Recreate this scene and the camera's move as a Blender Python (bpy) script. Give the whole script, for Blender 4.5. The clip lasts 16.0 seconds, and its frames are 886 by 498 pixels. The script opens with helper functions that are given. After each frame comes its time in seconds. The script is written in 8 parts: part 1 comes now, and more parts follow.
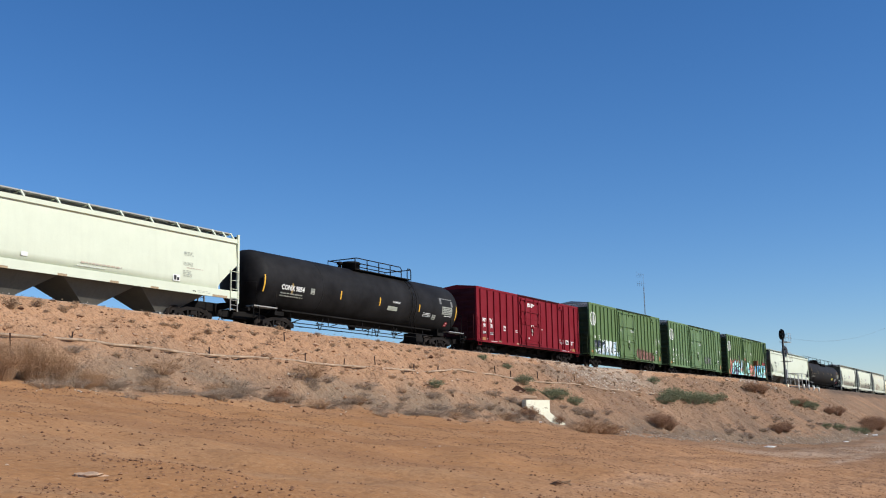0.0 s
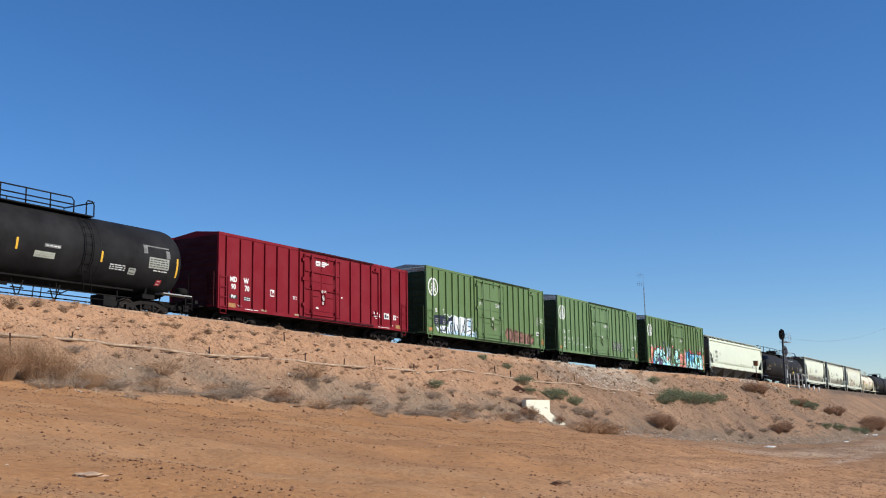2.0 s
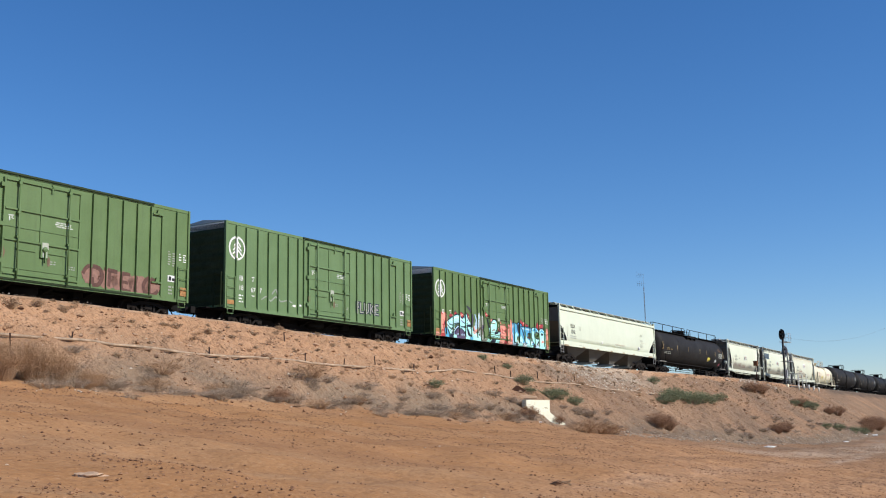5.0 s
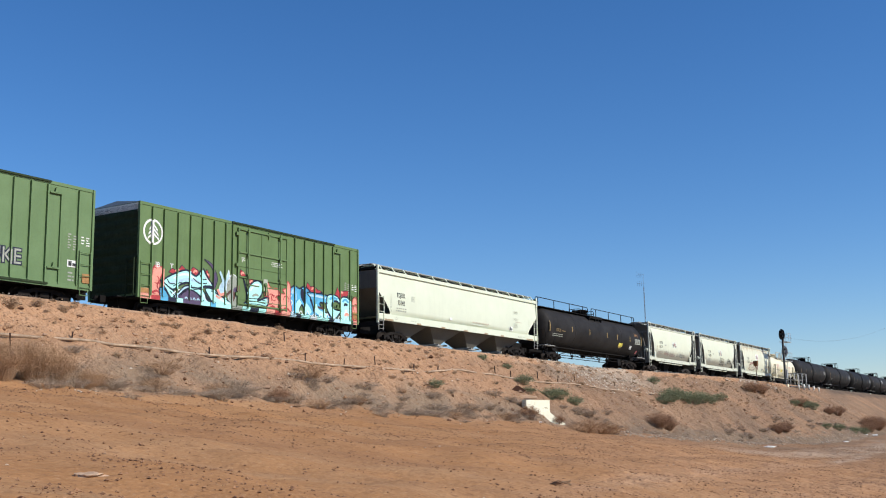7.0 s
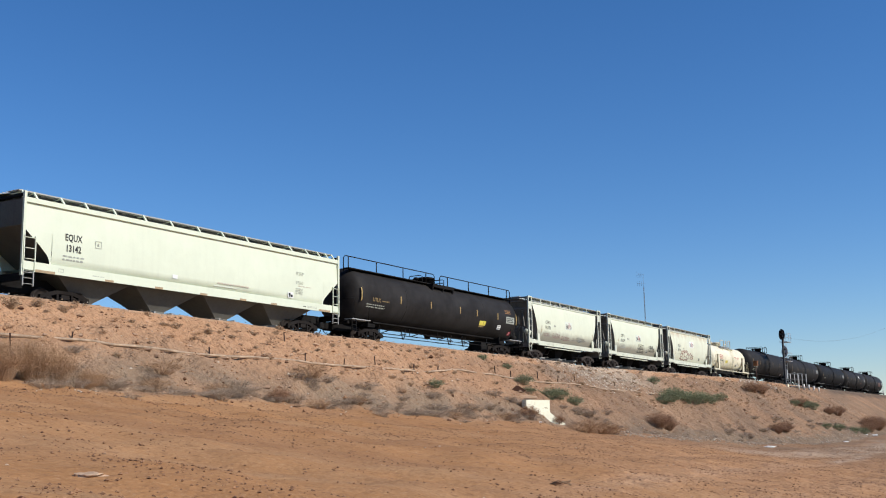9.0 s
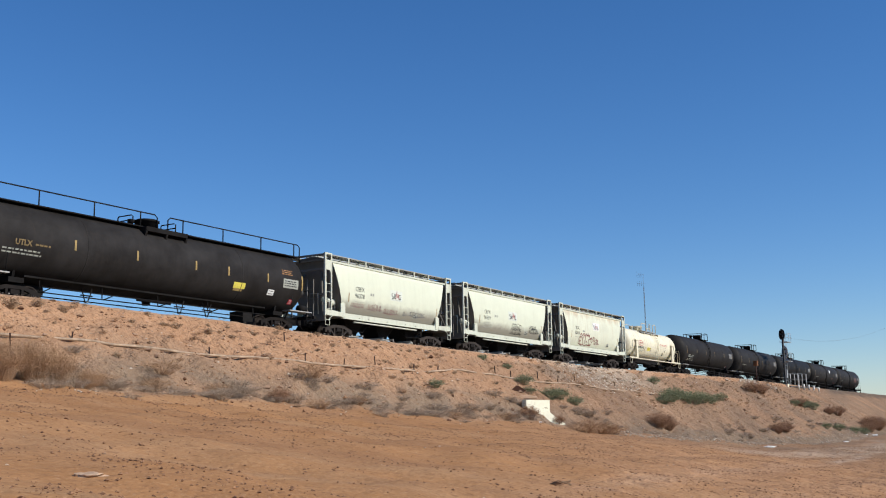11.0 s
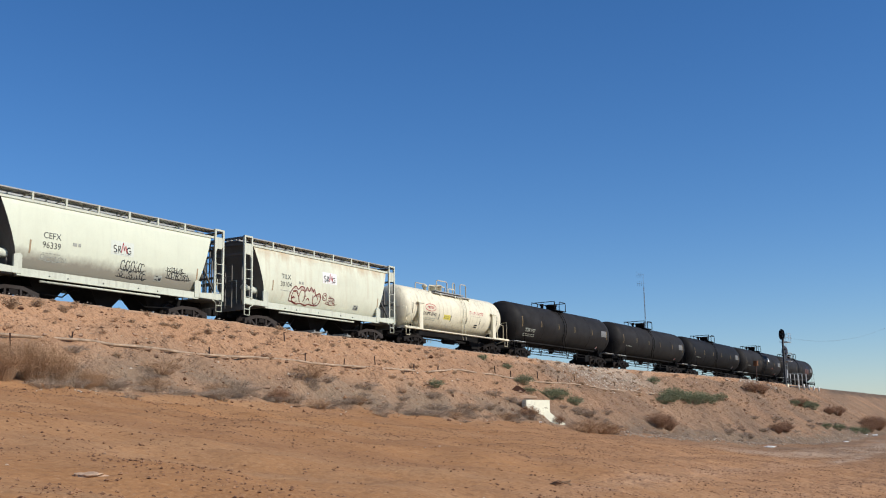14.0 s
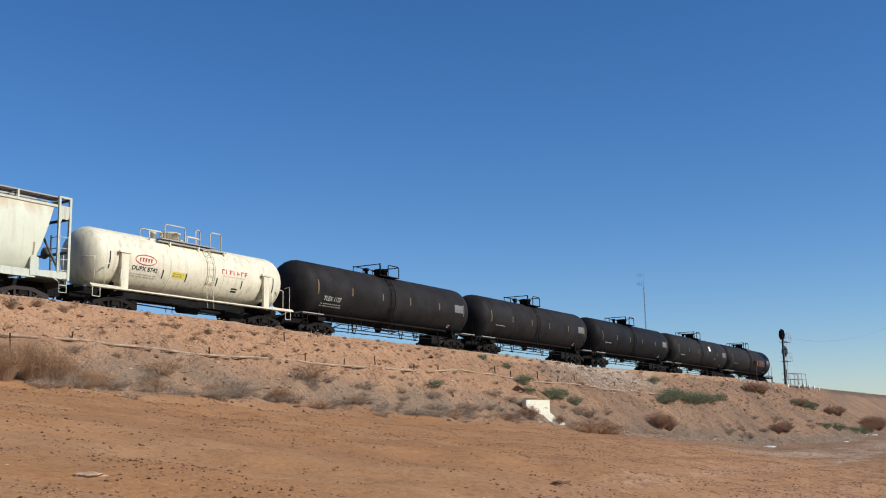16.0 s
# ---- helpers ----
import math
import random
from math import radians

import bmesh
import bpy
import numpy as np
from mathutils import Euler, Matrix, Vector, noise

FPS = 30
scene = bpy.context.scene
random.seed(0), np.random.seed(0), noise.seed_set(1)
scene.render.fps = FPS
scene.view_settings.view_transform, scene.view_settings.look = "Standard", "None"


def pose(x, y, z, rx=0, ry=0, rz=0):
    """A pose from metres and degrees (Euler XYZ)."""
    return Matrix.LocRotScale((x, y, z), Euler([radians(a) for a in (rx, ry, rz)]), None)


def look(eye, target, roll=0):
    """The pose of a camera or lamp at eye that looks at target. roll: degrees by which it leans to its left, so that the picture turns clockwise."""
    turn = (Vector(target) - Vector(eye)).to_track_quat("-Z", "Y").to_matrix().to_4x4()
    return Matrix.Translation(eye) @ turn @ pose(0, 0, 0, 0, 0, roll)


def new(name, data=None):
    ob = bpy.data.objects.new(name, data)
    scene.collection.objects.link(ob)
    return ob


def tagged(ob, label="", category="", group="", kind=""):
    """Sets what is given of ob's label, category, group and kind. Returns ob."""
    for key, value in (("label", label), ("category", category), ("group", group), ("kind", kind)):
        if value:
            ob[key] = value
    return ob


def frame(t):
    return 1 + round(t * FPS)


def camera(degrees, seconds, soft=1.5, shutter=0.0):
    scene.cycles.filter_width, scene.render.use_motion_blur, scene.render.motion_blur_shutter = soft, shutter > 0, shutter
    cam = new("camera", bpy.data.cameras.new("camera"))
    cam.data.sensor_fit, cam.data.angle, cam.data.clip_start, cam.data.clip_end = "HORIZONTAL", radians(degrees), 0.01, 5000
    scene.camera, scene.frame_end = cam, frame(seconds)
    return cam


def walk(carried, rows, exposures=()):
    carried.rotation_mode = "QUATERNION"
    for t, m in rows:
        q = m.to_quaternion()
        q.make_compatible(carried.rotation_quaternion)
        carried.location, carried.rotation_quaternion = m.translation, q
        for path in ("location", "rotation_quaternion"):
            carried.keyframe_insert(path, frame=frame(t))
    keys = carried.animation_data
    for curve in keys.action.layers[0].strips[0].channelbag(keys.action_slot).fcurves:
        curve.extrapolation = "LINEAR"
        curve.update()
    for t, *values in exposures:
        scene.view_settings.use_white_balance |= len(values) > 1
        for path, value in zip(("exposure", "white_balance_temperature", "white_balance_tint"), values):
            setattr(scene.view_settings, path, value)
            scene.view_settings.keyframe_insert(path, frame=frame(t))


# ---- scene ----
# ---------- camera ----------
cam = camera(43.92, 16.0, soft=1.08)
TILT, LEAN = 0.15489, -1.3127
PLACE = look((0, 0, 1.6), (0, 10 * math.cos(TILT), 1.6 + 10 * math.sin(TILT)), LEAN)
walk(cam, [(0.0, PLACE), (16.0, PLACE)], [(0.0, 0.02), (1.0, 0.07), (3.0, 0.1), (7.5, 0.1), (9.5, 0.04), (11.5, 0.02), (13.0, -0.05), (16.0, -0.06)])

# ---------- sky and sun ----------
SUN_DIR = Vector((0.88, -0.30, 0.66)).normalized()
world = bpy.data.worlds.new("sky")
scene.world = world
world.use_nodes = True
wn, wl = world.node_tree.nodes, world.node_tree.links
sky = wn.new("ShaderNodeTexSky")
sky.sky_type = "NISHITA"
sky.sun_disc = False
sky.sun_elevation = math.asin(SUN_DIR.z)
sky.sun_rotation = math.atan2(SUN_DIR.x, SUN_DIR.y)
sky.altitude = 500
sky.air_density, sky.dust_density, sky.ozone_density = 1.0, 0.0, 4.0
deep = wn.new("ShaderNodeHueSaturation")
deep.inputs["Saturation"].default_value = 1.16
hue = wn.new("ShaderNodeMix")
hue.data_type, hue.blend_type = "RGBA", "MULTIPLY"
hue.inputs[0].default_value, hue.inputs[7].default_value = 1.0, (0.835, 0.895, 1.035, 1)
wl.new(sky.outputs["Color"], hue.inputs[6])
wl.new(hue.outputs[2], deep.inputs["Color"])
wl.new(deep.outputs["Color"], wn["Background"].inputs["Color"])
wn["Background"].inputs["Strength"].default_value = 0.1125
sun = new("sun", bpy.data.lights.new("sun", "SUN"))
sun.data.energy, sun.data.angle, sun.data.color = 4.9, radians(0.53), (1.0, 0.965, 0.91)
sun.matrix_world = look(SUN_DIR * 300, (0, 0, 0))

# ---------- the line of the track ----------
# s runs along the rails away from the camera, off to the far side of the centre line
T_X, T_Y, T_HEAD, T_BEND, T_EASE, T_GRADE, T_RAIL = 2.0175, 71.263, 1.02537, 0.21524e-3, -0.53521e-6, -0.01395, 5.79
SPEED, BRAKE = 12.115, 0.03546
S_TAB = np.arange(-700.0, 2001.0, 0.5)


def heading(s):
    c = np.clip(s, -150.0, 290.0)
    return T_HEAD + T_BEND * c + T_EASE * c * c


_mid = heading(S_TAB[:-1] + 0.25)
_x = np.concatenate([[0], np.cumsum(np.cos(_mid) * 0.5)])
_y = np.concatenate([[0], np.cumsum(np.sin(_mid) * 0.5)])
_x += T_X - np.interp(0, S_TAB, _x)
_y += T_Y - np.interp(0, S_TAB, _y)


def plan(s, off):
    """Plan position of a point off metres beside the centre line."""
    h = heading(s)
    return np.interp(s, S_TAB, _x) - np.sin(h) * (off + 1.55), np.interp(s, S_TAB, _y) + np.cos(h) * (off + 1.55)


def rail_z(s):
    return T_RAIL + T_GRADE * np.clip(s, -150.0, 210.0)


def on_track(s, off=0.0, dz=0.0):
    """Pose on the track: x along the rails, y to the far side, z up."""
    x, y = plan(s, off)
    return Matrix.Translation((float(x), float(y), float(rail_z(s)) + dz)) @ Matrix.Rotation(float(heading(s)), 4, "Z") @ Matrix.Rotation(math.atan(-T_GRADE), 4, "Y")


def beside_track(s, off, z, turn=0.0):
    x, y = plan(s, off)
    return Matrix.Translation((float(x), float(y), z)) @ Matrix.Rotation(float(heading(s)) + radians(turn), 4, "Z")


# ---------- terrain heights ----------
def lattice(ix, iy):
    v = np.sin(ix * 127.1 + iy * 311.7) * 43758.5453
    return v - np.floor(v)


def bumps(x, y, size):
    """Smooth value noise, -0.5 to 0.5."""
    x, y = np.asarray(x) / size, np.asarray(y) / size
    ix, iy = np.floor(x), np.floor(y)
    fx, fy = x - ix, y - iy
    fx, fy = fx * fx * (3 - 2 * fx), fy * fy * (3 - 2 * fy)
    a = lattice(ix, iy) * (1 - fx) + lattice(ix + 1, iy) * fx
    b = lattice(ix, iy + 1) * (1 - fx) + lattice(ix + 1, iy + 1) * fx
    return a * (1 - fy) + b * fy - 0.5


CREST_S = (-60, -37, -25, -19, 0, 8, 14, 20, 33, 51, 100, 145, 220)
CREST_D = (0.18, 0.16, 0.07, -0.05, -0.06, -0.12, -0.28, -0.15, 0.02, 0.22, 0.26, 0.5, 0.3)


def field(x, y):
    """The gently tilted bare lot."""
    z = 0.1 - 0.142 * x + 0.03 * y
    hi, lo = 3.2, -0.7
    z = np.where(z > hi, hi + 0.8 * np.tanh((z - hi) / 0.8 * 0.6), z)
    return np.where(z < lo, lo + 0.5 * np.tanh((z - lo) / 0.5 * 0.6), z)


def bank(s, off):
    """The railway embankment without the field."""
    crest = rail_z(s) + np.interp(s, CREST_S, CREST_D)
    a = np.abs(off)
    top = rail_z(s) - 0.42
    shelf = top + (crest - top) * np.clip((a - 2.3) / 1.0, 0, 1)
    return np.where(a < 3.3, shelf, crest - (a - 3.3) / 1.6 * np.where(off > 0, 0.8, 1.0))


def terrain(s, off):
    x, y = plan(s, off)
    f = np.where(off > 0, 0.3, field(x, y))
    b = bank(s, off)
    d = b - f
    z = np.where(np.abs(d) < 0.3, np.maximum(b, f) + (0.3 - np.abs(d)) ** 2 / 1.2, np.maximum(b, f))
    rough = np.clip((np.abs(off) - 3.2) / 1.2, 0.0, 1.0)
    near = np.exp(-np.maximum(np.hypot(x, y) - 120, 0) / 120)
    z = z + rough * near * (bumps(x, y, 4.3) * 0.22 + bumps(x + 7, y, 1.3) * 0.20 + bumps(x, y + 3, 0.62) * 0.30 * np.where(d > 0, 1.0, 0.25) + bumps(s * 1.6 + off * 0.5, off * 0.35, 0.9) * 0.22 * np.clip(d / 1.5, 0, 1))
    # a low lip along the graded edge, a dip behind it
    lip = np.exp(-((d + 0.15) / 0.22) ** 2) * 0.10 - np.exp(-((d - 0.55) / 0.3) ** 2) * 0.22
    return z + np.where((off < -4) & (s < 10), lip, 0.0)


def ground_at(s, off):
    return float(terrain(np.array([float(s)]), np.array([float(off)]))[0])


# ---------- materials ----------
def nodes_of(name):
    m = bpy.data.materials.new(name)
    m.use_nodes = True
    n, l = m.node_tree.nodes, m.node_tree.links
    return m, n, l, n["Principled BSDF"]


def noise_node(n, l, vec, scale, detail=4.0, rough=0.6):
    t = n.new("ShaderNodeTexNoise")
    t.inputs["Scale"].default_value, t.inputs["Detail"].default_value, t.inputs["Roughness"].default_value = scale, detail, rough
    if vec is not None:
        l.new(vec, t.inputs["Vector"])
    return t.outputs["Fac"]


def ramp(n, l, fac, a, b):
    r = n.new("ShaderNodeMapRange")
    r.inputs["From Min"].default_value, r.inputs["From Max"].default_value = a, b
    l.new(fac, r.inputs["Value"])
    return r.outputs["Result"]


def times(n, l, a, b):
    m = n.new("ShaderNodeMath")
    m.operation = "MULTIPLY"
    for v, i in ((a, 0), (b, 1)):
        if isinstance(v, (int, float)):
            m.inputs[i].default_value = v
        else:
            l.new(v, m.inputs[i])
    return m.outputs[0]


def blend(n, l, fac, a, b):
    m = n.new("ShaderNodeMix")
    m.data_type = "RGBA"
    if isinstance(fac, (int, float)):
        m.inputs[0].default_value = fac
    else:
        l.new(fac, m.inputs[0])
    for v, i in ((a, 6), (b, 7)):
        if isinstance(v, tuple):
            m.inputs[i].default_value = (*v, 1)
        else:
            l.new(v, m.inputs[i])
    return m.outputs[2]


def relief(n, l, b, height, strength, distance):
    k = n.new("ShaderNodeBump")
    k.inputs["Strength"].default_value, k.inputs["Distance"].default_value = strength, distance
    l.new(height, k.inputs["Height"])
    l.new(k.outputs["Normal"], b.inputs["Normal"])


def car_coords(n, l, stretch=None):
    """Object coordinates, shifted from car to car, stretched where grime runs."""
    c = n.new("ShaderNodeTexCoord")
    o = n.new("ShaderNodeObjectInfo")
    v = n.new("ShaderNodeVectorMath")
    v.operation = "MULTIPLY_ADD"
    v.inputs[1].default_value = stretch or (1, 1, 1)
    l.new(c.outputs["Object"], v.inputs[0])
    s = n.new("ShaderNodeMath")
    s.operation = "MULTIPLY"
    s.inputs[1].default_value = 40
    l.new(o.outputs["Random"], s.inputs[0])
    l.new(s.outputs[0], v.inputs[2])
    return v.outputs[0]


def paint(name, colour, dirt=(0.16, 0.12, 0.08), grime=0.35, rough=0.5, metal=0.0, streak=0.5, fade=1.12, spec=0.4, splash=None, rust=None):
    """Weathered paint on steel: fading in patches, grime that runs down, fine dents."""
    m, n, l, b = nodes_of(name)
    big = noise_node(n, l, car_coords(n, l), 0.9, 5)
    run = noise_node(n, l, car_coords(n, l, (5.0, 5.0, 0.35)), 1.0, 4)
    fine = noise_node(n, l, car_coords(n, l), 14, 5, 0.7)
    faded = tuple(min(c * fade + 0.01, 0.95) for c in colour)
    c1 = blend(n, l, ramp(n, l, big, 0.35, 0.7), colour, faded)
    c2 = blend(n, l, times(n, l, ramp(n, l, run, 0.5, 0.8), streak * grime), c1, dirt)
    c3 = blend(n, l, times(n, l, ramp(n, l, fine, 0.5, 0.78), grime * 0.6), c2, dirt)
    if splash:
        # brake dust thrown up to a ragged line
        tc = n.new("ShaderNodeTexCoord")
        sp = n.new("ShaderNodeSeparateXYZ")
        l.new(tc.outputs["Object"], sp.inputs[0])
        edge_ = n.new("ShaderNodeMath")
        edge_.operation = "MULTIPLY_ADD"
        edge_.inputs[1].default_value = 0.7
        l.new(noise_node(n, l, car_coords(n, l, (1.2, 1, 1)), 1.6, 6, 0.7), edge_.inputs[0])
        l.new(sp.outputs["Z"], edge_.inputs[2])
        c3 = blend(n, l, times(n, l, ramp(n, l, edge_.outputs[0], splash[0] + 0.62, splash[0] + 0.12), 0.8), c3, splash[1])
    if rust:
        # rust that has run from the roof seam
        tc = n.new("ShaderNodeTexCoord")
        sp = n.new("ShaderNodeSeparateXYZ")
        l.new(tc.outputs["Object"], sp.inputs[0])
        edge_ = n.new("ShaderNodeMath")
        edge_.operation = "MULTIPLY_ADD"
        edge_.inputs[1].default_value = 2.2
        l.new(noise_node(n, l, car_coords(n, l, (1.4, 1, 0.5)), 0.9, 5, 0.65), edge_.inputs[0])
        l.new(sp.outputs["Z"], edge_.inputs[2])
        c3 = blend(n, l, times(n, l, ramp(n, l, edge_.outputs[0], rust[0] + 1.1, rust[0] + 1.9), 0.8), c3, rust[1])
    l.new(c3, b.inputs["Base Color"])
    r = n.new("ShaderNodeMapRange")
    r.inputs["To Min"].default_value, r.inputs["To Max"].default_value = rough - 0.1, rough + 0.15
    l.new(fine, r.inputs["Value"])
    l.new(r.outputs["Result"], b.inputs["Roughness"])
    b.inputs["Metallic"].default_value = metal
    b.inputs["Specular IOR Level"].default_value = spec
    relief(n, l, b, big, 0.25, 0.03)
    return m


RED_PAINT = paint("red_paint", (0.178, 0.0085, 0.0155), (0.085, 0.010, 0.012), 0.25, 0.65, fade=1.06, spec=0.1)
# RED_DARK and GREEN_END: grimy body paints with the end walls' shade mixed in
RED_DARK = paint("shaded_red_end_paint", (0.05, 0.008, 0.010), (0.012, 0.006, 0.006), 0.95, 0.75, spec=0.08)
GREEN_PAINT = paint("green_paint", (0.100, 0.162, 0.055), (0.05, 0.055, 0.028), 0.45, 0.5, spec=0.3)
GREEN_END = paint("grimy_shaded_green_paint", (0.03, 0.045, 0.02), (0.010, 0.010, 0.008), 0.95, 0.8, spec=0.08)
END_CAP = paint("bare_galvanised_steel", (0.78, 0.74, 0.64), (0.25, 0.22, 0.18), 0.5, 0.7, spec=0.2)
GREEN_LIGHT = paint("faded_green_paint", (0.112, 0.182, 0.072), (0.06, 0.08, 0.04), 0.45, 0.5, spec=0.3)
GALVANISED = paint("galvanised_roof", (0.36, 0.36, 0.34), (0.18, 0.17, 0.15), 0.5, 0.5, 0.3)
CREAM = paint("cream_grey_paint", (0.585, 0.618, 0.475), (0.38, 0.38, 0.29), 0.2, fade=1.06, spec=0.25)
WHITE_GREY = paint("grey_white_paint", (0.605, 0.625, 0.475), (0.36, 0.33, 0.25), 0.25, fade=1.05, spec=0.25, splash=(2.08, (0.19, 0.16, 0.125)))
RUSTED_WHITE = paint("rust_stained_white_paint", (0.59, 0.60, 0.455), (0.44, 0.30, 0.16), 0.45, streak=0.8, rust=(3.75, (0.42, 0.26, 0.12)))
TANK_WHITE = paint("ivory_tank_paint", (0.69, 0.635, 0.46), (0.22, 0.15, 0.09), 0.65, streak=0.85, rust=(3.95, (0.40, 0.30, 0.19)))
BLACK_PAINT = paint("black_tank_paint", (0.0085, 0.008, 0.0078), (0.026, 0.022, 0.018), 0.4, 0.6, fade=1.3, spec=0.10)
BROWN_BLACK = paint("weathered_black_tank_paint", (0.0125, 0.011, 0.0098), (0.04, 0.03, 0.021), 0.55, 0.62, fade=1.4, spec=0.12)
UNDER_STEEL = paint("dusty_black_steel", (0.007, 0.0062, 0.0056), (0.024, 0.018, 0.013), 0.4, 0.8, spec=0.08)
TRUCK_STEEL = paint("rusty_cast_steel", (0.011, 0.0085, 0.007), (0.034, 0.023, 0.016), 0.5, 0.85, spec=0.1)
TRUCK_DUSTY = paint("dusty_grey_cast_steel", (0.038, 0.031, 0.027), (0.02, 0.015, 0.012), 0.6, 0.9, spec=0.1)
WHEEL_STEEL = paint("brown_wheel_steel", (0.018, 0.013, 0.010), (0.05, 0.034, 0.023), 0.5, 0.7, 0.1, spec=0.15)
# hopper bays and ends: grime, plus the shaded ends' darkness in the colour
BAY_STEEL = paint("grimy_shaded_hopper_paint", (0.12, 0.11, 0.09), (0.05, 0.045, 0.04), 0.6, 0.7)
TRIM_GREY = paint("dusty_cream_trim_paint", (0.54, 0.555, 0.44), (0.20, 0.165, 0.12), 0.55, 0.6, streak=0.8, fade=1.05, spec=0.2)
WALK_STEEL = paint("galvanised_grating", (0.34, 0.33, 0.30), (0.2, 0.18, 0.14), 0.4, 0.55, 0.4)


def plain(name, colour, rough=0.6, amount=0.3, scale=9.0, spec=0.3):
    m, n, l, b = nodes_of(name)
    c = n.new("ShaderNodeTexCoord")
    f = noise_node(n, l, c.outputs["Object"], scale, 4)
    dark = tuple(x * (1 - amount) for x in colour)
    l.new(blend(n, l, ramp(n, l, f, 0.35, 0.7), colour, dark), b.inputs["Base Color"])
    b.inputs["Roughness"].default_value = rough
    b.inputs["Specular IOR Level"].default_value = spec
    return m


MARK_WHITE = plain("white_stencil_paint", (0.75, 0.75, 0.70), amount=0.15)
MARK_BLACK = plain("black_stencil_paint", (0.03, 0.03, 0.03))
MARK_GREY = plain("worn_grey_stencil_paint", (0.36, 0.37, 0.31), amount=0.35)
MARK_RED = plain("red_stencil_paint", (0.50, 0.05, 0.06))
MARK_RUST = plain("rust_bloom", (0.20, 0.13, 0.075), amount=0.5, scale=5.0)
MARK_YELLOW = plain("yellow_reflector_tape", (0.75, 0.42, 0.04), amount=0.2)
MARK_ORANGE = plain("orange_reflector_tape", (0.40, 0.20, 0.07), amount=0.35)
MARK_TAN = plain("worn_brown_reflector", (0.40, 0.29, 0.17), amount=0.35)
MARK_DIM = plain("dirty_reflector_tape", (0.20, 0.14, 0.06), amount=0.4)
SPRAY_FAINT = plain("faded_plum_spray_paint", (0.29, 0.19, 0.165), amount=0.3)
MARK_FADED = plain("faded_red_stencil_paint", (0.52, 0.43, 0.33), amount=0.3)
MARK_PALE = plain("washed_out_stencil_paint", (0.43, 0.45, 0.36), amount=0.3)
MARK_PANEL = plain("pale_panel_paint", (0.63, 0.66, 0.56), amount=0.1)
MARK_DUSK = plain("dusty_grey_panel", (0.20, 0.195, 0.18), amount=0.5, scale=5.0)
MARK_DULL = plain("dull_yellow_tape", (0.36, 0.25, 0.09), amount=0.4)
MARK_LEMON = plain("yellow_placard", (0.72, 0.62, 0.10), amount=0.2)
SPRAY_AQUA = plain("aqua_spray_paint", (0.42, 0.84, 0.76), amount=0.2, scale=2.0)
SPRAY_BLUE = plain("blue_spray_paint", (0.10, 0.42, 0.65), amount=0.4, scale=2.0)
SPRAY_NAVY = plain("navy_spray_paint", (0.014, 0.018, 0.04), amount=0.3)
SPRAY_WHITE = plain("white_spray_paint", (0.70, 0.76, 0.76), amount=0.15)
SPRAY_SKY = plain("pale_blue_spray_paint", (0.42, 0.62, 0.72), amount=0.25)
SPRAY_CORAL = plain("coral_spray_paint", (0.78, 0.32, 0.24), amount=0.25)
SPRAY_RED = plain("red_spray_paint", (0.42, 0.045, 0.05), amount=0.3)
SPRAY_MAROON = plain("maroon_spray_paint", (0.20, 0.035, 0.03), amount=0.4)
SPRAY_PURPLE = plain("purple_spray_paint", (0.10, 0.07, 0.13), amount=0.4)
SPRAY_BROWN = plain("brown_spray_paint", (0.12, 0.055, 0.04), amount=0.4)
SPRAY_PINK = plain("faded_brick_spray_paint", (0.28, 0.15, 0.11), amount=0.3)
SPRAY_GREY = plain("grey_spray_paint", (0.30, 0.33, 0.27), amount=0.25)
RAIL_STEEL = plain("rail_steel", (0.16, 0.11, 0.08), 0.5, 0.3, 4)
TIE_WOOD = plain("creosoted_timber", (0.055, 0.042, 0.033), 0.85, 0.4, 6)
BRANCH = plain("weathered_branch", (0.30, 0.19, 0.115), 0.9, 0.4, 8)
POST_RUST = plain("rusted_steel", (0.07, 0.035, 0.025), 0.8, 0.4, 8)
CASE_RUST = plain("rust_brown_case_paint", (0.20, 0.085, 0.035), 0.75, 0.4, 6)
CONCRETE = plain("whitewashed_concrete", (0.74, 0.70, 0.53), 0.85, 0.15, 3)
SHEET_RUST = plain("rusted_sheet_iron", (0.10, 0.045, 0.025), 0.8, 0.4, 5)
HOSE = plain("sun_bleached_pipe", (0.44, 0.315, 0.21), 0.85, 0.5, 2.5)
SIGNAL_BLACK = plain("black_signal_paint", (0.014, 0.014, 0.014), 0.5)
SIGNAL_SILVER = plain("aluminium_paint", (0.42, 0.43, 0.42), 0.45, 0.2)
POST_GALV = plain("bright_galvanised_post", (0.50, 0.50, 0.47), 0.6, 0.15)
POST_WHITE = plain("white_painted_post", (0.78, 0.77, 0.72), 0.6, 0.1)
WIRE = plain("weathered_wire", (0.16, 0.18, 0.20), 0.6)
DARK_STEEL = plain("dark_galvanised_pipe", (0.075, 0.077, 0.075), 0.6)
LUMP = plain("pale_hardpan", (0.50, 0.33, 0.21), 0.9, 0.2, 12)
LENS = plain("dark_signal_lens", (0.02, 0.012, 0.012), 0.15)


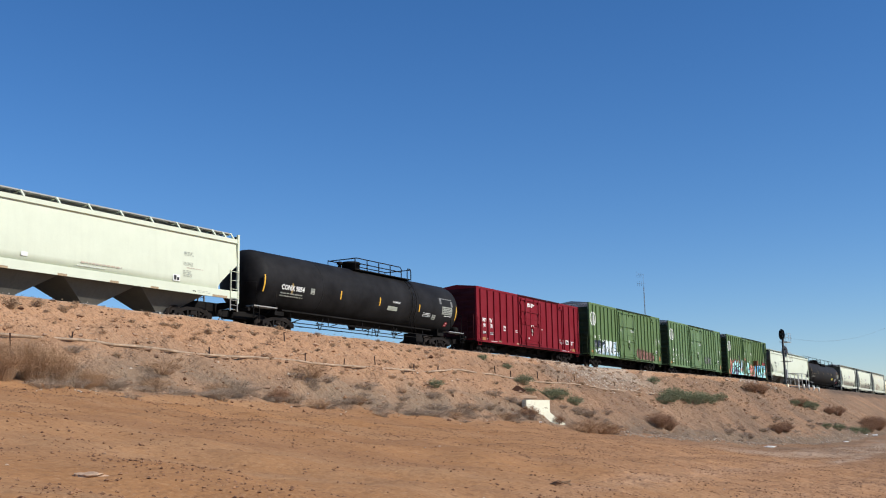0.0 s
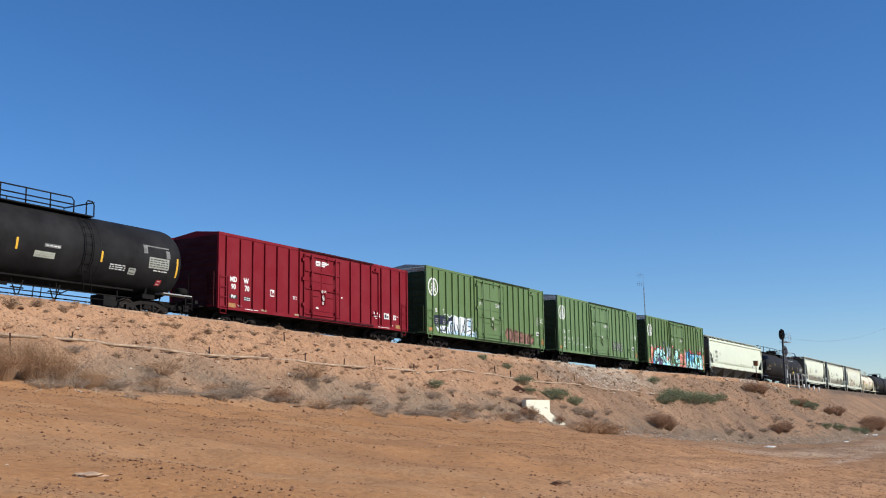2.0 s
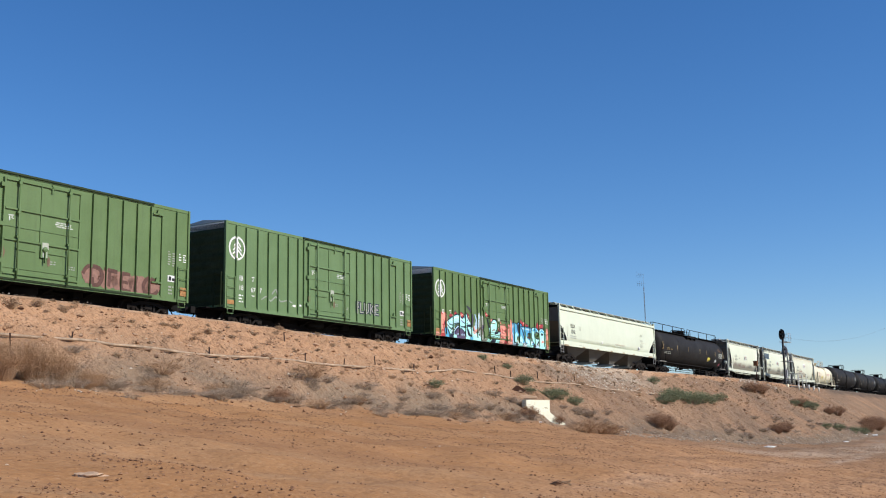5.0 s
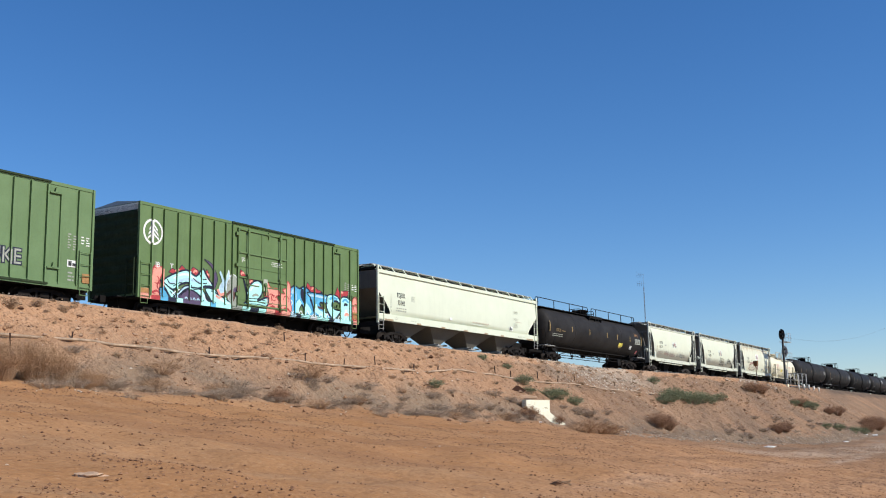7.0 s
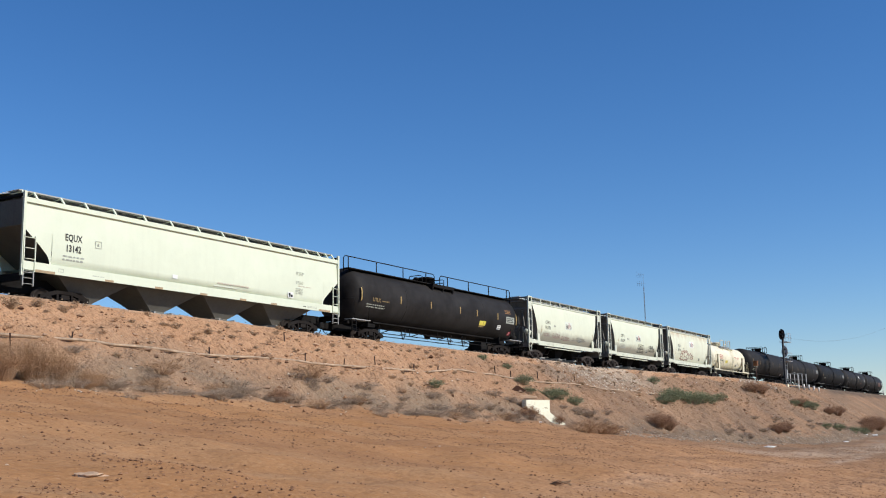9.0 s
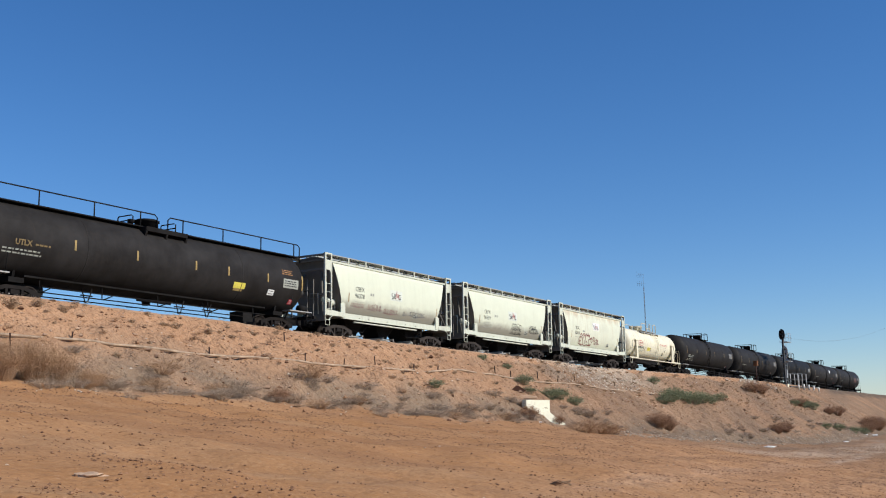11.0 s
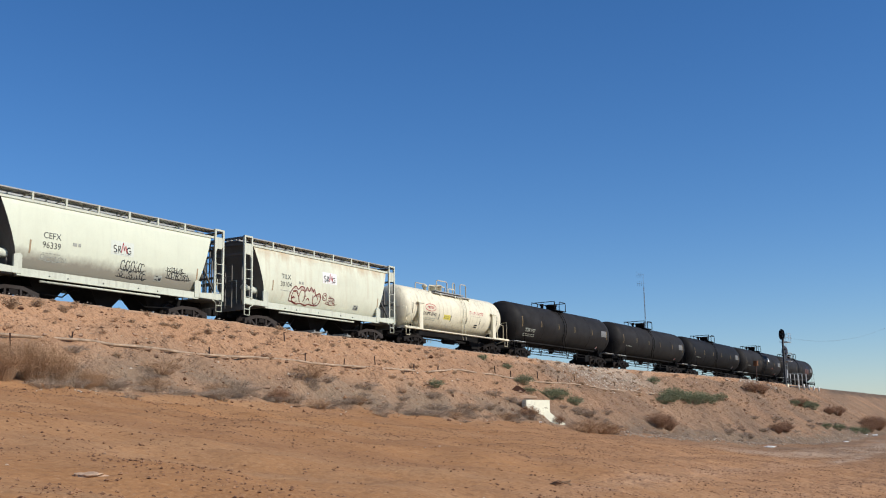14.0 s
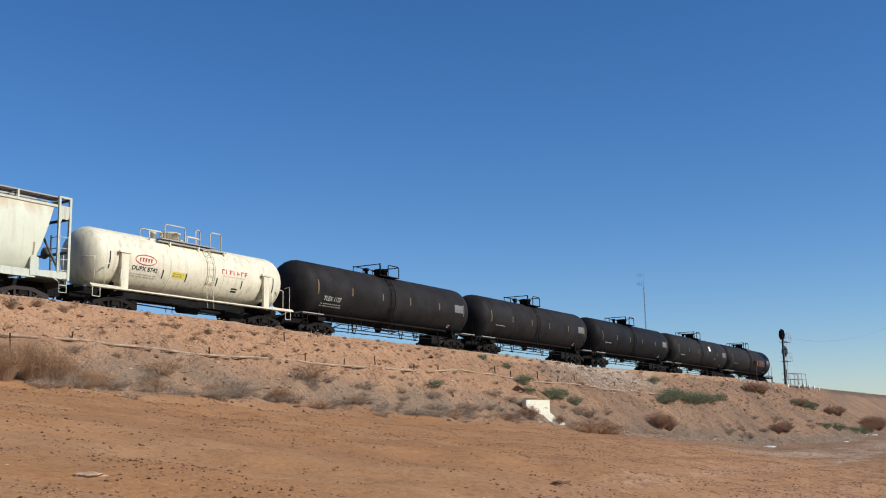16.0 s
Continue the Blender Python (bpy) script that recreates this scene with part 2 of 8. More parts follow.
def soil_material():
    """Red graded dirt, tan embankment fill and grey gravelly silt, by the soil laid there."""
    m, n, l, b = nodes_of("soil")
    geo = n.new("ShaderNodeNewGeometry")
    p = geo.outputs["Position"]
    wide = noise_node(n, l, p, 0.16, 4)
    mid = noise_node(n, l, p, 0.9, 5, 0.65)
    clod = noise_node(n, l, p, 4.5, 5, 0.7)
    grain = noise_node(n, l, p, 26, 4, 0.7)
    at = n.new("ShaderNodeAttribute")
    at.attribute_name = "soil"
    sep = n.new("ShaderNodeSeparateColor")
    l.new(at.outputs["Color"], sep.inputs["Color"])
    red = blend(n, l, ramp(n, l, mid, 0.3, 0.7), (0.33, 0.158, 0.063), (0.37, 0.19, 0.083))
    red = blend(n, l, times(n, l, ramp(n, l, wide, 0.45, 0.75), 0.6), red, (0.355, 0.198, 0.100))
    tan = blend(n, l, ramp(n, l, mid, 0.3, 0.72), (0.405, 0.222, 0.119), (0.475, 0.28, 0.160))
    tan = blend(n, l, times(n, l, ramp(n, l, wide, 0.4, 0.7), 0.5), tan, (0.35, 0.190, 0.103))
    grey = blend(n, l, ramp(n, l, mid, 0.3, 0.7), (0.19, 0.132, 0.088), (0.265, 0.192, 0.13))
    stone = blend(n, l, ramp(n, l, clod, 0.35, 0.7), (0.44, 0.34, 0.245), (0.58, 0.47, 0.35))
    long_ = n.new("ShaderNodeVectorMath")
    long_.operation = "MULTIPLY"
    long_.inputs[1].default_value = (0.22, 1.1, 1.0)
    l.new(p, long_.inputs[0])
    tracks = noise_node(n, l, long_.outputs[0], 0.55, 4, 0.55)
    red = blend(n, l, times(n, l, ramp(n, l, tracks, 0.48, 0.7), 0.45), red, (0.375, 0.222, 0.115))
    damp = noise_node(n, l, long_.outputs[0], 0.21, 3, 0.5)
    red = blend(n, l, times(n, l, ramp(n, l, damp, 0.48, 0.66), 0.4), red, (0.245, 0.120, 0.058))
    c = blend(n, l, sep.outputs["Red"], tan, red)
    c = blend(n, l, sep.outputs["Green"], c, grey)
    c = blend(n, l, sep.outputs["Blue"], c, stone)
    c = blend(n, l, at.outputs["Alpha"], c, (0.135, 0.098, 0.072))
    # dark flecks, here and below, colour in clods together with their small shadows
    c = blend(n, l, times(n, l, ramp(n, l, clod, 0.54, 0.66), 0.55), c, (0.20, 0.098, 0.048))
    c = blend(n, l, times(n, l, ramp(n, l, grain, 0.6, 0.8), 0.35), c, (0.50, 0.37, 0.25))
    speck = noise_node(n, l, p, 10, 6, 0.8)
    crumb = noise_node(n, l, p, 7.5, 2, 0.5)
    c = blend(n, l, times(n, l, ramp(n, l, crumb, 0.63, 0.71), 0.4), c, (0.14, 0.062, 0.03))
    c = blend(n, l, times(n, l, ramp(n, l, speck, 0.55, 0.68), 0.36), c, (0.15, 0.068, 0.032))
    c = blend(n, l, times(n, l, ramp(n, l, speck, 0.47, 0.34), 0.3), c, (0.56, 0.37, 0.21))
    l.new(c, b.inputs["Base Color"])
    b.inputs["Roughness"].default_value = 0.95
    b.inputs["Specular IOR Level"].default_value = 0.1
    h = n.new("ShaderNodeMath")
    h.operation = "ADD"
    l.new(noise_node(n, l, p, 2.4, 3, 0.65), h.inputs[0])
    l.new(times(n, l, noise_node(n, l, p, 11, 2, 0.6), 0.35), h.inputs[1])
    lump = n.new("ShaderNodeMath")
    lump.operation = "MULTIPLY_ADD"
    lump.inputs[1].default_value = 1.3
    l.new(noise_node(n, l, p, 1.1, 2, 0.55), lump.inputs[0])
    l.new(h.outputs[0], lump.inputs[2])
    relief(n, l, b, lump.outputs[0], 1.0, 0.26)
    firm = n.new("ShaderNodeMapRange")
    firm.inputs["To Min"].default_value, firm.inputs["To Max"].default_value = 1.0, 0.22
    l.new(sep.outputs["Red"], firm.inputs["Value"])
    l.new(firm.outputs["Result"], n["Bump"].inputs["Strength"])
    return m


SOIL = soil_material()


def pebble_material(name, a, b_):
    m, n, l, b = nodes_of(name)
    geo = n.new("ShaderNodeNewGeometry")
    l.new(blend(n, l, geo.outputs["Random Per Island"], a, b_), b.inputs["Base Color"])
    b.inputs["Roughness"].default_value = 0.9
    return m


BALLAST = pebble_material("ballast_stone", (0.18, 0.14, 0.11), (0.50, 0.43, 0.36))
CLODS = pebble_material("dirt_clods", (0.13, 0.06, 0.030), (0.36, 0.19, 0.095))
ROCKS = pebble_material("brown_slope_rocks", (0.20, 0.11, 0.06), (0.50, 0.33, 0.21))
STONES = pebble_material("pale_stones", (0.36, 0.27, 0.19), (0.66, 0.57, 0.45))
CHIPS = pebble_material("tan_chips", (0.34, 0.20, 0.11), (0.56, 0.42, 0.30))
GRAVEL = pebble_material("grey_gravel", (0.22, 0.165, 0.115), (0.48, 0.39, 0.29))
DRY = pebble_material("dry_twigs", (0.26, 0.145, 0.075), (0.50, 0.32, 0.18))
DRY_GREY = pebble_material("grey_dry_grass", (0.21, 0.15, 0.105), (0.46, 0.35, 0.245))
DRY_RUST = pebble_material("rust_brown_tumbleweed", (0.22, 0.115, 0.062), (0.42, 0.25, 0.145))
WEED = pebble_material("green_weed_leaves", (0.10, 0.125, 0.062), (0.25, 0.265, 0.145))
SAGE = pebble_material("olive_tuft_leaves", (0.27, 0.175, 0.10), (0.45, 0.31, 0.19))


# ---------- mesh helpers ----------
def box(bm, x0, x1, y0, y1, z0, z1):
    v = [bm.verts.new((x, y, z)) for x in (x0, x1) for y in (y0, y1) for z in (z0, z1)]
    for q in ((0, 1, 3, 2), (4, 6, 7, 5), (0, 4, 5, 1), (2, 3, 7, 6), (0, 2, 6, 4), (1, 5, 7, 3)):
        bm.faces.new([v[i] for i in q])


def prism(bm, outline, axis, a, b):
    """A closed outline in the other two axes (in xyz order), from a to b along axis."""
    rings = []
    for w in (a, b):
        ring = []
        for p, q in outline:
            co = {"x": (w, p, q), "y": (p, w, q), "z": (p, q, w)}[axis]
            ring.append(bm.verts.new(co))
        rings.append(ring)
    k = len(outline)
    for i in range(k):
        j = (i + 1) % k
        bm.faces.new((rings[0][i], rings[0][j], rings[1][j], rings[1][i]))
    bm.faces.new(rings[0][::-1])
    bm.faces.new(rings[1])


def tube(bm, pts, r, k=6, closed=False):
    pts = [Vector(p) for p in pts]
    rings = []
    for i, p in enumerate(pts):
        a = pts[i - 1] if i else p
        b = pts[i + 1] if i + 1 < len(pts) else p
        d = (b - a).normalized()
        u = d.cross(Vector((0, 0, 1)) if abs(d.z) < 0.9 else Vector((0, 1, 0))).normalized()
        w = d.cross(u)
        rings.append([bm.verts.new(p + (u * math.cos(2 * math.pi * j / k) + w * math.sin(2 * math.pi * j / k)) * r) for j in range(k)])
    for a, b in zip(rings, rings[1:]):
        for j in range(k):
            f = bm.faces.new((a[j], a[(j + 1) % k], b[(j + 1) % k], b[j]))
            f.smooth = True
    bm.faces.new(rings[0][::-1])
    bm.faces.new(rings[-1])


def lathe(bm, profile, k=40, axis="x", centre=(0, 0), smooth=True):
    """Profile of (along, radius) turned round an axis through centre."""
    rings = []
    for w, r in profile:
        ring = []
        for j in range(k):
            a = 2 * math.pi * j / k
            p, q = centre[0] + r * math.cos(a), centre[1] + r * math.sin(a)
            ring.append(bm.verts.new({"x": (w, p, q), "y": (p, w, q), "z": (p, q, w)}[axis]))
        rings.append(ring)
    for a, b in zip(rings, rings[1:]):
        for j in range(k):
            bm.faces.new((a[j], a[(j + 1) % k], b[(j + 1) % k], b[j])).smooth = smooth
    bm.faces.new(rings[0][::-1])
    bm.faces.new(rings[-1])


def mesh_of(name, bm, material, tidy=True):
    if tidy:
        bmesh.ops.recalc_face_normals(bm, faces=bm.faces)
    me = bpy.data.meshes.new(name)
    bm.to_mesh(me)
    bm.free()
    me.materials.append(material)
    return me


def part(name, bm, material, parent, label="", tidy=True):
    """Links a bmesh, or a ready mesh, as one object under a thing or part."""
    me = bm if isinstance(bm, bpy.types.Mesh) else mesh_of(name, bm, material, tidy)
    ob = new(name, me)
    ob.parent = parent
    return tagged(ob, label)


def thing(name, label, category, group="", kind=""):
    return tagged(new(name), label, category, group, kind)


def made(fn, *a):
    bm = bmesh.new()
    fn(bm, *a)
    return bm


def boxes(*rows):
    bm = bmesh.new()
    for r in rows:
        box(bm, *r)
    return bm


def tubes(r, *lines, k=6):
    bm = bmesh.new()
    for pts in lines:
        tube(bm, pts, r, k)
    return bm


def letters(body, height, material, parent, x, z, wrap=None, y=-1.56, name="lettering", width=1.0, bold=0.0):
    """Stencilled writing on the near side; wrap = (axis height, radius) bends it round a tank."""
    cu = bpy.data.curves.new(name, "FONT")
    cu.body, cu.size, cu.align_x, cu.align_y, cu.resolution_u = body, height * 1.38, "CENTER", "CENTER", 2
    cu.offset = bold
    ob = bpy.data.objects.new(name, cu)
    scene.collection.objects.link(ob)
    bpy.context.view_layer.update()
    me = bpy.data.meshes.new_from_object(ob.evaluated_get(bpy.context.evaluated_depsgraph_get()))
    bpy.data.objects.remove(ob)
    bpy.data.curves.remove(cu)
    for v in me.vertices:
        v.co = on_side(x + v.co.x * width, z + v.co.y, y, wrap)
    me.materials.clear()
    me.materials.append(material)
    return part(name, me, material, parent)


def on_side(x, z, y, wrap):
    if wrap is None:
        return Vector((x, y, z))
    if callable(wrap):
        return Vector((x, -wrap(z) - 0.008, z))
    zc, r = wrap
    a = (z - zc) / r
    return Vector((x, -math.cos(a) * (r + 0.008), zc + math.sin(a) * (r + 0.008)))


def patch(bm, x0, x1, z0, z1, y=-1.56, wrap=None, slope=0.0):
    """A flat or wrapped rectangle of paint or tape."""
    k = 1 if wrap is None else max(1, int((z1 - z0) / 0.12))
    col = [[bm.verts.new(on_side(x, z0 + (z1 - z0) * i / k, y, wrap)) for x in (x0, x1)] for i in range(k + 1)]
    for a, b in zip(col, col[1:]):
        bm.faces.new((a[0], a[1], b[1], b[0]))


def bars(name, material, parent, rows, y=-1.56, wrap=None):
    bm = bmesh.new()
    for r in rows:
        patch(bm, *r, y, wrap)
    return part(name, bm, material, parent, tidy=False)


def small_print(rng, material, parent, x0, x1, z0, z1, lines, y=-1.56, wrap=None):
    """Writing too small to read: broken bars."""
    rows = []
    for i in range(lines):
        z = z1 - (z1 - z0) * (i + 0.5) / lines
        h = (z1 - z0) / lines * 0.22
        x = x0
        while x < x1 - 0.05:
            w = min(rng.uniform(0.08, 0.22), x1 - x)
            rows.append((x, x + w, z - h, z + h))
            x += w + rng.uniform(0.03, 0.07)
    return tagged(bars("small_print", material, parent, rows, y, wrap), kind="stuff")


def ribbon(bm, pts, w, y, wrap=None):
    """A sprayed stroke: a band of width w along pts (x, z)."""
    pts = [Vector((p[0], 0, p[1])) for p in pts]
    rail_ = []
    for i, p in enumerate(pts):
        d = (pts[min(i + 1, len(pts) - 1)] - pts[max(i - 1, 0)]).normalized()
        nrm = Vector((-d.z, 0, d.x))
        ww = w * (0.75 + 0.25 * math.sin(math.pi * (i + 0.5) / len(pts)))
        rail_.append([bm.verts.new(on_side((p + nrm * s * ww).x, (p + nrm * s * ww).z, y, wrap)) for s in (-1, 1)])
    for a, b in zip(rail_, rail_[1:]):
        bm.faces.new((a[0], a[1], b[1], b[0]))


def blob(bm, x, z, rx, rz, y, rng, spikes=0.15, k=14, wrap=None):
    c = [bm.verts.new(on_side(x + rx * math.cos(2 * math.pi * i / k) * (1 + rng.uniform(-spikes, spikes)), z + rz * math.sin(2 * math.pi * i / k) * (1 + rng.uniform(-spikes, spikes)), y, wrap)) for i in range(k)]
    bm.faces.new(c)


def arc(x, z, r, a0, a1, k=9, q=1.0):
    return [(x + r * math.cos(radians(a0 + (a1 - a0) * i / (k - 1))), z + q * r * math.sin(radians(a0 + (a1 - a0) * i / (k - 1)))) for i in range(k)]


# ---------- running gear ----------
def side_frame_mesh(steel):
    bm = bmesh.new()
    prism(bm, [(-1.2, 0.40), (-1.2, 0.62), (-0.92, 0.70), (-0.42, 0.84), (0.42, 0.84), (0.92, 0.70), (1.2, 0.62), (1.2, 0.40), (1.06, 0.40), (1.04, 0.52), (0.74, 0.52), (0.70, 0.60), (0.36, 0.70), (-0.36, 0.70), (-0.70, 0.60), (-0.74, 0.52), (-1.04, 0.52), (-1.06, 0.40)], "y", -0.08, 0.08)
    for q in (-1, 1):
        prism(bm, [(q * 0.72, 0.50), (q * 0.72, 0.62), (q * 0.34, 0.30), (q * 0.34, 0.18)], "y", -0.075, 0.075)
        box(bm, q * 0.36 - 0.05, q * 0.36 + 0.05, -0.07, 0.07, 0.2, 0.72)
        lathe(bm, [(-0.16, 0.06), (-0.14, 0.1), (-0.02, 0.11), (0.1, 0.11)], 12, "y", (q * 0.89, 0.457))
    box(bm, -0.4, 0.4, -0.1, 0.1, 0.16, 0.25)
    return mesh_of("side_frame", bm, steel)


def wheelset_mesh():
    bm = bmesh.new()
    for q in (-1, 1):
        lathe(bm, [(q * 0.665, 0.30), (q * 0.665, 0.485), (q * 0.695, 0.485), (q * 0.705, 0.46), (q * 0.80, 0.455), (q * 0.805, 0.40), (q * 0.765, 0.38), (q * 0.755, 0.16), (q * 0.82, 0.14), (q * 0.82, 0.09)], 28, "y")
    lathe(bm, [(-0.98, 0.07), (-0.82, 0.085), (0.82, 0.085), (0.98, 0.07)], 12, "y")
    for q in (-1, 1):
        for a in range(3):
            w = radians(120 * a)
            box(bm, 0.03 * math.cos(w) - 0.012, 0.03 * math.cos(w) + 0.012, q * 0.99 - 0.012, q * 0.99 + 0.012, 0.03 * math.sin(w) - 0.012, 0.03 * math.sin(w) + 0.012)
    return mesh_of("wheelset", bm, WHEEL_STEEL)


def spring_mesh():
    bm = bmesh.new()
    for x in (-0.2, 0.0, 0.2):
        pts = [(x + 0.075 * math.cos(a * 0.9), 0.075 * math.sin(a * 0.9), 0.25 + a * 0.0118) for a in range(30)]
        tube(bm, pts, 0.02, 5)
    return mesh_of("spring", bm, TRUCK_STEEL)


def bolster_mesh():
    return mesh_of("bolster", boxes((-0.2, 0.2, -1.12, 1.12, 0.5, 0.68), (-0.3, 0.3, -0.4, 0.4, 0.66, 0.76), (-0.74, -0.66, -0.9, 0.9, 0.38, 0.5), (0.66, 0.74, -0.9, 0.9, 0.38, 0.5)), TRUCK_STEEL)


def coupler_mesh():
    """Draws out along +x from the end sill."""
    bm = bmesh.new()
    box(bm, -0.2, 0.55, -0.09, 0.09, 0.78, 0.96)
    prism(bm, [(0.5, -0.1), (0.5, 0.14), (0.62, 0.22), (0.86, 0.2), (0.8, 0.08), (0.72, 0.04), (0.76, -0.06), (0.9, -0.1), (0.86, -0.2), (0.66, -0.2)], "z", 0.72, 1.02)
    box(bm, -0.25, 0.02, -0.3, 0.3, 0.68, 1.06)
    tube(bm, [(0.1, -0.25, 0.85), (0.25, -0.32, 0.55), (0.5, -0.28, 0.4), (0.8, -0.12, 0.5)], 0.025)
    return mesh_of("coupler", bm, UNDER_STEEL)


SIDE_FRAME, WHEELSET, SPRING, BOLSTER, COUPLER = side_frame_mesh(TRUCK_STEEL), wheelset_mesh(), spring_mesh(), bolster_mesh(), coupler_mesh()
DUSTY_FRAME = side_frame_mesh(TRUCK_DUSTY)
WHEELS = []
TRAIN = []


def running_gear(car, truck_x, end_x, frame_mesh=None):
    for q in (-1, 1):
        truck = part("truck", BOLSTER, TRUCK_STEEL, car, "four-wheeled rusty cast steel truck")
        truck.matrix_basis = pose(q * truck_x, 0, 0)
        for y in (-1.02, 1.02):
            part("side_frame", frame_mesh or SIDE_FRAME, TRUCK_STEEL, truck).matrix_basis = pose(0, y, 0, 0, 0, 180 if y > 0 else 0)
            part("spring", SPRING, TRUCK_STEEL, truck).matrix_basis = pose(0, y, 0)
        for x in (-0.89, 0.89):
            w = part("wheelset", WHEELSET, WHEEL_STEEL, truck)
            w.matrix_basis = pose(x, 0, 0.457)
            WHEELS.append((w, x))
        part("coupler", COUPLER, UNDER_STEEL, car).matrix_basis = pose(q * end_x, 0, 0, 0, 0, 0 if q > 0 else 180)


def ladder(car, x, y, z0, z1, material, rungs=5, w=0.42, name="ladder"):
    bm = bmesh.new()
    for q in (-1, 1):
        box(bm, x + q * w / 2 - 0.02, x + q * w / 2 + 0.02, y - 0.025, y + 0.025, z0, z1)
    for i in range(rungs):
        z = z0 + 0.08 + (z1 - z0 - 0.16) * i / (rungs - 1)
        tube(bm, [(x - w / 2, y - 0.02, z), (x + w / 2, y - 0.02, z)], 0.016, 5)
    return part(name, bm, material, car)


def end_ladder(car, x, y, z0, z1, material, rungs=6, w=0.42):
    bm = bmesh.new()
    for q in (-1, 1):
        box(bm, x - 0.03, x + 0.03, y + q * w / 2 - 0.025, y + q * w / 2 + 0.025, z0, z1)
    for i in range(rungs):
        z = z0 + 0.1 + (z1 - z0 - 0.2) * i / (rungs - 1)
        tube(bm, [(x, y - w / 2, z), (x, y + w / 2, z)], 0.016, 5)
    return part("ladder", bm, material, car)


def stirrup(car, x, y, z0, z1, material):
    return part("stirrup_step", tubes(0.022, [(x - 0.2, y, z1), (x - 0.2, y, z0), (x + 0.2, y, z0), (x + 0.2, y, z1)]), material, car)


def brake_rigging(car, length, z=0.8):
    bm = bmesh.new()
    lathe(bm, [(-0.62, 0.02), (-0.6, 0.2), (0.6, 0.2), (0.62, 0.02)], 16, "x", (-0.55, z - 0.02))
    tube(bm, [(-length, -0.35, z), (-1.2, -0.35, z - 0.05), (1.4, 0.3, z), (length, 0.3, z)], 0.03)
    tube(bm, [(0.8, -0.5, z), (2.4, -0.4, z)], 0.09)
    box(bm, 2.3, 2.8, -0.75, -0.3, z - 0.15, z + 0.15)
    return part("brake_gear", bm, UNDER_STEEL, car)


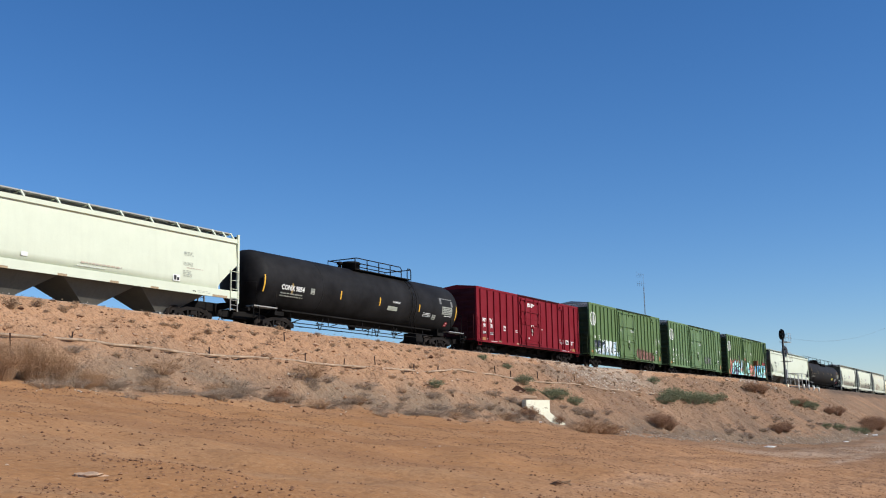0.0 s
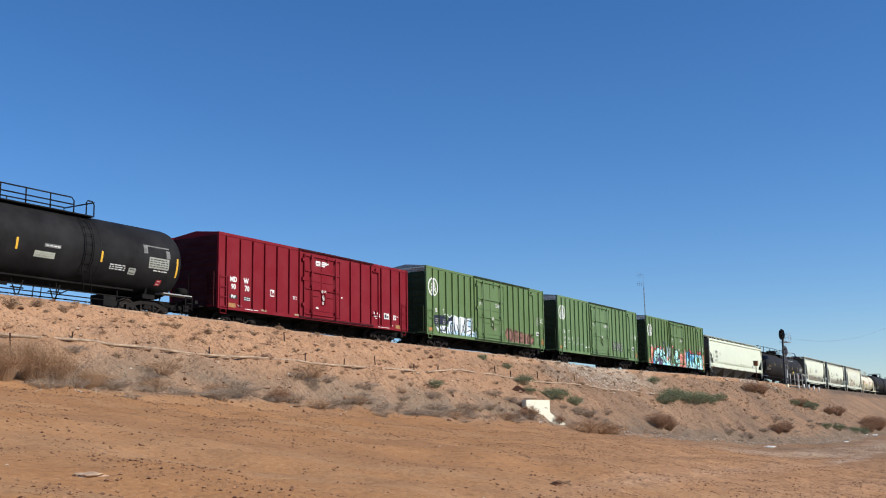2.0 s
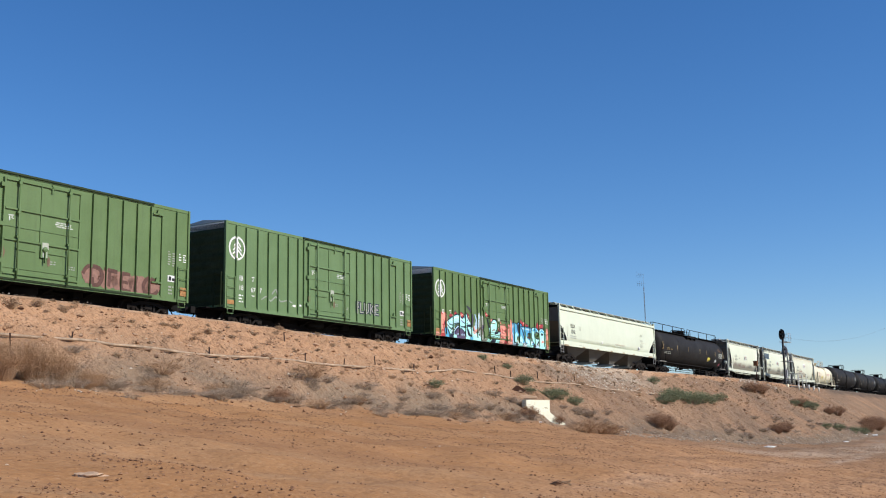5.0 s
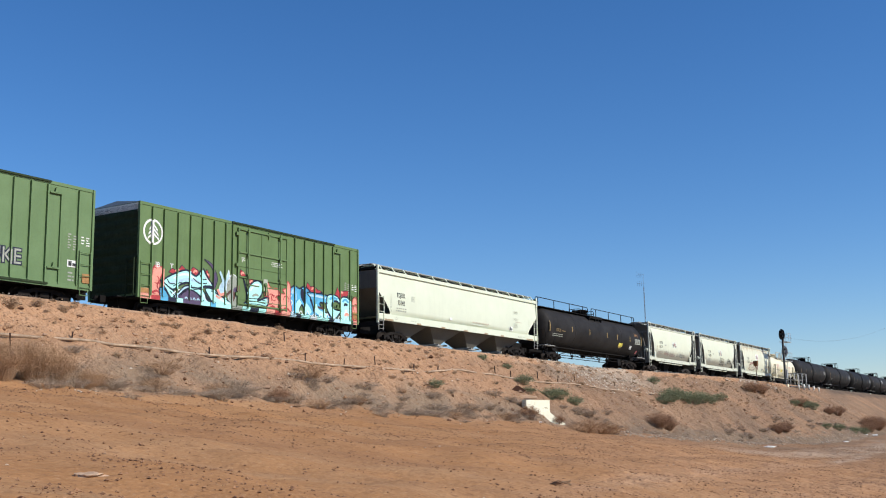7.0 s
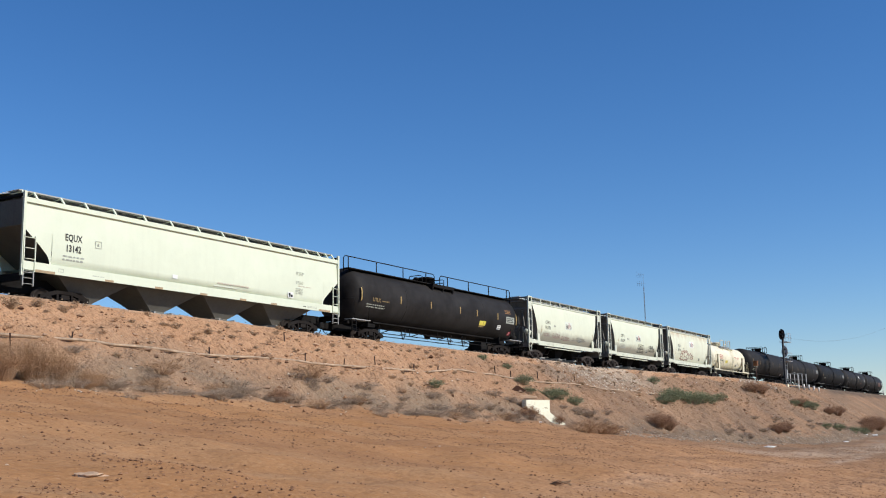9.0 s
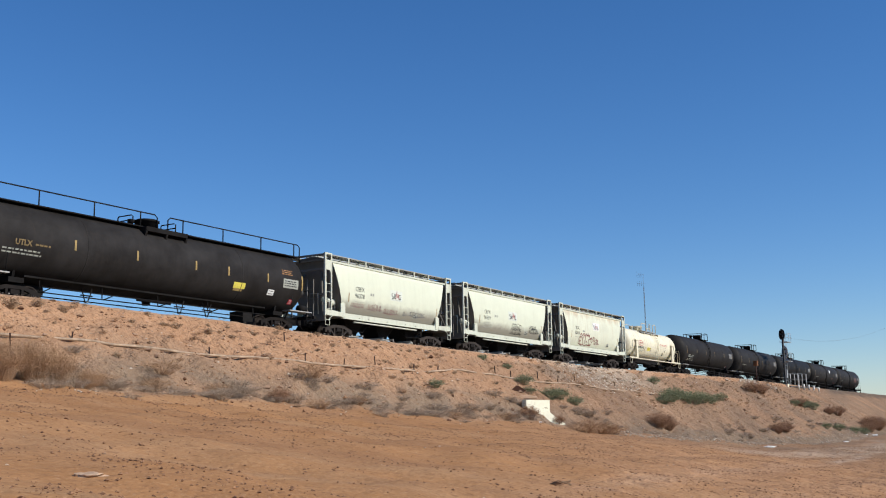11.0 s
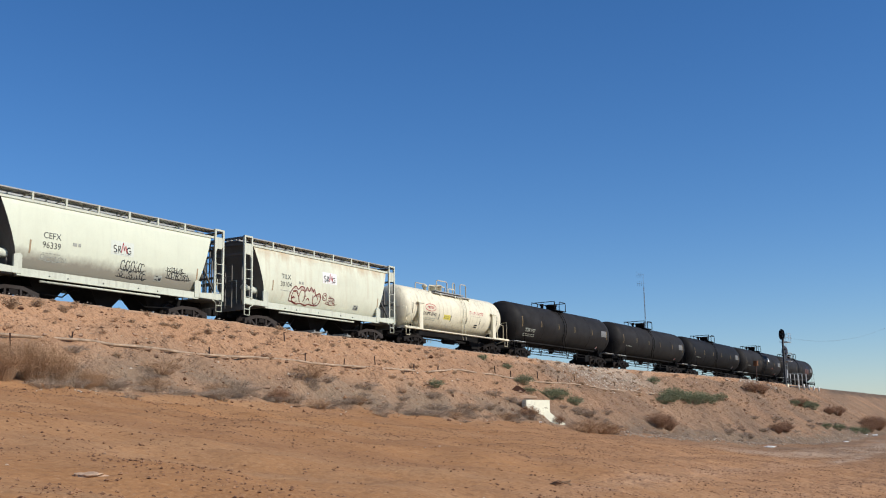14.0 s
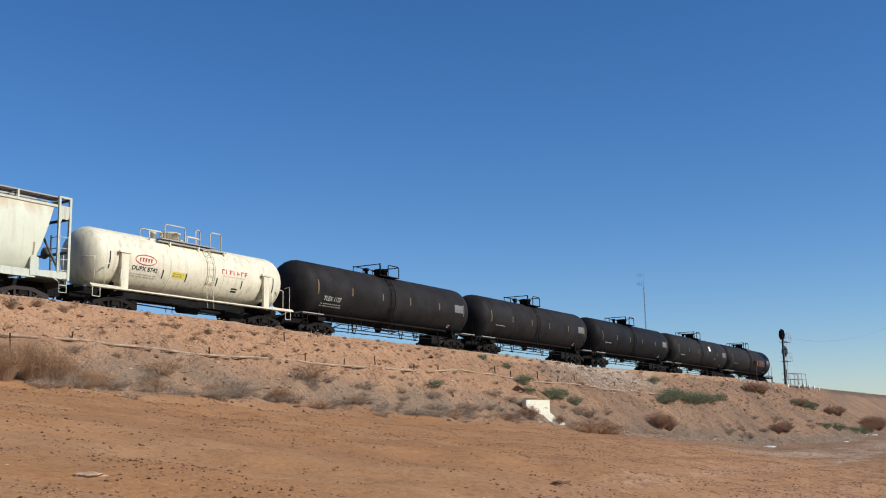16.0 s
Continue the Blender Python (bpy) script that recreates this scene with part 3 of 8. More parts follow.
# ---------- boxcars ----------
def boxcar(label, main, end_paint, roof_paint, eave, sill, posts, door, rails, rail_top, centre):
    L, W = 7.95, 1.5
    car = thing("boxcar", label, "railway wagon", "wagons of the freight train")
    bm = bmesh.new()
    box(bm, -L, L, -W, W, sill + 0.1, eave)
    part("body", bm, main, car)
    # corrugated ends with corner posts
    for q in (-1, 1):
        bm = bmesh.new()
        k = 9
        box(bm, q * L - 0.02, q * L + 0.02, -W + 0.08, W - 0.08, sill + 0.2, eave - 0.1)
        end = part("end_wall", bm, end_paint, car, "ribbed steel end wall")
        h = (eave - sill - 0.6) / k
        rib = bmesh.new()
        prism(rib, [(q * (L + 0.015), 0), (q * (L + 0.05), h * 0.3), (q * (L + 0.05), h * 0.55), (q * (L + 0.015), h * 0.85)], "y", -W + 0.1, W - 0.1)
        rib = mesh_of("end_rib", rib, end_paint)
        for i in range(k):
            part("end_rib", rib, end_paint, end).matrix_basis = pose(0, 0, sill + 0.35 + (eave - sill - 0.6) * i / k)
        for y in (-1, 1):
            part("corner_post", boxes((q * L - 0.05, q * L + 0.05, y * W - 0.06, y * W + 0.06, sill + 0.02, eave + 0.02)), main, car)
    # low gabled roof with cross ribs
    bm = bmesh.new()
    prism(bm, [(-W + 0.06, eave - 0.02), (-W + 0.06, eave + 0.03), (0, eave + 0.2), (W - 0.06, eave + 0.03), (W - 0.06, eave - 0.02)], "x", -L + 0.02, L - 0.02)
    for i in range(15):
        x = -L + 0.5 + i * (2 * L - 1) / 14
        prism(bm, [(-W + 0.07, eave + 0.02), (0, eave + 0.19), (W - 0.07, eave + 0.02), (W - 0.07, eave + 0.04), (0, eave + 0.23), (-W + 0.07, eave + 0.04)], "x", x - 0.04, x + 0.04)
    part("roof", bm, roof_paint, car, "galvanised ribbed roof")
    # side sill and end gable face
    for q in (-1, 1):
        part("side_sill", boxes((-L + 0.1, L - 0.1, min(q * W, q * (W + 0.035)), max(q * W, q * (W + 0.035)), sill, sill + 0.2)), main, car)
    part("top_chord", boxes((-L, L, -W - 0.025, -W + 0.08, eave - 0.1, eave + 0.03), (-L, L, W - 0.08, W + 0.025, eave - 0.1, eave + 0.03)), main, car)
    post = bmesh.new()
    prism(post, [(-0.035, -W + 0.002), (-0.028, -W - 0.09), (0.028, -W - 0.09), (0.035, -W + 0.002)], "z", sill + 0.16, eave - 0.14)
    post = mesh_of("side_post", post, main)
    for x in posts:
        part("side_post", post, main, car).matrix_basis = pose(x, 0, 0)
        part("side_post", post, main, car).matrix_basis = pose(-x, 0, 0, 0, 0, 180)
    # plug door with frame, rails and lock bars, the same on both sides
    d0, d1 = door
    for turn in (0, 180):
        dr = part("door", boxes((d0, d1, -W - 0.06, -W + 0.01, sill + 0.2, eave - 0.22)), main, car, "steel plug door with lock bars")
        dr.matrix_basis = pose(0, 0, 0, 0, 0, turn)
        bm = bmesh.new()
        zt, zb = eave - 0.22, sill + 0.2
        xc = (d0 + d1) / 2 - 0.1
        for z in (zb + 0.1, rails[0], rails[1], zt - 0.06):
            box(bm, d0 + 0.08, d1 - 0.02, -W - 0.12, -W - 0.055, z - 0.035, z + 0.035)
        box(bm, d0 + 0.05, d1, -W - 0.085, -W - 0.055, rails[2] - 0.015, rails[2] + 0.015)
        box(bm, d0 + 0.05, d1, -W - 0.085, -W - 0.055, zb + 0.3, zb + 0.33)
        for xa, xb in ((d0 + 0.65, xc - 0.2), (xc + 0.4, d1 - 0.65)):
            box(bm, xa, xb, -W - 0.1, -W - 0.055, rails[0] - 0.36, rails[0] - 0.31)
        for x in (d0 + 0.04, d1 - 0.04):
            box(bm, x - 0.03, x + 0.03, -W - 0.1, -W - 0.05, zb, zt)
        box(bm, xc - 0.022, xc + 0.022, -W - 0.09, -W - 0.055, rails[0], zt)
        part("door_frame", bm, main, dr)
        for x in (d0 + (d1 - d0) * 0.18, d0 + (d1 - d0) * 0.83):
            part("lock_bar", tubes(0.036, [(x, -W - 0.17, zb - 0.08), (x, -W - 0.17, zt + 0.06)]), main, dr)
            for z in (zb + 0.25, rails[0] + 0.12, rails[1] - 0.12, zt - 0.15):
                part("bar_keeper", boxes((x - 0.07, x + 0.07, -W - 0.2, -W - 0.1, z - 0.045, z + 0.045)), main, dr)
        part("hanger", boxes((xc + 0.45, xc + 0.51, -W - 0.12, -W - 0.05, zt - 0.3, zt + 0.05), (xc + 0.36, xc + 0.6, -W - 0.12, -W - 0.05, zt - 0.12, zt - 0.06)), main, dr)
        for z in (zt - 0.3, rails[2] + 0.05, zb + 0.55):
            part("hinge_lug", boxes((d0 - 0.13, d0 + 0.06, -W - 0.11, -W - 0.04, z - 0.08, z + 0.08)), main, dr)
        bm = boxes((xc + 0.02, xc + 0.38, -W - 0.13, -W - 0.055, rails[0] - 0.55, rails[0] + 0.03), (xc + 0.18, xc + 0.23, -W - 0.2, -W - 0.12, rails[0] - 0.75, rails[0] - 0.2))
        lathe(bm, [(-W - 0.19, 0.02), (-W - 0.18, 0.11), (-W - 0.15, 0.11), (-W - 0.14, 0.02)], 12, "y", (xc + 0.2, rails[0] - 0.22))
        part("door_lock", bm, main, dr)
    for y in (-W - 0.03, W + 0.03):
        part("threshold", boxes((d0 - 0.05, d1 + 0.35, y - 0.08, y + 0.03, sill + 0.12, sill + 0.2)), main, car)
    # door tracks take the same shade-darkened end paint
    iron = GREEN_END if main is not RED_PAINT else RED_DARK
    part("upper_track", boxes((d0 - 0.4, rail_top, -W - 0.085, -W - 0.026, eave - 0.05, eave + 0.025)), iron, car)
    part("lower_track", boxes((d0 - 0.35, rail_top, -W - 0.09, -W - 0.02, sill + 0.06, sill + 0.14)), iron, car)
    bm = bmesh.new()
    for x, z in ((rail_top + 0.25, eave - 0.42), (rail_top + 0.25, sill + 0.75)):
        box(bm, x - 0.3, x + 0.3, -W - 0.09, -W - 0.02, z - 0.04, z + 0.02)
        prism(bm, [(x - 0.08, z), (x + 0.08, z), (x + 0.03, z + 0.2), (x - 0.03, z + 0.2)], "y", -W - 0.1, -W - 0.02)
    box(bm, rail_top + 0.5, rail_top + 0.55, -W - 0.07, -W, sill + 0.15, eave - 0.42)
    part("door_stop", bm, main, car)
    bm = boxes((-L, L, -0.35, 0.35, 0.46, sill + 0.1), (-L, L, -W, W, sill + 0.02, sill + 0.1))
    for x in (-5.9, -3.0, -1.0, 1.0, 3.0, 5.9):
        prism(bm, [(-W + 0.05, sill + 0.05), (W - 0.05, sill + 0.05), (0.4, sill - 0.25), (-0.4, sill - 0.25)], "x", x - 0.1, x + 0.1)
    part("underframe", bm, UNDER_STEEL, car)
    brake_rigging(car, 5.0)
    running_gear(car, 6.05, L + 0.02)
    for q in (-1, 1):
        ladder(car, q * (L - 0.35), -W - 0.06, sill + 0.02, sill + 1.6, main, 4, 0.56)
        ladder(car, q * (L - 0.35), W + 0.06, sill + 0.02, sill + 1.6, main, 4, 0.56)
        end_ladder(car, q * (L + 0.1), -W + 0.4, sill + 0.1, sill + 1.75, end_paint, 5, 0.46)
        stirrup(car, q * (L - 0.35), -W - 0.02, sill - 0.2, sill + 0.05, main)
    for a, b in ((-L - 0.5, -L), (L, L + 0.5)):
        part("end_platform", boxes((a, b, -0.8, 0.8, 0.95, 1.0)), UNDER_STEEL, car)
    bm = bmesh.new()
    lathe(bm, [(L + 0.18, 0.02), (L + 0.2, 0.26), (L + 0.24, 0.26), (L + 0.26, 0.02)], 18, "x", (-0.6, 2.4))
    part("brake_wheel", bm, end_paint, car)
    TRAIN.append((car, centre))
    return car




def reflectors(car, material, xs, z, y, w=0.45, h=0.1):
    for x in xs:
        bm = bmesh.new()
        patch(bm, x - w / 2, x + w / 2, z - h / 2, z + h / 2, y)
        part("reflector", bm, material, car, "reflective tape strip", tidy=False)


def framed_sign(car, x, z, w, h, y, wrap=None, edge=MARK_WHITE, inner=MARK_BLACK):
    bars("stencil_panel", edge, car, [(x - w / 2, x + w / 2, z - h / 2, z + h / 2)], y, wrap)
    y2 = y - 0.004
    w2 = (lambda z_: wrap(z_) + 0.004) if callable(wrap) else (wrap[0], wrap[1] + 0.004) if wrap else None
    bars("stencil_panel", inner, car, [(x - w * 0.38, x - w * 0.03, z - h * 0.34, z + h * 0.34), (x + w * 0.05, x + w * 0.38, z - h * 0.34, z + h * 0.1)], y2, w2)


def red_boxcar():
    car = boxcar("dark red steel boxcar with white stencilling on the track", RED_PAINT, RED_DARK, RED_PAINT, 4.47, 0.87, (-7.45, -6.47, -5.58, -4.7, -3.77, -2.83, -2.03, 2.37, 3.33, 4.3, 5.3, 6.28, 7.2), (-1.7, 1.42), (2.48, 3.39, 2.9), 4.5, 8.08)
    rng = random.Random(3)
    y, door_y = -1.512, -1.572
    letters("MD", 0.24, MARK_WHITE, car, -6.9, 2.33, None, y, width=0.95, bold=0.014)
    letters("W", 0.26, MARK_WHITE, car, -6.02, 2.33, None, y, width=0.95, bold=0.014)
    letters("90", 0.24, MARK_WHITE, car, -6.9, 1.98, None, y, width=0.95, bold=0.014)
    letters("70", 0.26, MARK_WHITE, car, -5.95, 1.97, None, y, width=0.95, bold=0.014)
    bars("panel_outline", MARK_BLACK, car, [(-7.16, -6.62, 1.42, 1.60), (-6.17, -5.70, 1.39, 1.58)], y + 0.003)
    letters("PW", 0.15, MARK_WHITE, car, -6.9, 1.51, None, y, bold=0.01)
    small_print(rng, MARK_WHITE, car, -6.13, -5.72, 1.39, 1.58, 2, y)
    framed_sign(car, -4.1, 1.95, 0.3, 0.34, y, None, MARK_WHITE, RED_PAINT)
    small_print(rng, MARK_WHITE, car, -2.5, -2.2, 1.78, 1.98, 2, y)
    # the builder's block on the door, and chalked notes round the lock
    bars("white_mark", MARK_WHITE, car, [(-0.72, -0.35, 3.74, 4.0), (-0.3, 0.2, 3.84, 4.0), (-0.3, 0.05, 3.74, 3.82), (0.22, 0.36, 3.88, 4.0)], door_y)
    bars("white_mark", RED_PAINT, car, [(-0.66, -0.42, 3.86, 3.89), (-0.2, 0.1, 3.91, 3.94), (-0.66, -0.4, 3.79, 3.81)], door_y - 0.004)
    bm = bmesh.new()
    for x, z, r in ((-0.24, 2.4, 0.06), (0.0, 2.4, 0.06), (-0.16, 2.12, 0.08), (-0.14, 2.02, 0.06), (-0.2, 1.8, 0.06)):
        ribbon(bm, arc(x, z, r, 0, 340, 10), 0.022, door_y - 0.078)
    ribbon(bm, [(-0.72, 1.52), (-0.6, 1.56), (-0.5, 1.5), (-0.66, 1.48)], 0.03, door_y - 0.02)
    part("chalk_mark", bm, MARK_WHITE, car, tidy=False)
    small_print(rng, MARK_WHITE, car, 1.5, 1.72, 2.2, 2.36, 1, y)
    bars("white_mark", MARK_WHITE, car, [(4.6, 5.2, 1.5, 1.78)], y)
    bars("white_mark", RED_PAINT, car, [(4.82, 4.87, 1.58, 1.72), (5.0, 5.05, 1.55, 1.7), (4.87, 5.0, 1.63, 1.66), (5.12, 5.2, 1.7, 1.78)], y - 0.004)
    small_print(rng, MARK_WHITE, car, 4.75, 5.05, 1.38, 1.45, 1, y)
    framed_sign(car, 5.86, 1.62, 0.5, 0.32, y)
    letters("ES", 0.26, MARK_WHITE, car, 6.68, 1.58, None, y, bold=0.014, width=0.8)
    small_print(rng, MARK_WHITE, car, 6.85, 7.1, 1.62, 1.72, 1, y)
    small_print(rng, MARK_WHITE, car, 5.0, 6.1, 0.92, 1.0, 1, -1.54)
    small_print(rng, MARK_WHITE, car, -6.1, -5.1, 0.94, 1.02, 1, -1.54)
    for x in (6.35, -6.5):
        spray("chalk_mark", car, MARK_WHITE, [([(x - 0.12, 1.14), (x - 0.02, 1.08), (x + 0.04, 1.13), (x + 0.14, 1.1)], 0.018)], -1.541)
    reflectors(car, MARK_ORANGE, (-7.02, 6.98), 1.09, -1.542, 0.5, 0.2)
    reflectors(car, MARK_TAN, (-4.75, -2.2, 1.5), 1.03, -1.542, 0.4, 0.09)
    return car


def tree_emblem(car, x, z, y):
    """A round emblem: a ring with a plain tree shape."""
    bm = bmesh.new()
    ring = arc(x, z, 0.53, 0, 360, 41, 1.0)
    ribbon(bm, ring, 0.052, y)
    patch(bm, x - 0.02, x + 0.06, z - 0.5, z + 0.5, y)
    for i in range(3):
        zz = z - 0.17 + i * 0.2
        for q in (-1, 1):
            w_ = 0.33 - 0.045 * i
            v = [bm.verts.new((x + 0.02 + q * a, y, zz + b)) for a, b in ((0.04, 0.13), (0.04, 0.03), (w_, -0.19), (w_, -0.09))]
            bm.faces.new(v if q > 0 else v[::-1])
    part("emblem", bm, MARK_WHITE, car, "white round tree emblem", tidy=False)


def green_boxcar(label, main, centre):
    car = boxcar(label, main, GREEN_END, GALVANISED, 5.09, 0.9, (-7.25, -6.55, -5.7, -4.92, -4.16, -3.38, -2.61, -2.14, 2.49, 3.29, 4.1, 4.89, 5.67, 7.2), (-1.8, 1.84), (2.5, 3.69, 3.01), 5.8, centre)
    rng = random.Random(int(centre))
    y, door_y = -1.512, -1.572
    # pale upper band of the galvanised end
    for q in (-1, 1):
        part("end_cap", boxes((q * 7.95 - 0.02, q * 7.95 + 0.07, -1.48, 1.48, 4.56, 5.06)), END_CAP, car, "bare galvanised top band of the end wall")
    tree_emblem(car, -7.17, 3.86, y)
    part("emblem", boxes((-7.287, -7.213, -1.594, -1.505, 3.36, 4.36)), MARK_WHITE, car, "white painted stretch of the side post")
    letters("IB", 0.24, MARK_WHITE, car, -6.86, 2.44, None, y - 0.006, bold=0.004)
    letters("T", 0.24, MARK_WHITE, car, -6.02, 2.46, None, y - 0.006, bold=0.004)
    for x, z in ((1.08, 3.46), (1.02, 3.38), (1.1, 3.3)):
        small_print(rng, MARK_WHITE, car, x - 0.42, x + 0.36, z - 0.035, z + 0.035, 1, door_y)
    spray("chalk_mark", car, MARK_WHITE, [([(-1.55, 3.42), (-1.3, 3.44), (-1.42, 3.34), (-1.3, 3.3)], 0.02), ([(-1.5, 3.38), (-1.48, 3.22)], 0.02)], door_y)
    # worn white paint round the door lock
    bars("lock_patch", MARK_PALE, car, [(0.0, 0.3, 2.3, 2.56), (0.03, 0.25, 1.98, 2.26)], -1.634)
    bm = bmesh.new()
    blob(bm, 0.38, 1.85, 0.07, 0.22, door_y - 0.003, rng, 0.3)
    blob(bm, -1.72, 1.95, 0.1, 0.2, door_y - 0.003, rng, 0.3)
    part("rust_stain", bm, MARK_RUST, car, tidy=False)
    small_print(rng, MARK_GREY, car, 0.4, 0.7, 1.72, 1.9, 2, door_y)
    small_print(rng, MARK_GREY, car, 1.3, 1.65, 1.62, 1.8, 2, door_y)
    for x0, z0, z1, k in ((6.74, 2.5, 3.16, 6), (7.0, 2.45, 3.1, 6), (7.4, 2.75, 3.12, 3), (7.66, 2.7, 3.1, 4)):
        small_print(rng, MARK_GREY if x0 < 7.1 else MARK_WHITE, car, x0, x0 + 0.17, z0, z1, k, y)
    framed_sign(car, 6.98, 1.92, 0.46, 0.28, y)
    small_print(rng, MARK_GREY, car, 6.8, 7.1, 1.18, 1.62, 3, y)
    bars("yellow_tape", MARK_ORANGE, car, [(-7.86, -7.36, 1.14, 1.34)], y - 0.02)
    bars("yellow_tape", MARK_ORANGE, car, [(7.5, 7.86, 1.2, 1.58)], y - 0.02)
    return car


def spray(name, car, material, strokes, y, label="", wrap=None):
    bm = bmesh.new()
    for pts, w in strokes:
        ribbon(bm, pts, w, y, wrap)
    return part(name, bm, material, car, label, tidy=False)


def painted_posts(car, rows):
    """Spray paint on the outer faces of the side posts, where the lettering crosses them."""
    for x, z0, z1, ink in rows:
        bm = bmesh.new()
        patch(bm, x - 0.03, x + 0.03, z0, z1, -1.593)
        part("graffiti_on_post", bm, ink, car, tidy=False)


def painted_sill(car, rows, sill=0.9, w=1.5, d0=-1.8, d1=1.84, rail_top=5.8):
    """Spray paint that runs down over the sill, the lower door track and the threshold."""
    for x0, x1, ink in rows:
        bm = bmesh.new()
        patch(bm, x0, x1, sill + 0.004, sill + 0.196, -w - 0.038)
        a, b = max(x0, d0 - 0.35), min(x1, rail_top)
        if b > a:
            patch(bm, a, b, sill + 0.064, sill + 0.118, -w - 0.093)
        a, b = max(x0, d0 - 0.05), min(x1, d1 + 0.35)
        if b > a:
            patch(bm, a, b, sill + 0.124, sill + 0.196, -w - 0.113)
        part("graffiti_on_sill", bm, ink, car, tidy=False)


def first_green():
    car = green_boxcar("moss green boxcar with white and brown graffiti", GREEN_PAINT, 26.17)
    rng = random.Random(11)
    y = -1.514
    bm = bmesh.new()
    for shape in (((-7.08, 1.58), (-7.08, 2.14), (-6.45, 2.18), (-6.45, 1.6)), ((-6.4, 1.6), (-6.4, 2.16), (-5.95, 2.2), (-5.5, 1.9), (-5.3, 2.2), (-4.86, 2.22), (-4.86, 1.9), (-5.3, 1.85), (-5.6, 1.62))):
        bm.faces.new([bm.verts.new((px, y, pz)) for px, pz in shape])
    g = part("graffiti", bm, SPRAY_NAVY, car, "white and pale blue block graffiti", tidy=False)
    small_print(rng, MARK_GREY, car, -6.95, -6.6, 1.62, 1.98, 3, y - 0.003)
    small_print(rng, MARK_GREY, car, -6.1, -5.75, 1.62, 1.98, 3, y - 0.003)
    bm = bmesh.new()
    for shape in (((-7.0, 1.53), (-6.5, 1.5), (-5.9, 1.56), (-5.45, 1.5), (-5.35, 1.85), (-4.9, 1.95), (-4.8, 2.25), (-4.3, 2.2), (-3.9, 2.3), (-3.2, 2.2), (-2.42, 2.3), (-2.42, 1.5), (-1.93, 1.42), (-1.9, 1.2), (-2.0, 0.93), (-4.8, 0.95), (-5.85, 0.98), (-6.1, 1.1), (-6.6, 1.12)),):
        bm.faces.new([bm.verts.new((px, y - 0.003, pz)) for px, pz in shape])
    part("graffiti_fill", bm, SPRAY_WHITE, g, tidy=False)
    bm = bmesh.new()
    for x, z, a, b in ((-4.5, 1.15, 0.5, 0.2), (-3.3, 1.1, 0.7, 0.16), (-2.4, 1.14, 0.45, 0.2), (-5.4, 1.1, 0.4, 0.12), (-5.0, 1.75, 0.25, 0.12), (-2.75, 1.9, 0.2, 0.28)):
        blob(bm, x, z, a, b, y - 0.006, rng, 0.25)
    part("graffiti_shade", bm, SPRAY_SKY, g, tidy=False)
    lines = [([(-6.98, 1.52), (-6.6, 1.42), (-6.3, 1.16), (-5.9, 1.02)], 0.05), ([(-6.75, 1.5), (-6.4, 1.3), (-6.1, 1.22)], 0.04), ([(-6.3, 1.5), (-5.95, 1.2), (-5.8, 1.48), (-5.7, 1.1), (-5.3, 1.02)], 0.045), ([(-5.55, 1.55), (-5.45, 1.25), (-5.25, 1.05)], 0.04),
             (arc(-4.97, 1.45, 0.24, 0, 360, 18, 1.45), 0.05), (arc(-4.97, 1.45, 0.09, 0, 360, 12, 2.2), 0.035),
             ([(-4.75, 2.2), (-4.72, 1.7), (-4.5, 1.05), (-4.25, 1.02), (-4.15, 1.55), (-4.05, 1.0)], 0.045), ([(-4.45, 1.75), (-4.3, 1.55), (-4.2, 1.1)], 0.04),
             ([(-3.95, 2.2), (-3.98, 1.1)], 0.02), ([(-3.95, 1.0), (-3.55, 1.7), (-3.35, 2.2), (-3.15, 2.18), (-3.2, 1.5), (-3.3, 1.15), (-3.5, 1.0)], 0.045), ([(-3.7, 1.75), (-3.5, 1.3), (-3.3, 1.62)], 0.04),
             ([(-3.1, 2.1), (-2.45, 2.08)], 0.035), ([(-3.05, 1.75), (-2.5, 1.7)], 0.03), ([(-3.1, 1.4), (-2.6, 1.5), (-2.2, 1.44), (-1.95, 1.4), (-1.92, 1.1)], 0.04), ([(-3.0, 1.05), (-2.6, 1.3), (-2.2, 1.22)], 0.035), ([(-2.45, 2.28), (-2.44, 1.55)], 0.03)]
    spray("graffiti_outline", g, SPRAY_NAVY, [(smooth(p, False), w) for p, w in lines], y - 0.010)
    spray("graffiti_outline", g, SPRAY_WHITE, [(smooth([(-5.95, 2.25), (-5.6, 2.3), (-5.3, 2.12), (-4.9, 2.3), (-4.4, 2.22)], False), 0.03)], y - 0.010)
    painted_posts(car, [(-6.55, 1.58, 2.16, SPRAY_NAVY), (-5.7, 1.62, 2.1, SPRAY_NAVY), (-5.7, 1.08, 1.5, SPRAY_WHITE), (-4.92, 1.08, 2.2, SPRAY_WHITE), (-4.16, 1.08, 2.22, SPRAY_WHITE), (-3.38, 1.08, 2.22, SPRAY_WHITE), (-2.61, 1.08, 2.28, SPRAY_WHITE), (-2.14, 1.08, 1.45, SPRAY_SKY),
                        (2.49, 1.2, 1.88, SPRAY_BROWN), (3.29, 1.15, 1.9, SPRAY_PINK), (4.1, 1.1, 1.88, SPRAY_BROWN), (4.89, 1.1, 1.82, SPRAY_BROWN), (5.67, 1.1, 1.78, SPRAY_BROWN)])
    # brown lettering over a faded pink haze
    bm = bmesh.new()
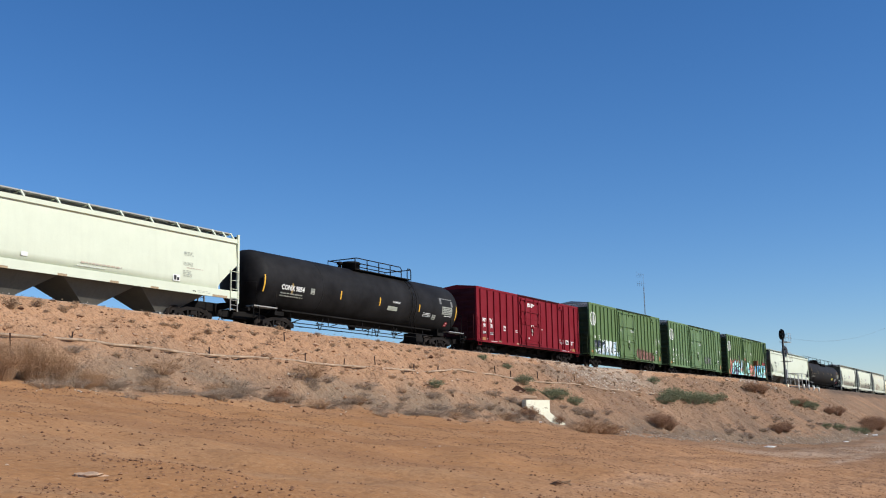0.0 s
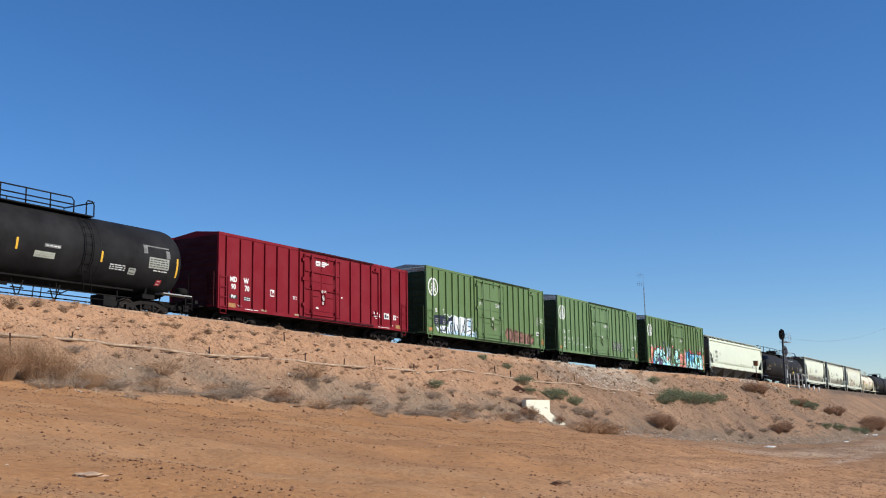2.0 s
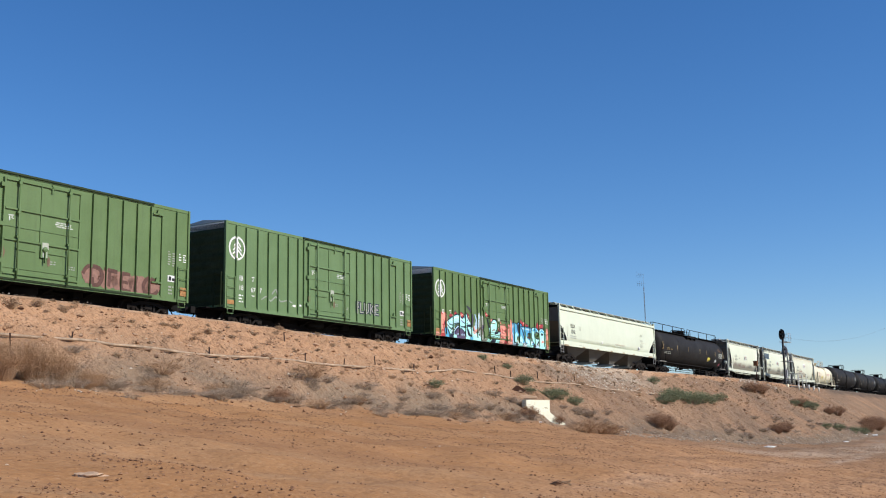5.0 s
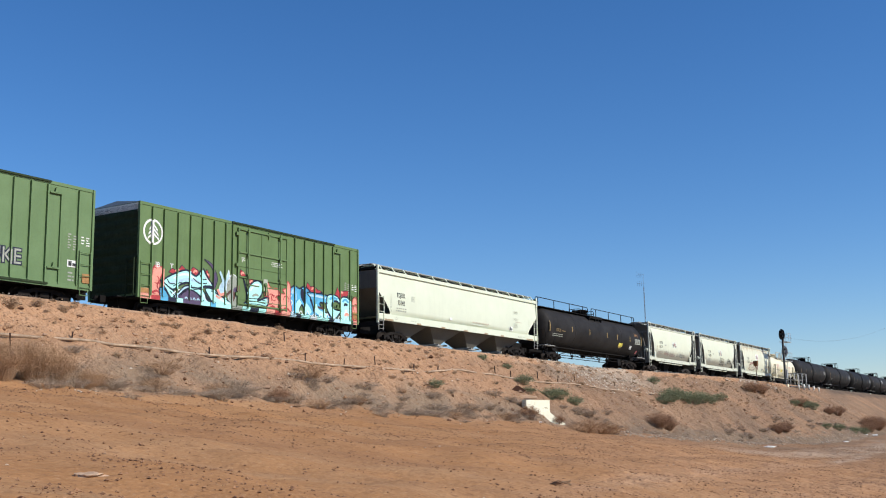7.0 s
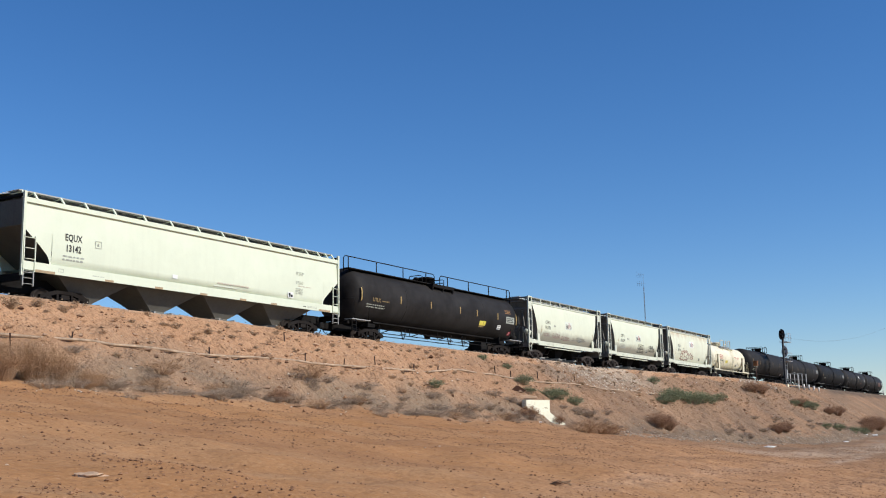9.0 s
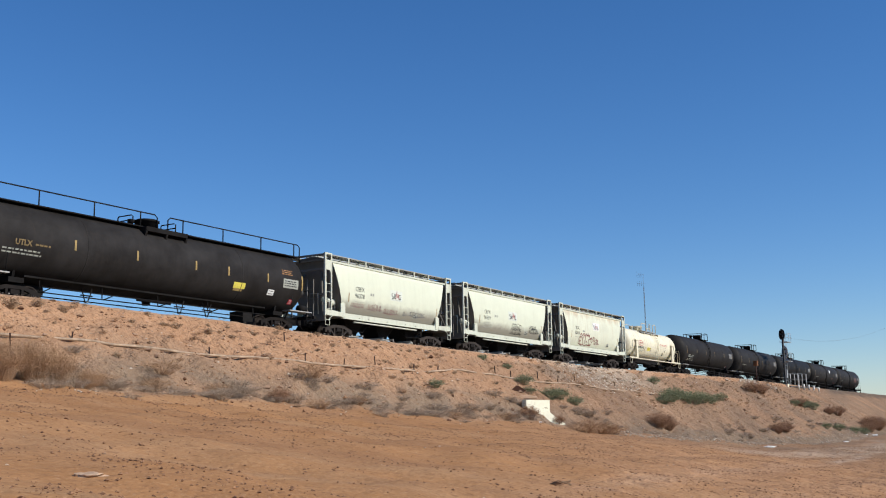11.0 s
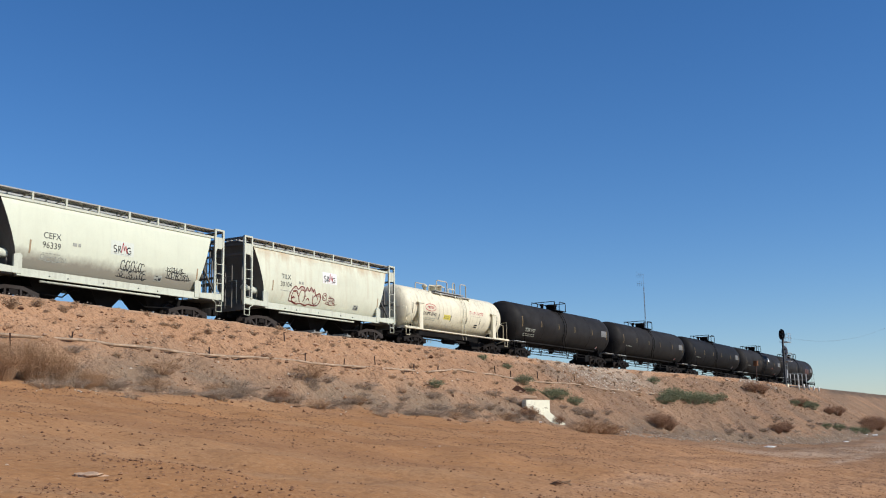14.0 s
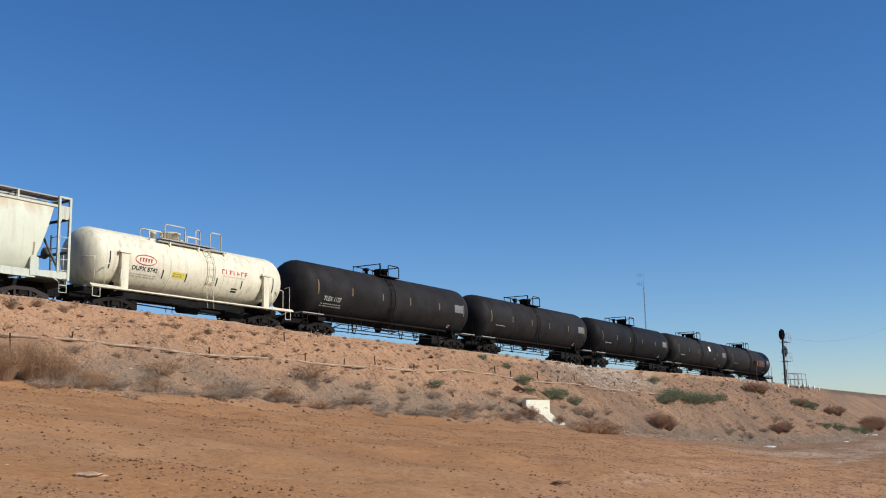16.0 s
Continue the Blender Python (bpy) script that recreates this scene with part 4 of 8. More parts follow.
    for x, z, a, b in ((2.6, 1.55, 0.55, 0.36), (3.4, 1.5, 0.55, 0.42), (4.2, 1.48, 0.6, 0.44), (5.1, 1.42, 0.6, 0.42), (5.85, 1.38, 0.45, 0.38)):
        blob(bm, x, z, a, b, y, rng, 0.12, 20)
    h = part("graffiti", bm, SPRAY_PINK, car, "brown graffiti lettering with a faded pink halo", tidy=False)
    word = [([(2.1, 1.6), (2.35, 1.92), (2.9, 1.9), (3.1, 1.6), (2.95, 1.25), (2.65, 1.2), (2.6, 1.5)], 0.10), ([(3.2, 1.9), (3.9, 1.85)], 0.09), ([(3.5, 1.85), (3.45, 1.2)], 0.09), ([(4.6, 1.82), (4.2, 1.8), (4.1, 1.5), (4.2, 1.15), (4.65, 1.1)], 0.09), ([(4.15, 1.48), (4.5, 1.45)], 0.07), ([(4.95, 1.8), (4.85, 1.12)], 0.09), ([(6.1, 1.68), (5.6, 1.78), (5.35, 1.45), (5.5, 1.1), (5.9, 1.08), (6.2, 1.3)], 0.10)]
    spray("graffiti_stroke", h, SPRAY_BROWN, [(smooth(p, False), w) for p, w in word], y - 0.004)


def second_green():
    car = green_boxcar("faded green boxcar with a small grey tag", GREEN_LIGHT, 44.53)
    rng = random.Random(4)
    y = -1.514
    letters("FLUKE", 0.62, SPRAY_NAVY, car, 3.5, 1.86, None, y, "graffiti", 0.92, 0.05)
    letters("FLUKE", 0.62, MARK_GREY, car, 3.5, 1.86, None, y - 0.004, "graffiti", 0.92, 0.0)
    bm = bmesh.new()
    blob(bm, 4.78, 1.62, 0.14, 0.12, y, rng, 0.1)
    part("paint_patch", bm, GREEN_PAINT, car, tidy=False)
    painted_posts(car, [(2.49, 1.5, 2.2, MARK_GREY), (3.29, 1.55, 2.15, MARK_GREY), (4.1, 1.55, 2.12, MARK_GREY)])
    letters("18", 0.24, MARK_WHITE, car, -6.86, 1.98, None, y - 0.004, bold=0.004)
    letters("67", 0.24, MARK_WHITE, car, -6.0, 1.95, None, y - 0.004, bold=0.004)
    letters("7", 0.24, MARK_WHITE, car, -5.45, 1.97, None, y - 0.004, bold=0.004)
    small_print(rng, MARK_WHITE, car, -7.0, -6.7, 1.25, 1.7, 3, y)
    small_print(rng, MARK_WHITE, car, -6.1, -5.85, 1.62, 1.72, 1, y)
    # smeared grey scrawl low on the side
    spray("graffiti", car, SPRAY_GREY, [(smooth([(-5.4, 1.55), (-5.0, 1.75), (-4.7, 1.55), (-4.3, 1.8), (-3.9, 1.6), (-3.4, 1.7), (-3.0, 1.6)], False), 0.04), (smooth([(-4.6, 1.9), (-4.3, 2.15), (-4.1, 1.75)], False), 0.05)], y, "faint grey scrawl")
    bars("door_note", MARK_WHITE, car, [(-3.0, -2.75, 1.42, 1.52), (-2.45, -2.3, 1.48, 1.58)], y)


def smooth(pts, closed=True):
    """Rounds a drawn outline off."""
    k = len(pts)
    res = []
    for i in range(k if closed else k - 1):
        p0, p1, p2, p3 = [Vector(pts[j % k] if closed else pts[min(max(j, 0), k - 1)]) for j in (i - 1, i, i + 1, i + 2)]
        for t in (0.0, 0.34, 0.67):
            v = 0.5 * (2 * p1 + (p2 - p0) * t + (2 * p0 - 5 * p1 + 4 * p2 - p3) * t * t + (3 * p1 - p0 - 3 * p2 + p3) * t ** 3)
            res.append((p1.lerp(v, 1) if t else p1)[:2])
    return res if closed else res + [tuple(pts[-1])]


def third_green():
    car = green_boxcar("moss green boxcar with large aqua and red graffiti", GREEN_PAINT, 62.97)
    rng = random.Random(8)

    def at(x):
        return -1.574 if -1.7 < x < 1.8 else -1.514

    def shape(material, pts, up=0.0, line=SPRAY_NAVY, w=0.035, name="graffiti", label="", parent=None, soft=True):
        """One painted shape with its outline as a part on it."""
        pts = smooth(pts) if soft else list(pts)
        y = at(sum(p[0] for p in pts) / len(pts)) - up
        bm = bmesh.new()
        bm.faces.new([bm.verts.new((x, y, max(z, 1.04))) for x, z in pts])
        ob = part(name, bm, material, parent or car, label, tidy=False)
        if line:
            bm = bmesh.new()
            ribbon(bm, [(x, max(z, 1.05)) for x, z in pts + pts[:2]], w, y - 0.002)
            part("graffiti_outline", bm, line, ob, tidy=False)
        return ob

    def stroke(material, pts, w, parent, up=0.006, closed=False):
        y = at(sum(p[0] for p in pts) / len(pts)) - up
        bm = bmesh.new()
        ribbon(bm, smooth(pts, closed), w, y)
        part("graffiti_stroke", bm, material, parent, tidy=False)

    # red and coral grounds behind the lettering
    for pts in ([(-7.1, 2.3), (-6.9, 2.4), (-6.5, 2.3), (-6.7, 1.8), (-6.7, 1.1), (-7.2, 1.3), (-7.2, 1.7)], [(0.3, 2.5), (0.6, 2.2), (1.1, 2.2), (1.3, 1.9), (1.0, 1.8), (1.3, 1.5), (1.0, 1.1), (0.3, 1.1), (0.5, 1.7), (0.1, 1.8)],
                [(1.3, 1.9), (1.7, 2.0), (1.5, 2.2), (1.8, 2.3), (1.9, 2.65), (2.1, 2.4), (2.1, 1.7), (2.2, 1.2), (1.5, 1.1)], [(7.5, 2.3), (7.85, 2.35), (7.88, 1.1), (7.6, 1.05), (7.45, 1.6)]):
        g = shape(SPRAY_CORAL, pts, 0.0, SPRAY_RED, 0.03, label="coral graffiti patch with red outline")
        cx, cz = sum(p[0] for p in pts) / len(pts), sum(p[1] for p in pts) / len(pts)
        for _ in range(4):
            a0 = rng.uniform(0, 360)
            stroke(SPRAY_RED, arc(cx + rng.uniform(-0.25, 0.25), cz + rng.uniform(-0.4, 0.35), rng.uniform(0.1, 0.22), a0, a0 + 200, 6), 0.025, g)
        stroke(SPRAY_RED, [(cx - 0.3, 1.15), (cx, 1.3), (cx + 0.25, 1.18)], 0.05, g)
    shape(SPRAY_CORAL, [(-7.9, 1.1), (-7.9, 1.3), (-7.4, 1.36), (-6.8, 1.3), (-6.75, 1.1)], 0.002, None, label="coral graffiti patch")
    for pts in ([(-6.2, 2.2), (-6.0, 2.4), (-5.7, 2.3), (-5.4, 2.6), (-5.1, 2.4), (-5.6, 2.1)], [(-4.9, 2.4), (-4.7, 2.6), (-4.4, 2.5), (-4.3, 2.3), (-4.5, 2.2)], [(-4.0, 2.4), (-3.8, 2.6), (-3.6, 2.3), (-3.7, 2.0)], [(3.4, 2.4), (3.55, 2.8), (3.8, 2.6), (4.1, 2.66), (4.4, 2.5), (4.8, 2.4), (4.0, 2.2)],
                [(5.9, 2.4), (6.1, 2.8), (6.3, 2.55), (6.7, 2.66), (7.1, 2.7), (7.0, 2.4), (6.3, 2.2)], [(-1.65, 2.65), (-1.6, 2.86), (-1.4, 2.75), (-1.2, 2.6), (-1.5, 2.5)], [(-1.0, 2.5), (-0.7, 2.5), (-0.7, 2.2), (-0.95, 2.15)]):
        g = shape(SPRAY_RED, pts, 0.002, SPRAY_NAVY, 0.02, label="red graffiti flame", soft=False)
        cx, cz = sum(p[0] for p in pts) / len(pts), sum(p[1] for p in pts) / len(pts)
        stroke(SPRAY_CORAL, [(cx - 0.12, cz - 0.06), (cx, cz + 0.05), (cx + 0.12, cz)], 0.05, g)
    # the sweeping word
    g = shape(SPRAY_AQUA, [(-6.5, 1.8), (-6.0, 2.1), (-5.4, 2.35), (-5.0, 2.4), (-4.5, 2.2), (-4.1, 2.6), (-3.9, 2.4), (-3.6, 2.05), (-3.35, 1.85), (-3.9, 1.8), (-4.6, 1.6), (-5.0, 1.85), (-5.5, 1.7), (-5.9, 1.45), (-6.3, 1.6)], 0.006, w=0.05, label="aqua graffiti lettering with navy outlines")
    stroke(SPRAY_WHITE, [(-5.9, 1.95), (-5.4, 2.18), (-4.9, 2.2), (-4.5, 2.05)], 0.05, g, 0.010)
    stroke(SPRAY_SKY, [(-6.2, 1.68), (-5.6, 1.85), (-5.0, 2.0), (-4.2, 1.95)], 0.07, g, 0.010)
    for pts in ([(-5.9, 1.6), (-5.5, 1.8), (-5.2, 1.75)], [(-4.7, 2.1), (-4.3, 1.9), (-3.8, 1.95)], [(-4.3, 2.35), (-4.1, 2.1), (-3.8, 2.15)], [(-6.3, 1.9), (-6.1, 1.7), (-5.8, 1.72)], [(-6.1, 1.35), (-5.85, 1.2), (-5.8, 1.1)], [(-3.9, 1.5), (-3.7, 1.25), (-3.2, 1.12)], [(-3.5, 1.75), (-3.2, 1.55), (-2.7, 1.4)]):
        stroke(SPRAY_NAVY, pts, 0.028, g, 0.012)
    for pts in ([(-6.0, 1.2), (-5.8, 1.35), (-5.5, 1.5)], [(-4.3, 1.58), (-4.0, 1.35), (-3.8, 1.12)], [(-3.95, 2.3), (-3.75, 2.1), (-3.55, 1.95)], [(-2.9, 1.35), (-2.6, 1.2), (-2.3, 1.15)]):
        stroke(SPRAY_WHITE, pts, 0.03, g, 0.013)
    shape(SPRAY_BLUE, [(-6.7, 1.45), (-6.4, 1.4), (-6.15, 1.05), (-6.65, 1.05)], 0.006, label="blue graffiti wedge")
    shape(SPRAY_AQUA, [(-6.7, 1.8), (-6.3, 1.6), (-5.9, 1.4), (-5.7, 1.2), (-5.65, 1.05), (-6.0, 1.05), (-6.4, 1.5)], 0.008, label="aqua graffiti lettering with navy outlines")
    shape(SPRAY_SKY, [(-5.95, 1.05), (-5.6, 1.35), (-5.2, 1.68), (-4.8, 1.7), (-5.1, 1.5), (-5.4, 1.3), (-5.6, 1.05)], 0.008, label="pale blue graffiti stroke")
    g = shape(SPRAY_PURPLE, [(-5.6, 1.05), (-5.4, 1.35), (-5.1, 1.55), (-4.6, 1.5), (-4.2, 1.25), (-4.05, 1.05)], 0.010, label="plum graffiti arch")
    for x in (-5.1, -4.85, -4.6, -4.35):
        stroke(SPRAY_SKY, [(x - 0.08, 1.1), (x, 1.19), (x + 0.08, 1.1)], 0.03, g, 0.014)
    shape(SPRAY_AQUA, [(-5.1, 1.55), (-4.6, 1.68), (-4.0, 1.55), (-3.8, 1.2), (-3.45, 1.05), (-4.0, 1.05), (-4.2, 1.3), (-4.6, 1.5)], 0.008, label="aqua graffiti lettering with navy outlines")
    g = shape(SPRAY_AQUA, [(-3.9, 1.7), (-3.3, 1.7), (-3.0, 1.5), (-2.3, 1.25), (-2.2, 1.05), (-3.3, 1.05), (-3.6, 1.3)], 0.006, label="aqua graffiti lettering with navy outlines")
    stroke(SPRAY_WHITE, [(-3.5, 1.55), (-3.1, 1.35), (-2.5, 1.15)], 0.035, g, 0.010)
    stroke(SPRAY_CORAL, [(-3.2, 1.45), (-3.0, 1.35), (-2.8, 1.4)], 0.06, g, 0.010)
    shape(SPRAY_PURPLE, [(-4.0, 3.05), (-3.5, 2.9), (-3.25, 2.6), (-3.1, 2.2), (-3.3, 1.75), (-3.5, 1.6), (-3.4, 2.0), (-3.36, 2.5), (-3.6, 2.8)], 0.004, SPRAY_NAVY, 0.02, label="plum graffiti horn")
    shape(SPRAY_SKY, [(-2.9, 2.0), (-2.5, 2.4), (-2.36, 2.75), (-2.3, 2.25), (-2.6, 1.7), (-3.0, 1.55)], 0.004, SPRAY_WHITE, 0.02, label="pale blue graffiti flick")
    g = shape(SPRAY_GREY, [(-2.5, 2.0), (-2.15, 2.55), (-1.75, 2.4), (-1.72, 1.9), (-1.74, 1.06), (-2.1, 1.05), (-2.4, 1.5)], 0.006, SPRAY_WHITE, 0.02, label="olive grey graffiti leaf")
    stroke(SPRAY_PURPLE, [(-2.0, 1.75), (-1.85, 1.9), (-1.78, 1.6)], 0.09, g, 0.010)
    # the numeral on the door
    g = shape(SPRAY_AQUA, [(-1.4, 2.45), (-1.1, 1.85), (-1.0, 2.05), (-0.7, 2.35), (-0.3, 2.45), (0.0, 2.2), (-0.1, 1.75), (-0.4, 1.45), (0.4, 1.7), (0.25, 1.2), (-0.9, 1.2), (-1.4, 1.2), (-1.1, 1.5)], 0.004, w=0.05, label="aqua graffiti lettering with navy outlines")
    stroke(SPRAY_WHITE, [(-0.9, 1.9), (-0.6, 2.2), (-0.3, 2.25)], 0.05, g, 0.010)
    stroke(SPRAY_GREY, [(-0.75, 1.65), (-0.5, 1.75), (-0.3, 1.7)], 0.06, g, 0.010)
    for z in (1.24, 1.36, 1.5):
        stroke(SPRAY_NAVY, [(-1.2, z), (-0.4, z + 0.05), (0.25, z)], 0.02, g, 0.010)
    painted_posts(car, [(-6.55, 1.5, 2.3, SPRAY_CORAL), (-6.55, 1.08, 1.5, SPRAY_BLUE), (-5.7, 1.5, 2.2, SPRAY_AQUA), (-5.7, 1.08, 1.3, SPRAY_SKY), (-4.92, 1.55, 2.38, SPRAY_AQUA), (-4.92, 1.08, 1.5, SPRAY_PURPLE), (-4.16, 1.65, 2.5, SPRAY_AQUA), (-4.16, 1.08, 1.6, SPRAY_AQUA), (-3.38, 1.75, 2.5, SPRAY_PURPLE), (-3.38, 1.08, 1.68, SPRAY_AQUA), (-2.61, 1.08, 1.4, SPRAY_AQUA), (-2.61, 1.75, 2.2, SPRAY_SKY), (-2.14, 1.08, 2.5, SPRAY_GREY),
                        (2.49, 1.1, 2.45, SPRAY_BLUE), (3.29, 1.6, 2.5, SPRAY_NAVY), (3.29, 1.08, 1.5, SPRAY_AQUA), (4.1, 1.9, 2.28, SPRAY_BLUE), (4.1, 1.08, 1.5, SPRAY_SKY), (4.89, 1.9, 2.25, SPRAY_BLUE), (4.89, 1.08, 1.5, SPRAY_AQUA), (5.67, 1.95, 2.32, SPRAY_BLUE), (5.67, 1.1, 1.6, SPRAY_AQUA), (7.2, 1.08, 2.15, SPRAY_AQUA)])
    painted_sill(car, [(-7.85, -7.2, SPRAY_CORAL), (-7.2, -6.68, SPRAY_RED), (-6.65, -6.2, SPRAY_BLUE), (-6.2, -5.7, SPRAY_NAVY), (-5.68, -5.3, SPRAY_AQUA), (-5.3, -4.2, SPRAY_PURPLE), (-4.15, -3.6, SPRAY_AQUA), (-3.55, -3.2, SPRAY_BLUE), (-3.2, -2.2, SPRAY_AQUA), (-2.15, -1.5, SPRAY_GREY), (-1.45, -0.9, SPRAY_AQUA), (-0.88, -0.3, SPRAY_NAVY), (-0.28, 0.25, SPRAY_AQUA), (0.28, 0.9, SPRAY_CORAL), (0.93, 1.4, SPRAY_RED), (1.42, 2.1, SPRAY_CORAL), (2.15, 2.6, SPRAY_SKY), (2.62, 3.0, SPRAY_NAVY), (3.0, 3.7, SPRAY_AQUA), (3.75, 4.3, SPRAY_WHITE), (4.32, 5.3, SPRAY_AQUA), (5.32, 5.7, SPRAY_NAVY), (5.72, 6.3, SPRAY_SKY), (6.35, 7.3, SPRAY_AQUA), (7.35, 7.5, SPRAY_NAVY), (7.52, 7.85, SPRAY_CORAL)])
    for pts, ink in (([(-2.5, 1.5), (-2.2, 1.75), (-1.95, 1.6), (-2.05, 1.3)], SPRAY_BROWN), ([(-3.1, 1.75), (-2.9, 1.5), (-2.6, 1.62)], SPRAY_CORAL), ([(-2.95, 2.6), (-2.75, 2.2), (-2.7, 1.9)], SPRAY_SKY)):
        spray("graffiti_stroke", car, ink, [(smooth(pts, False), 0.07)], -1.532)
    # pale drips along the foot of the lettering
    for i in range(9):
        x = 2.3 + i * 0.55
        stroke(SPRAY_WHITE, [(x, 1.09), (x + 0.15, 1.2 + 0.06 * (i % 3)), (x + 0.3, 1.1)], 0.03, g, 0.075 if x < 1.8 else 0.016)
    # block letters
    n_ = shape(SPRAY_BLUE, [(2.1, 2.2), (2.5, 2.5), (2.9, 2.4), (3.3, 2.55), (3.8, 2.3), (3.8, 1.9), (4.2, 1.2), (3.5, 1.1), (3.1, 1.6), (2.7, 1.1), (2.2, 1.1)], 0.006, w=0.05, label="blue and aqua block graffiti letter")
    stroke(SPRAY_AQUA, [(2.7, 1.15), (2.75, 1.5), (3.0, 1.75)], 0.17, n_, 0.009)
    stroke(SPRAY_AQUA, [(3.3, 1.65), (3.6, 1.4), (3.8, 1.2)], 0.17, n_, 0.009)
    stroke(SPRAY_SKY, [(2.3, 2.1), (2.5, 2.3), (2.6, 1.8)], 0.1, n_, 0.009)
    stroke(SPRAY_NAVY, [(3.1, 2.4), (3.15, 2.0), (3.35, 1.75)], 0.14, n_, 0.011)
    stroke(SPRAY_WHITE, [(2.25, 2.0), (2.15, 1.8), (2.35, 1.65), (2.2, 1.4), (2.3, 1.15)], 0.03, n_, 0.012)
    t_ = shape(SPRAY_BLUE, [(3.5, 2.26), (4.3, 2.3), (5.2, 2.26), (5.2, 1.85), (4.6, 1.85), (4.7, 1.6), (5.2, 1.3), (5.5, 1.2), (5.4, 1.06), (4.2, 1.15), (3.9, 1.9)], 0.008, w=0.045, label="blue and aqua block graffiti letter")
    stroke(SPRAY_SKY, [(3.7, 2.14), (4.4, 2.15), (5.1, 2.12)], 0.06, t_, 0.012)
    stroke(SPRAY_AQUA, [(4.2, 1.7), (4.4, 1.35), (5.2, 1.18)], 0.14, t_, 0.012)
    stroke(SPRAY_BROWN, [(4.4, 1.6), (4.8, 1.55), (4.9, 1.8)], 0.06, t_, 0.013)
    c_ = shape(SPRAY_AQUA, [(5.2, 2.2), (5.5, 2.35), (6.1, 2.3), (6.35, 1.95), (6.0, 2.05), (5.65, 1.95), (5.65, 1.65), (6.1, 1.57), (6.4, 1.6), (6.3, 1.4), (5.8, 1.06), (5.4, 1.3), (5.15, 1.7)], 0.010, w=0.045, label="aqua block graffiti letter")
    stroke(SPRAY_BLUE, [(5.4, 2.1), (5.7, 2.2), (6.1, 2.15)], 0.08, c_, 0.013)
    stroke(SPRAY_NAVY, [(5.7, 1.9), (5.75, 1.7), (6.1, 1.68)], 0.06, c_, 0.014)
    a_ = shape(SPRAY_AQUA, [(6.4, 2.2), (6.8, 2.35), (7.2, 2.2), (7.4, 1.6), (7.25, 1.06), (6.5, 1.06), (6.35, 1.5)], 0.008, w=0.05, label="aqua block graffiti letter")
    stroke(SPRAY_BLUE, [(6.55, 2.05), (6.8, 2.2), (7.1, 2.05)], 0.07, a_, 0.012)
    stroke(SPRAY_NAVY, [(6.7, 1.85), (6.8, 1.95), (7.0, 1.9)], 0.08, a_, 0.012)
    stroke(SPRAY_WHITE, [(6.7, 1.3), (6.85, 1.65), (7.0, 1.35)], 0.05, a_, 0.012)
    stroke(SPRAY_CORAL, [(6.75, 1.3), (6.9, 1.42), (7.1, 1.38)], 0.09, a_, 0.013)


# ---------- covered hoppers ----------
def skin(bm, sections):
    """Loft through equal sections [(x, y, z), ...]."""
    rings = [[bm.verts.new(p) for p in sec] for sec in sections]
    for a, b in zip(rings, rings[1:]):
        for i in range(len(a) - 1):
            bm.faces.new((a[i], a[i + 1], b[i + 1], b[i])).smooth = True
    return rings


def bay_mesh(half, zt, zb, material, wide=1.25):
    bm = bmesh.new()
    v = []
    for x, y, z in ((half, wide, zt), (0.42, 0.55, zb + 0.12), (0.42, 0.55, zb)):
        v.append([bm.verts.new((sx * x, sy * y, z)) for sx, sy in ((-1, -1), (1, -1), (1, 1), (-1, 1))])
    for a, b in zip(v, v[1:]):
        for i in range(4):
            bm.faces.new((a[i], a[(i + 1) % 4], b[(i + 1) % 4], b[i]))
    bm.faces.new(v[0][::-1])
    bm.faces.new(v[-1])
    return mesh_of("hopper_bay", bm, material)


GATE = mesh_of("outlet_gate", boxes((-0.5, 0.5, -0.7, 0.7, 0.0, 0.08), (-0.56, -0.48, -0.95, 0.95, 0.02, 0.12), (0.48, 0.56, -0.95, 0.95, 0.02, 0.12)), WALK_STEEL)


def roof_walk(car, L, roof, near, z, gaps, bracket, foot=0.0):
    """Running board of grating on brackets, with hatches below it."""
    for y in (near, -near):
        bm = bmesh.new()
        k = int(2 * L / 0.22)
        q = 1 if y > 0 else -1
        for i in range(13):
            yy = y - q * 0.055 * i
            box(bm, -L, L, yy - 0.014, yy + 0.014, z - 0.05, z)
        for x in range(k):
            xx = -L + 0.11 + x * 2 * L / k
            box(bm, xx - 0.02, xx + 0.02, min(y, y - q * 0.66), max(y, y - q * 0.66), z - 0.02, z - 0.004)
        part("running_board", bm, WALK_STEEL, car, "galvanised grating walkway")
        for x in gaps:
            bm = bmesh.new()
            fy = y + q * foot
            prism(bm, [(fy - 0.03, roof - 0.06), (fy + 0.03, roof - 0.06), (y + 0.03, z - 0.01), (y - 0.03, z - 0.01)], "x", x - 0.045, x + 0.045)
            tube(bm, [(x, y, z - 0.06), (x, 0, roof + 0.1)], 0.025, 5)
            part("walk_bracket", bm, bracket, car)
    for x0, x1 in ((-L, -L + 0.45), (L - 0.45, L)):
        bm = bmesh.new()
        for i in range(10):
            y = -near + 0.12 + i * (2 * near - 0.24) / 9
            box(bm, x0, x1, y - 0.015, y + 0.015, z - 0.04, z)
        part("end_walk", bm, WALK_STEEL, car)
    bm = boxes((-L + 0.6, L - 0.6, -0.42, 0.42, roof + 0.16, roof + 0.44))
    for i in range(6):
        x = -L + 1.6 + i * (2 * L - 3.2) / 5
        box(bm, x - 0.05, x + 0.05, -0.5, 0.5, roof + 0.2, roof + 0.47)
    part("hatch_cover", bm, WALK_STEEL, car, "long trough hatch cover")


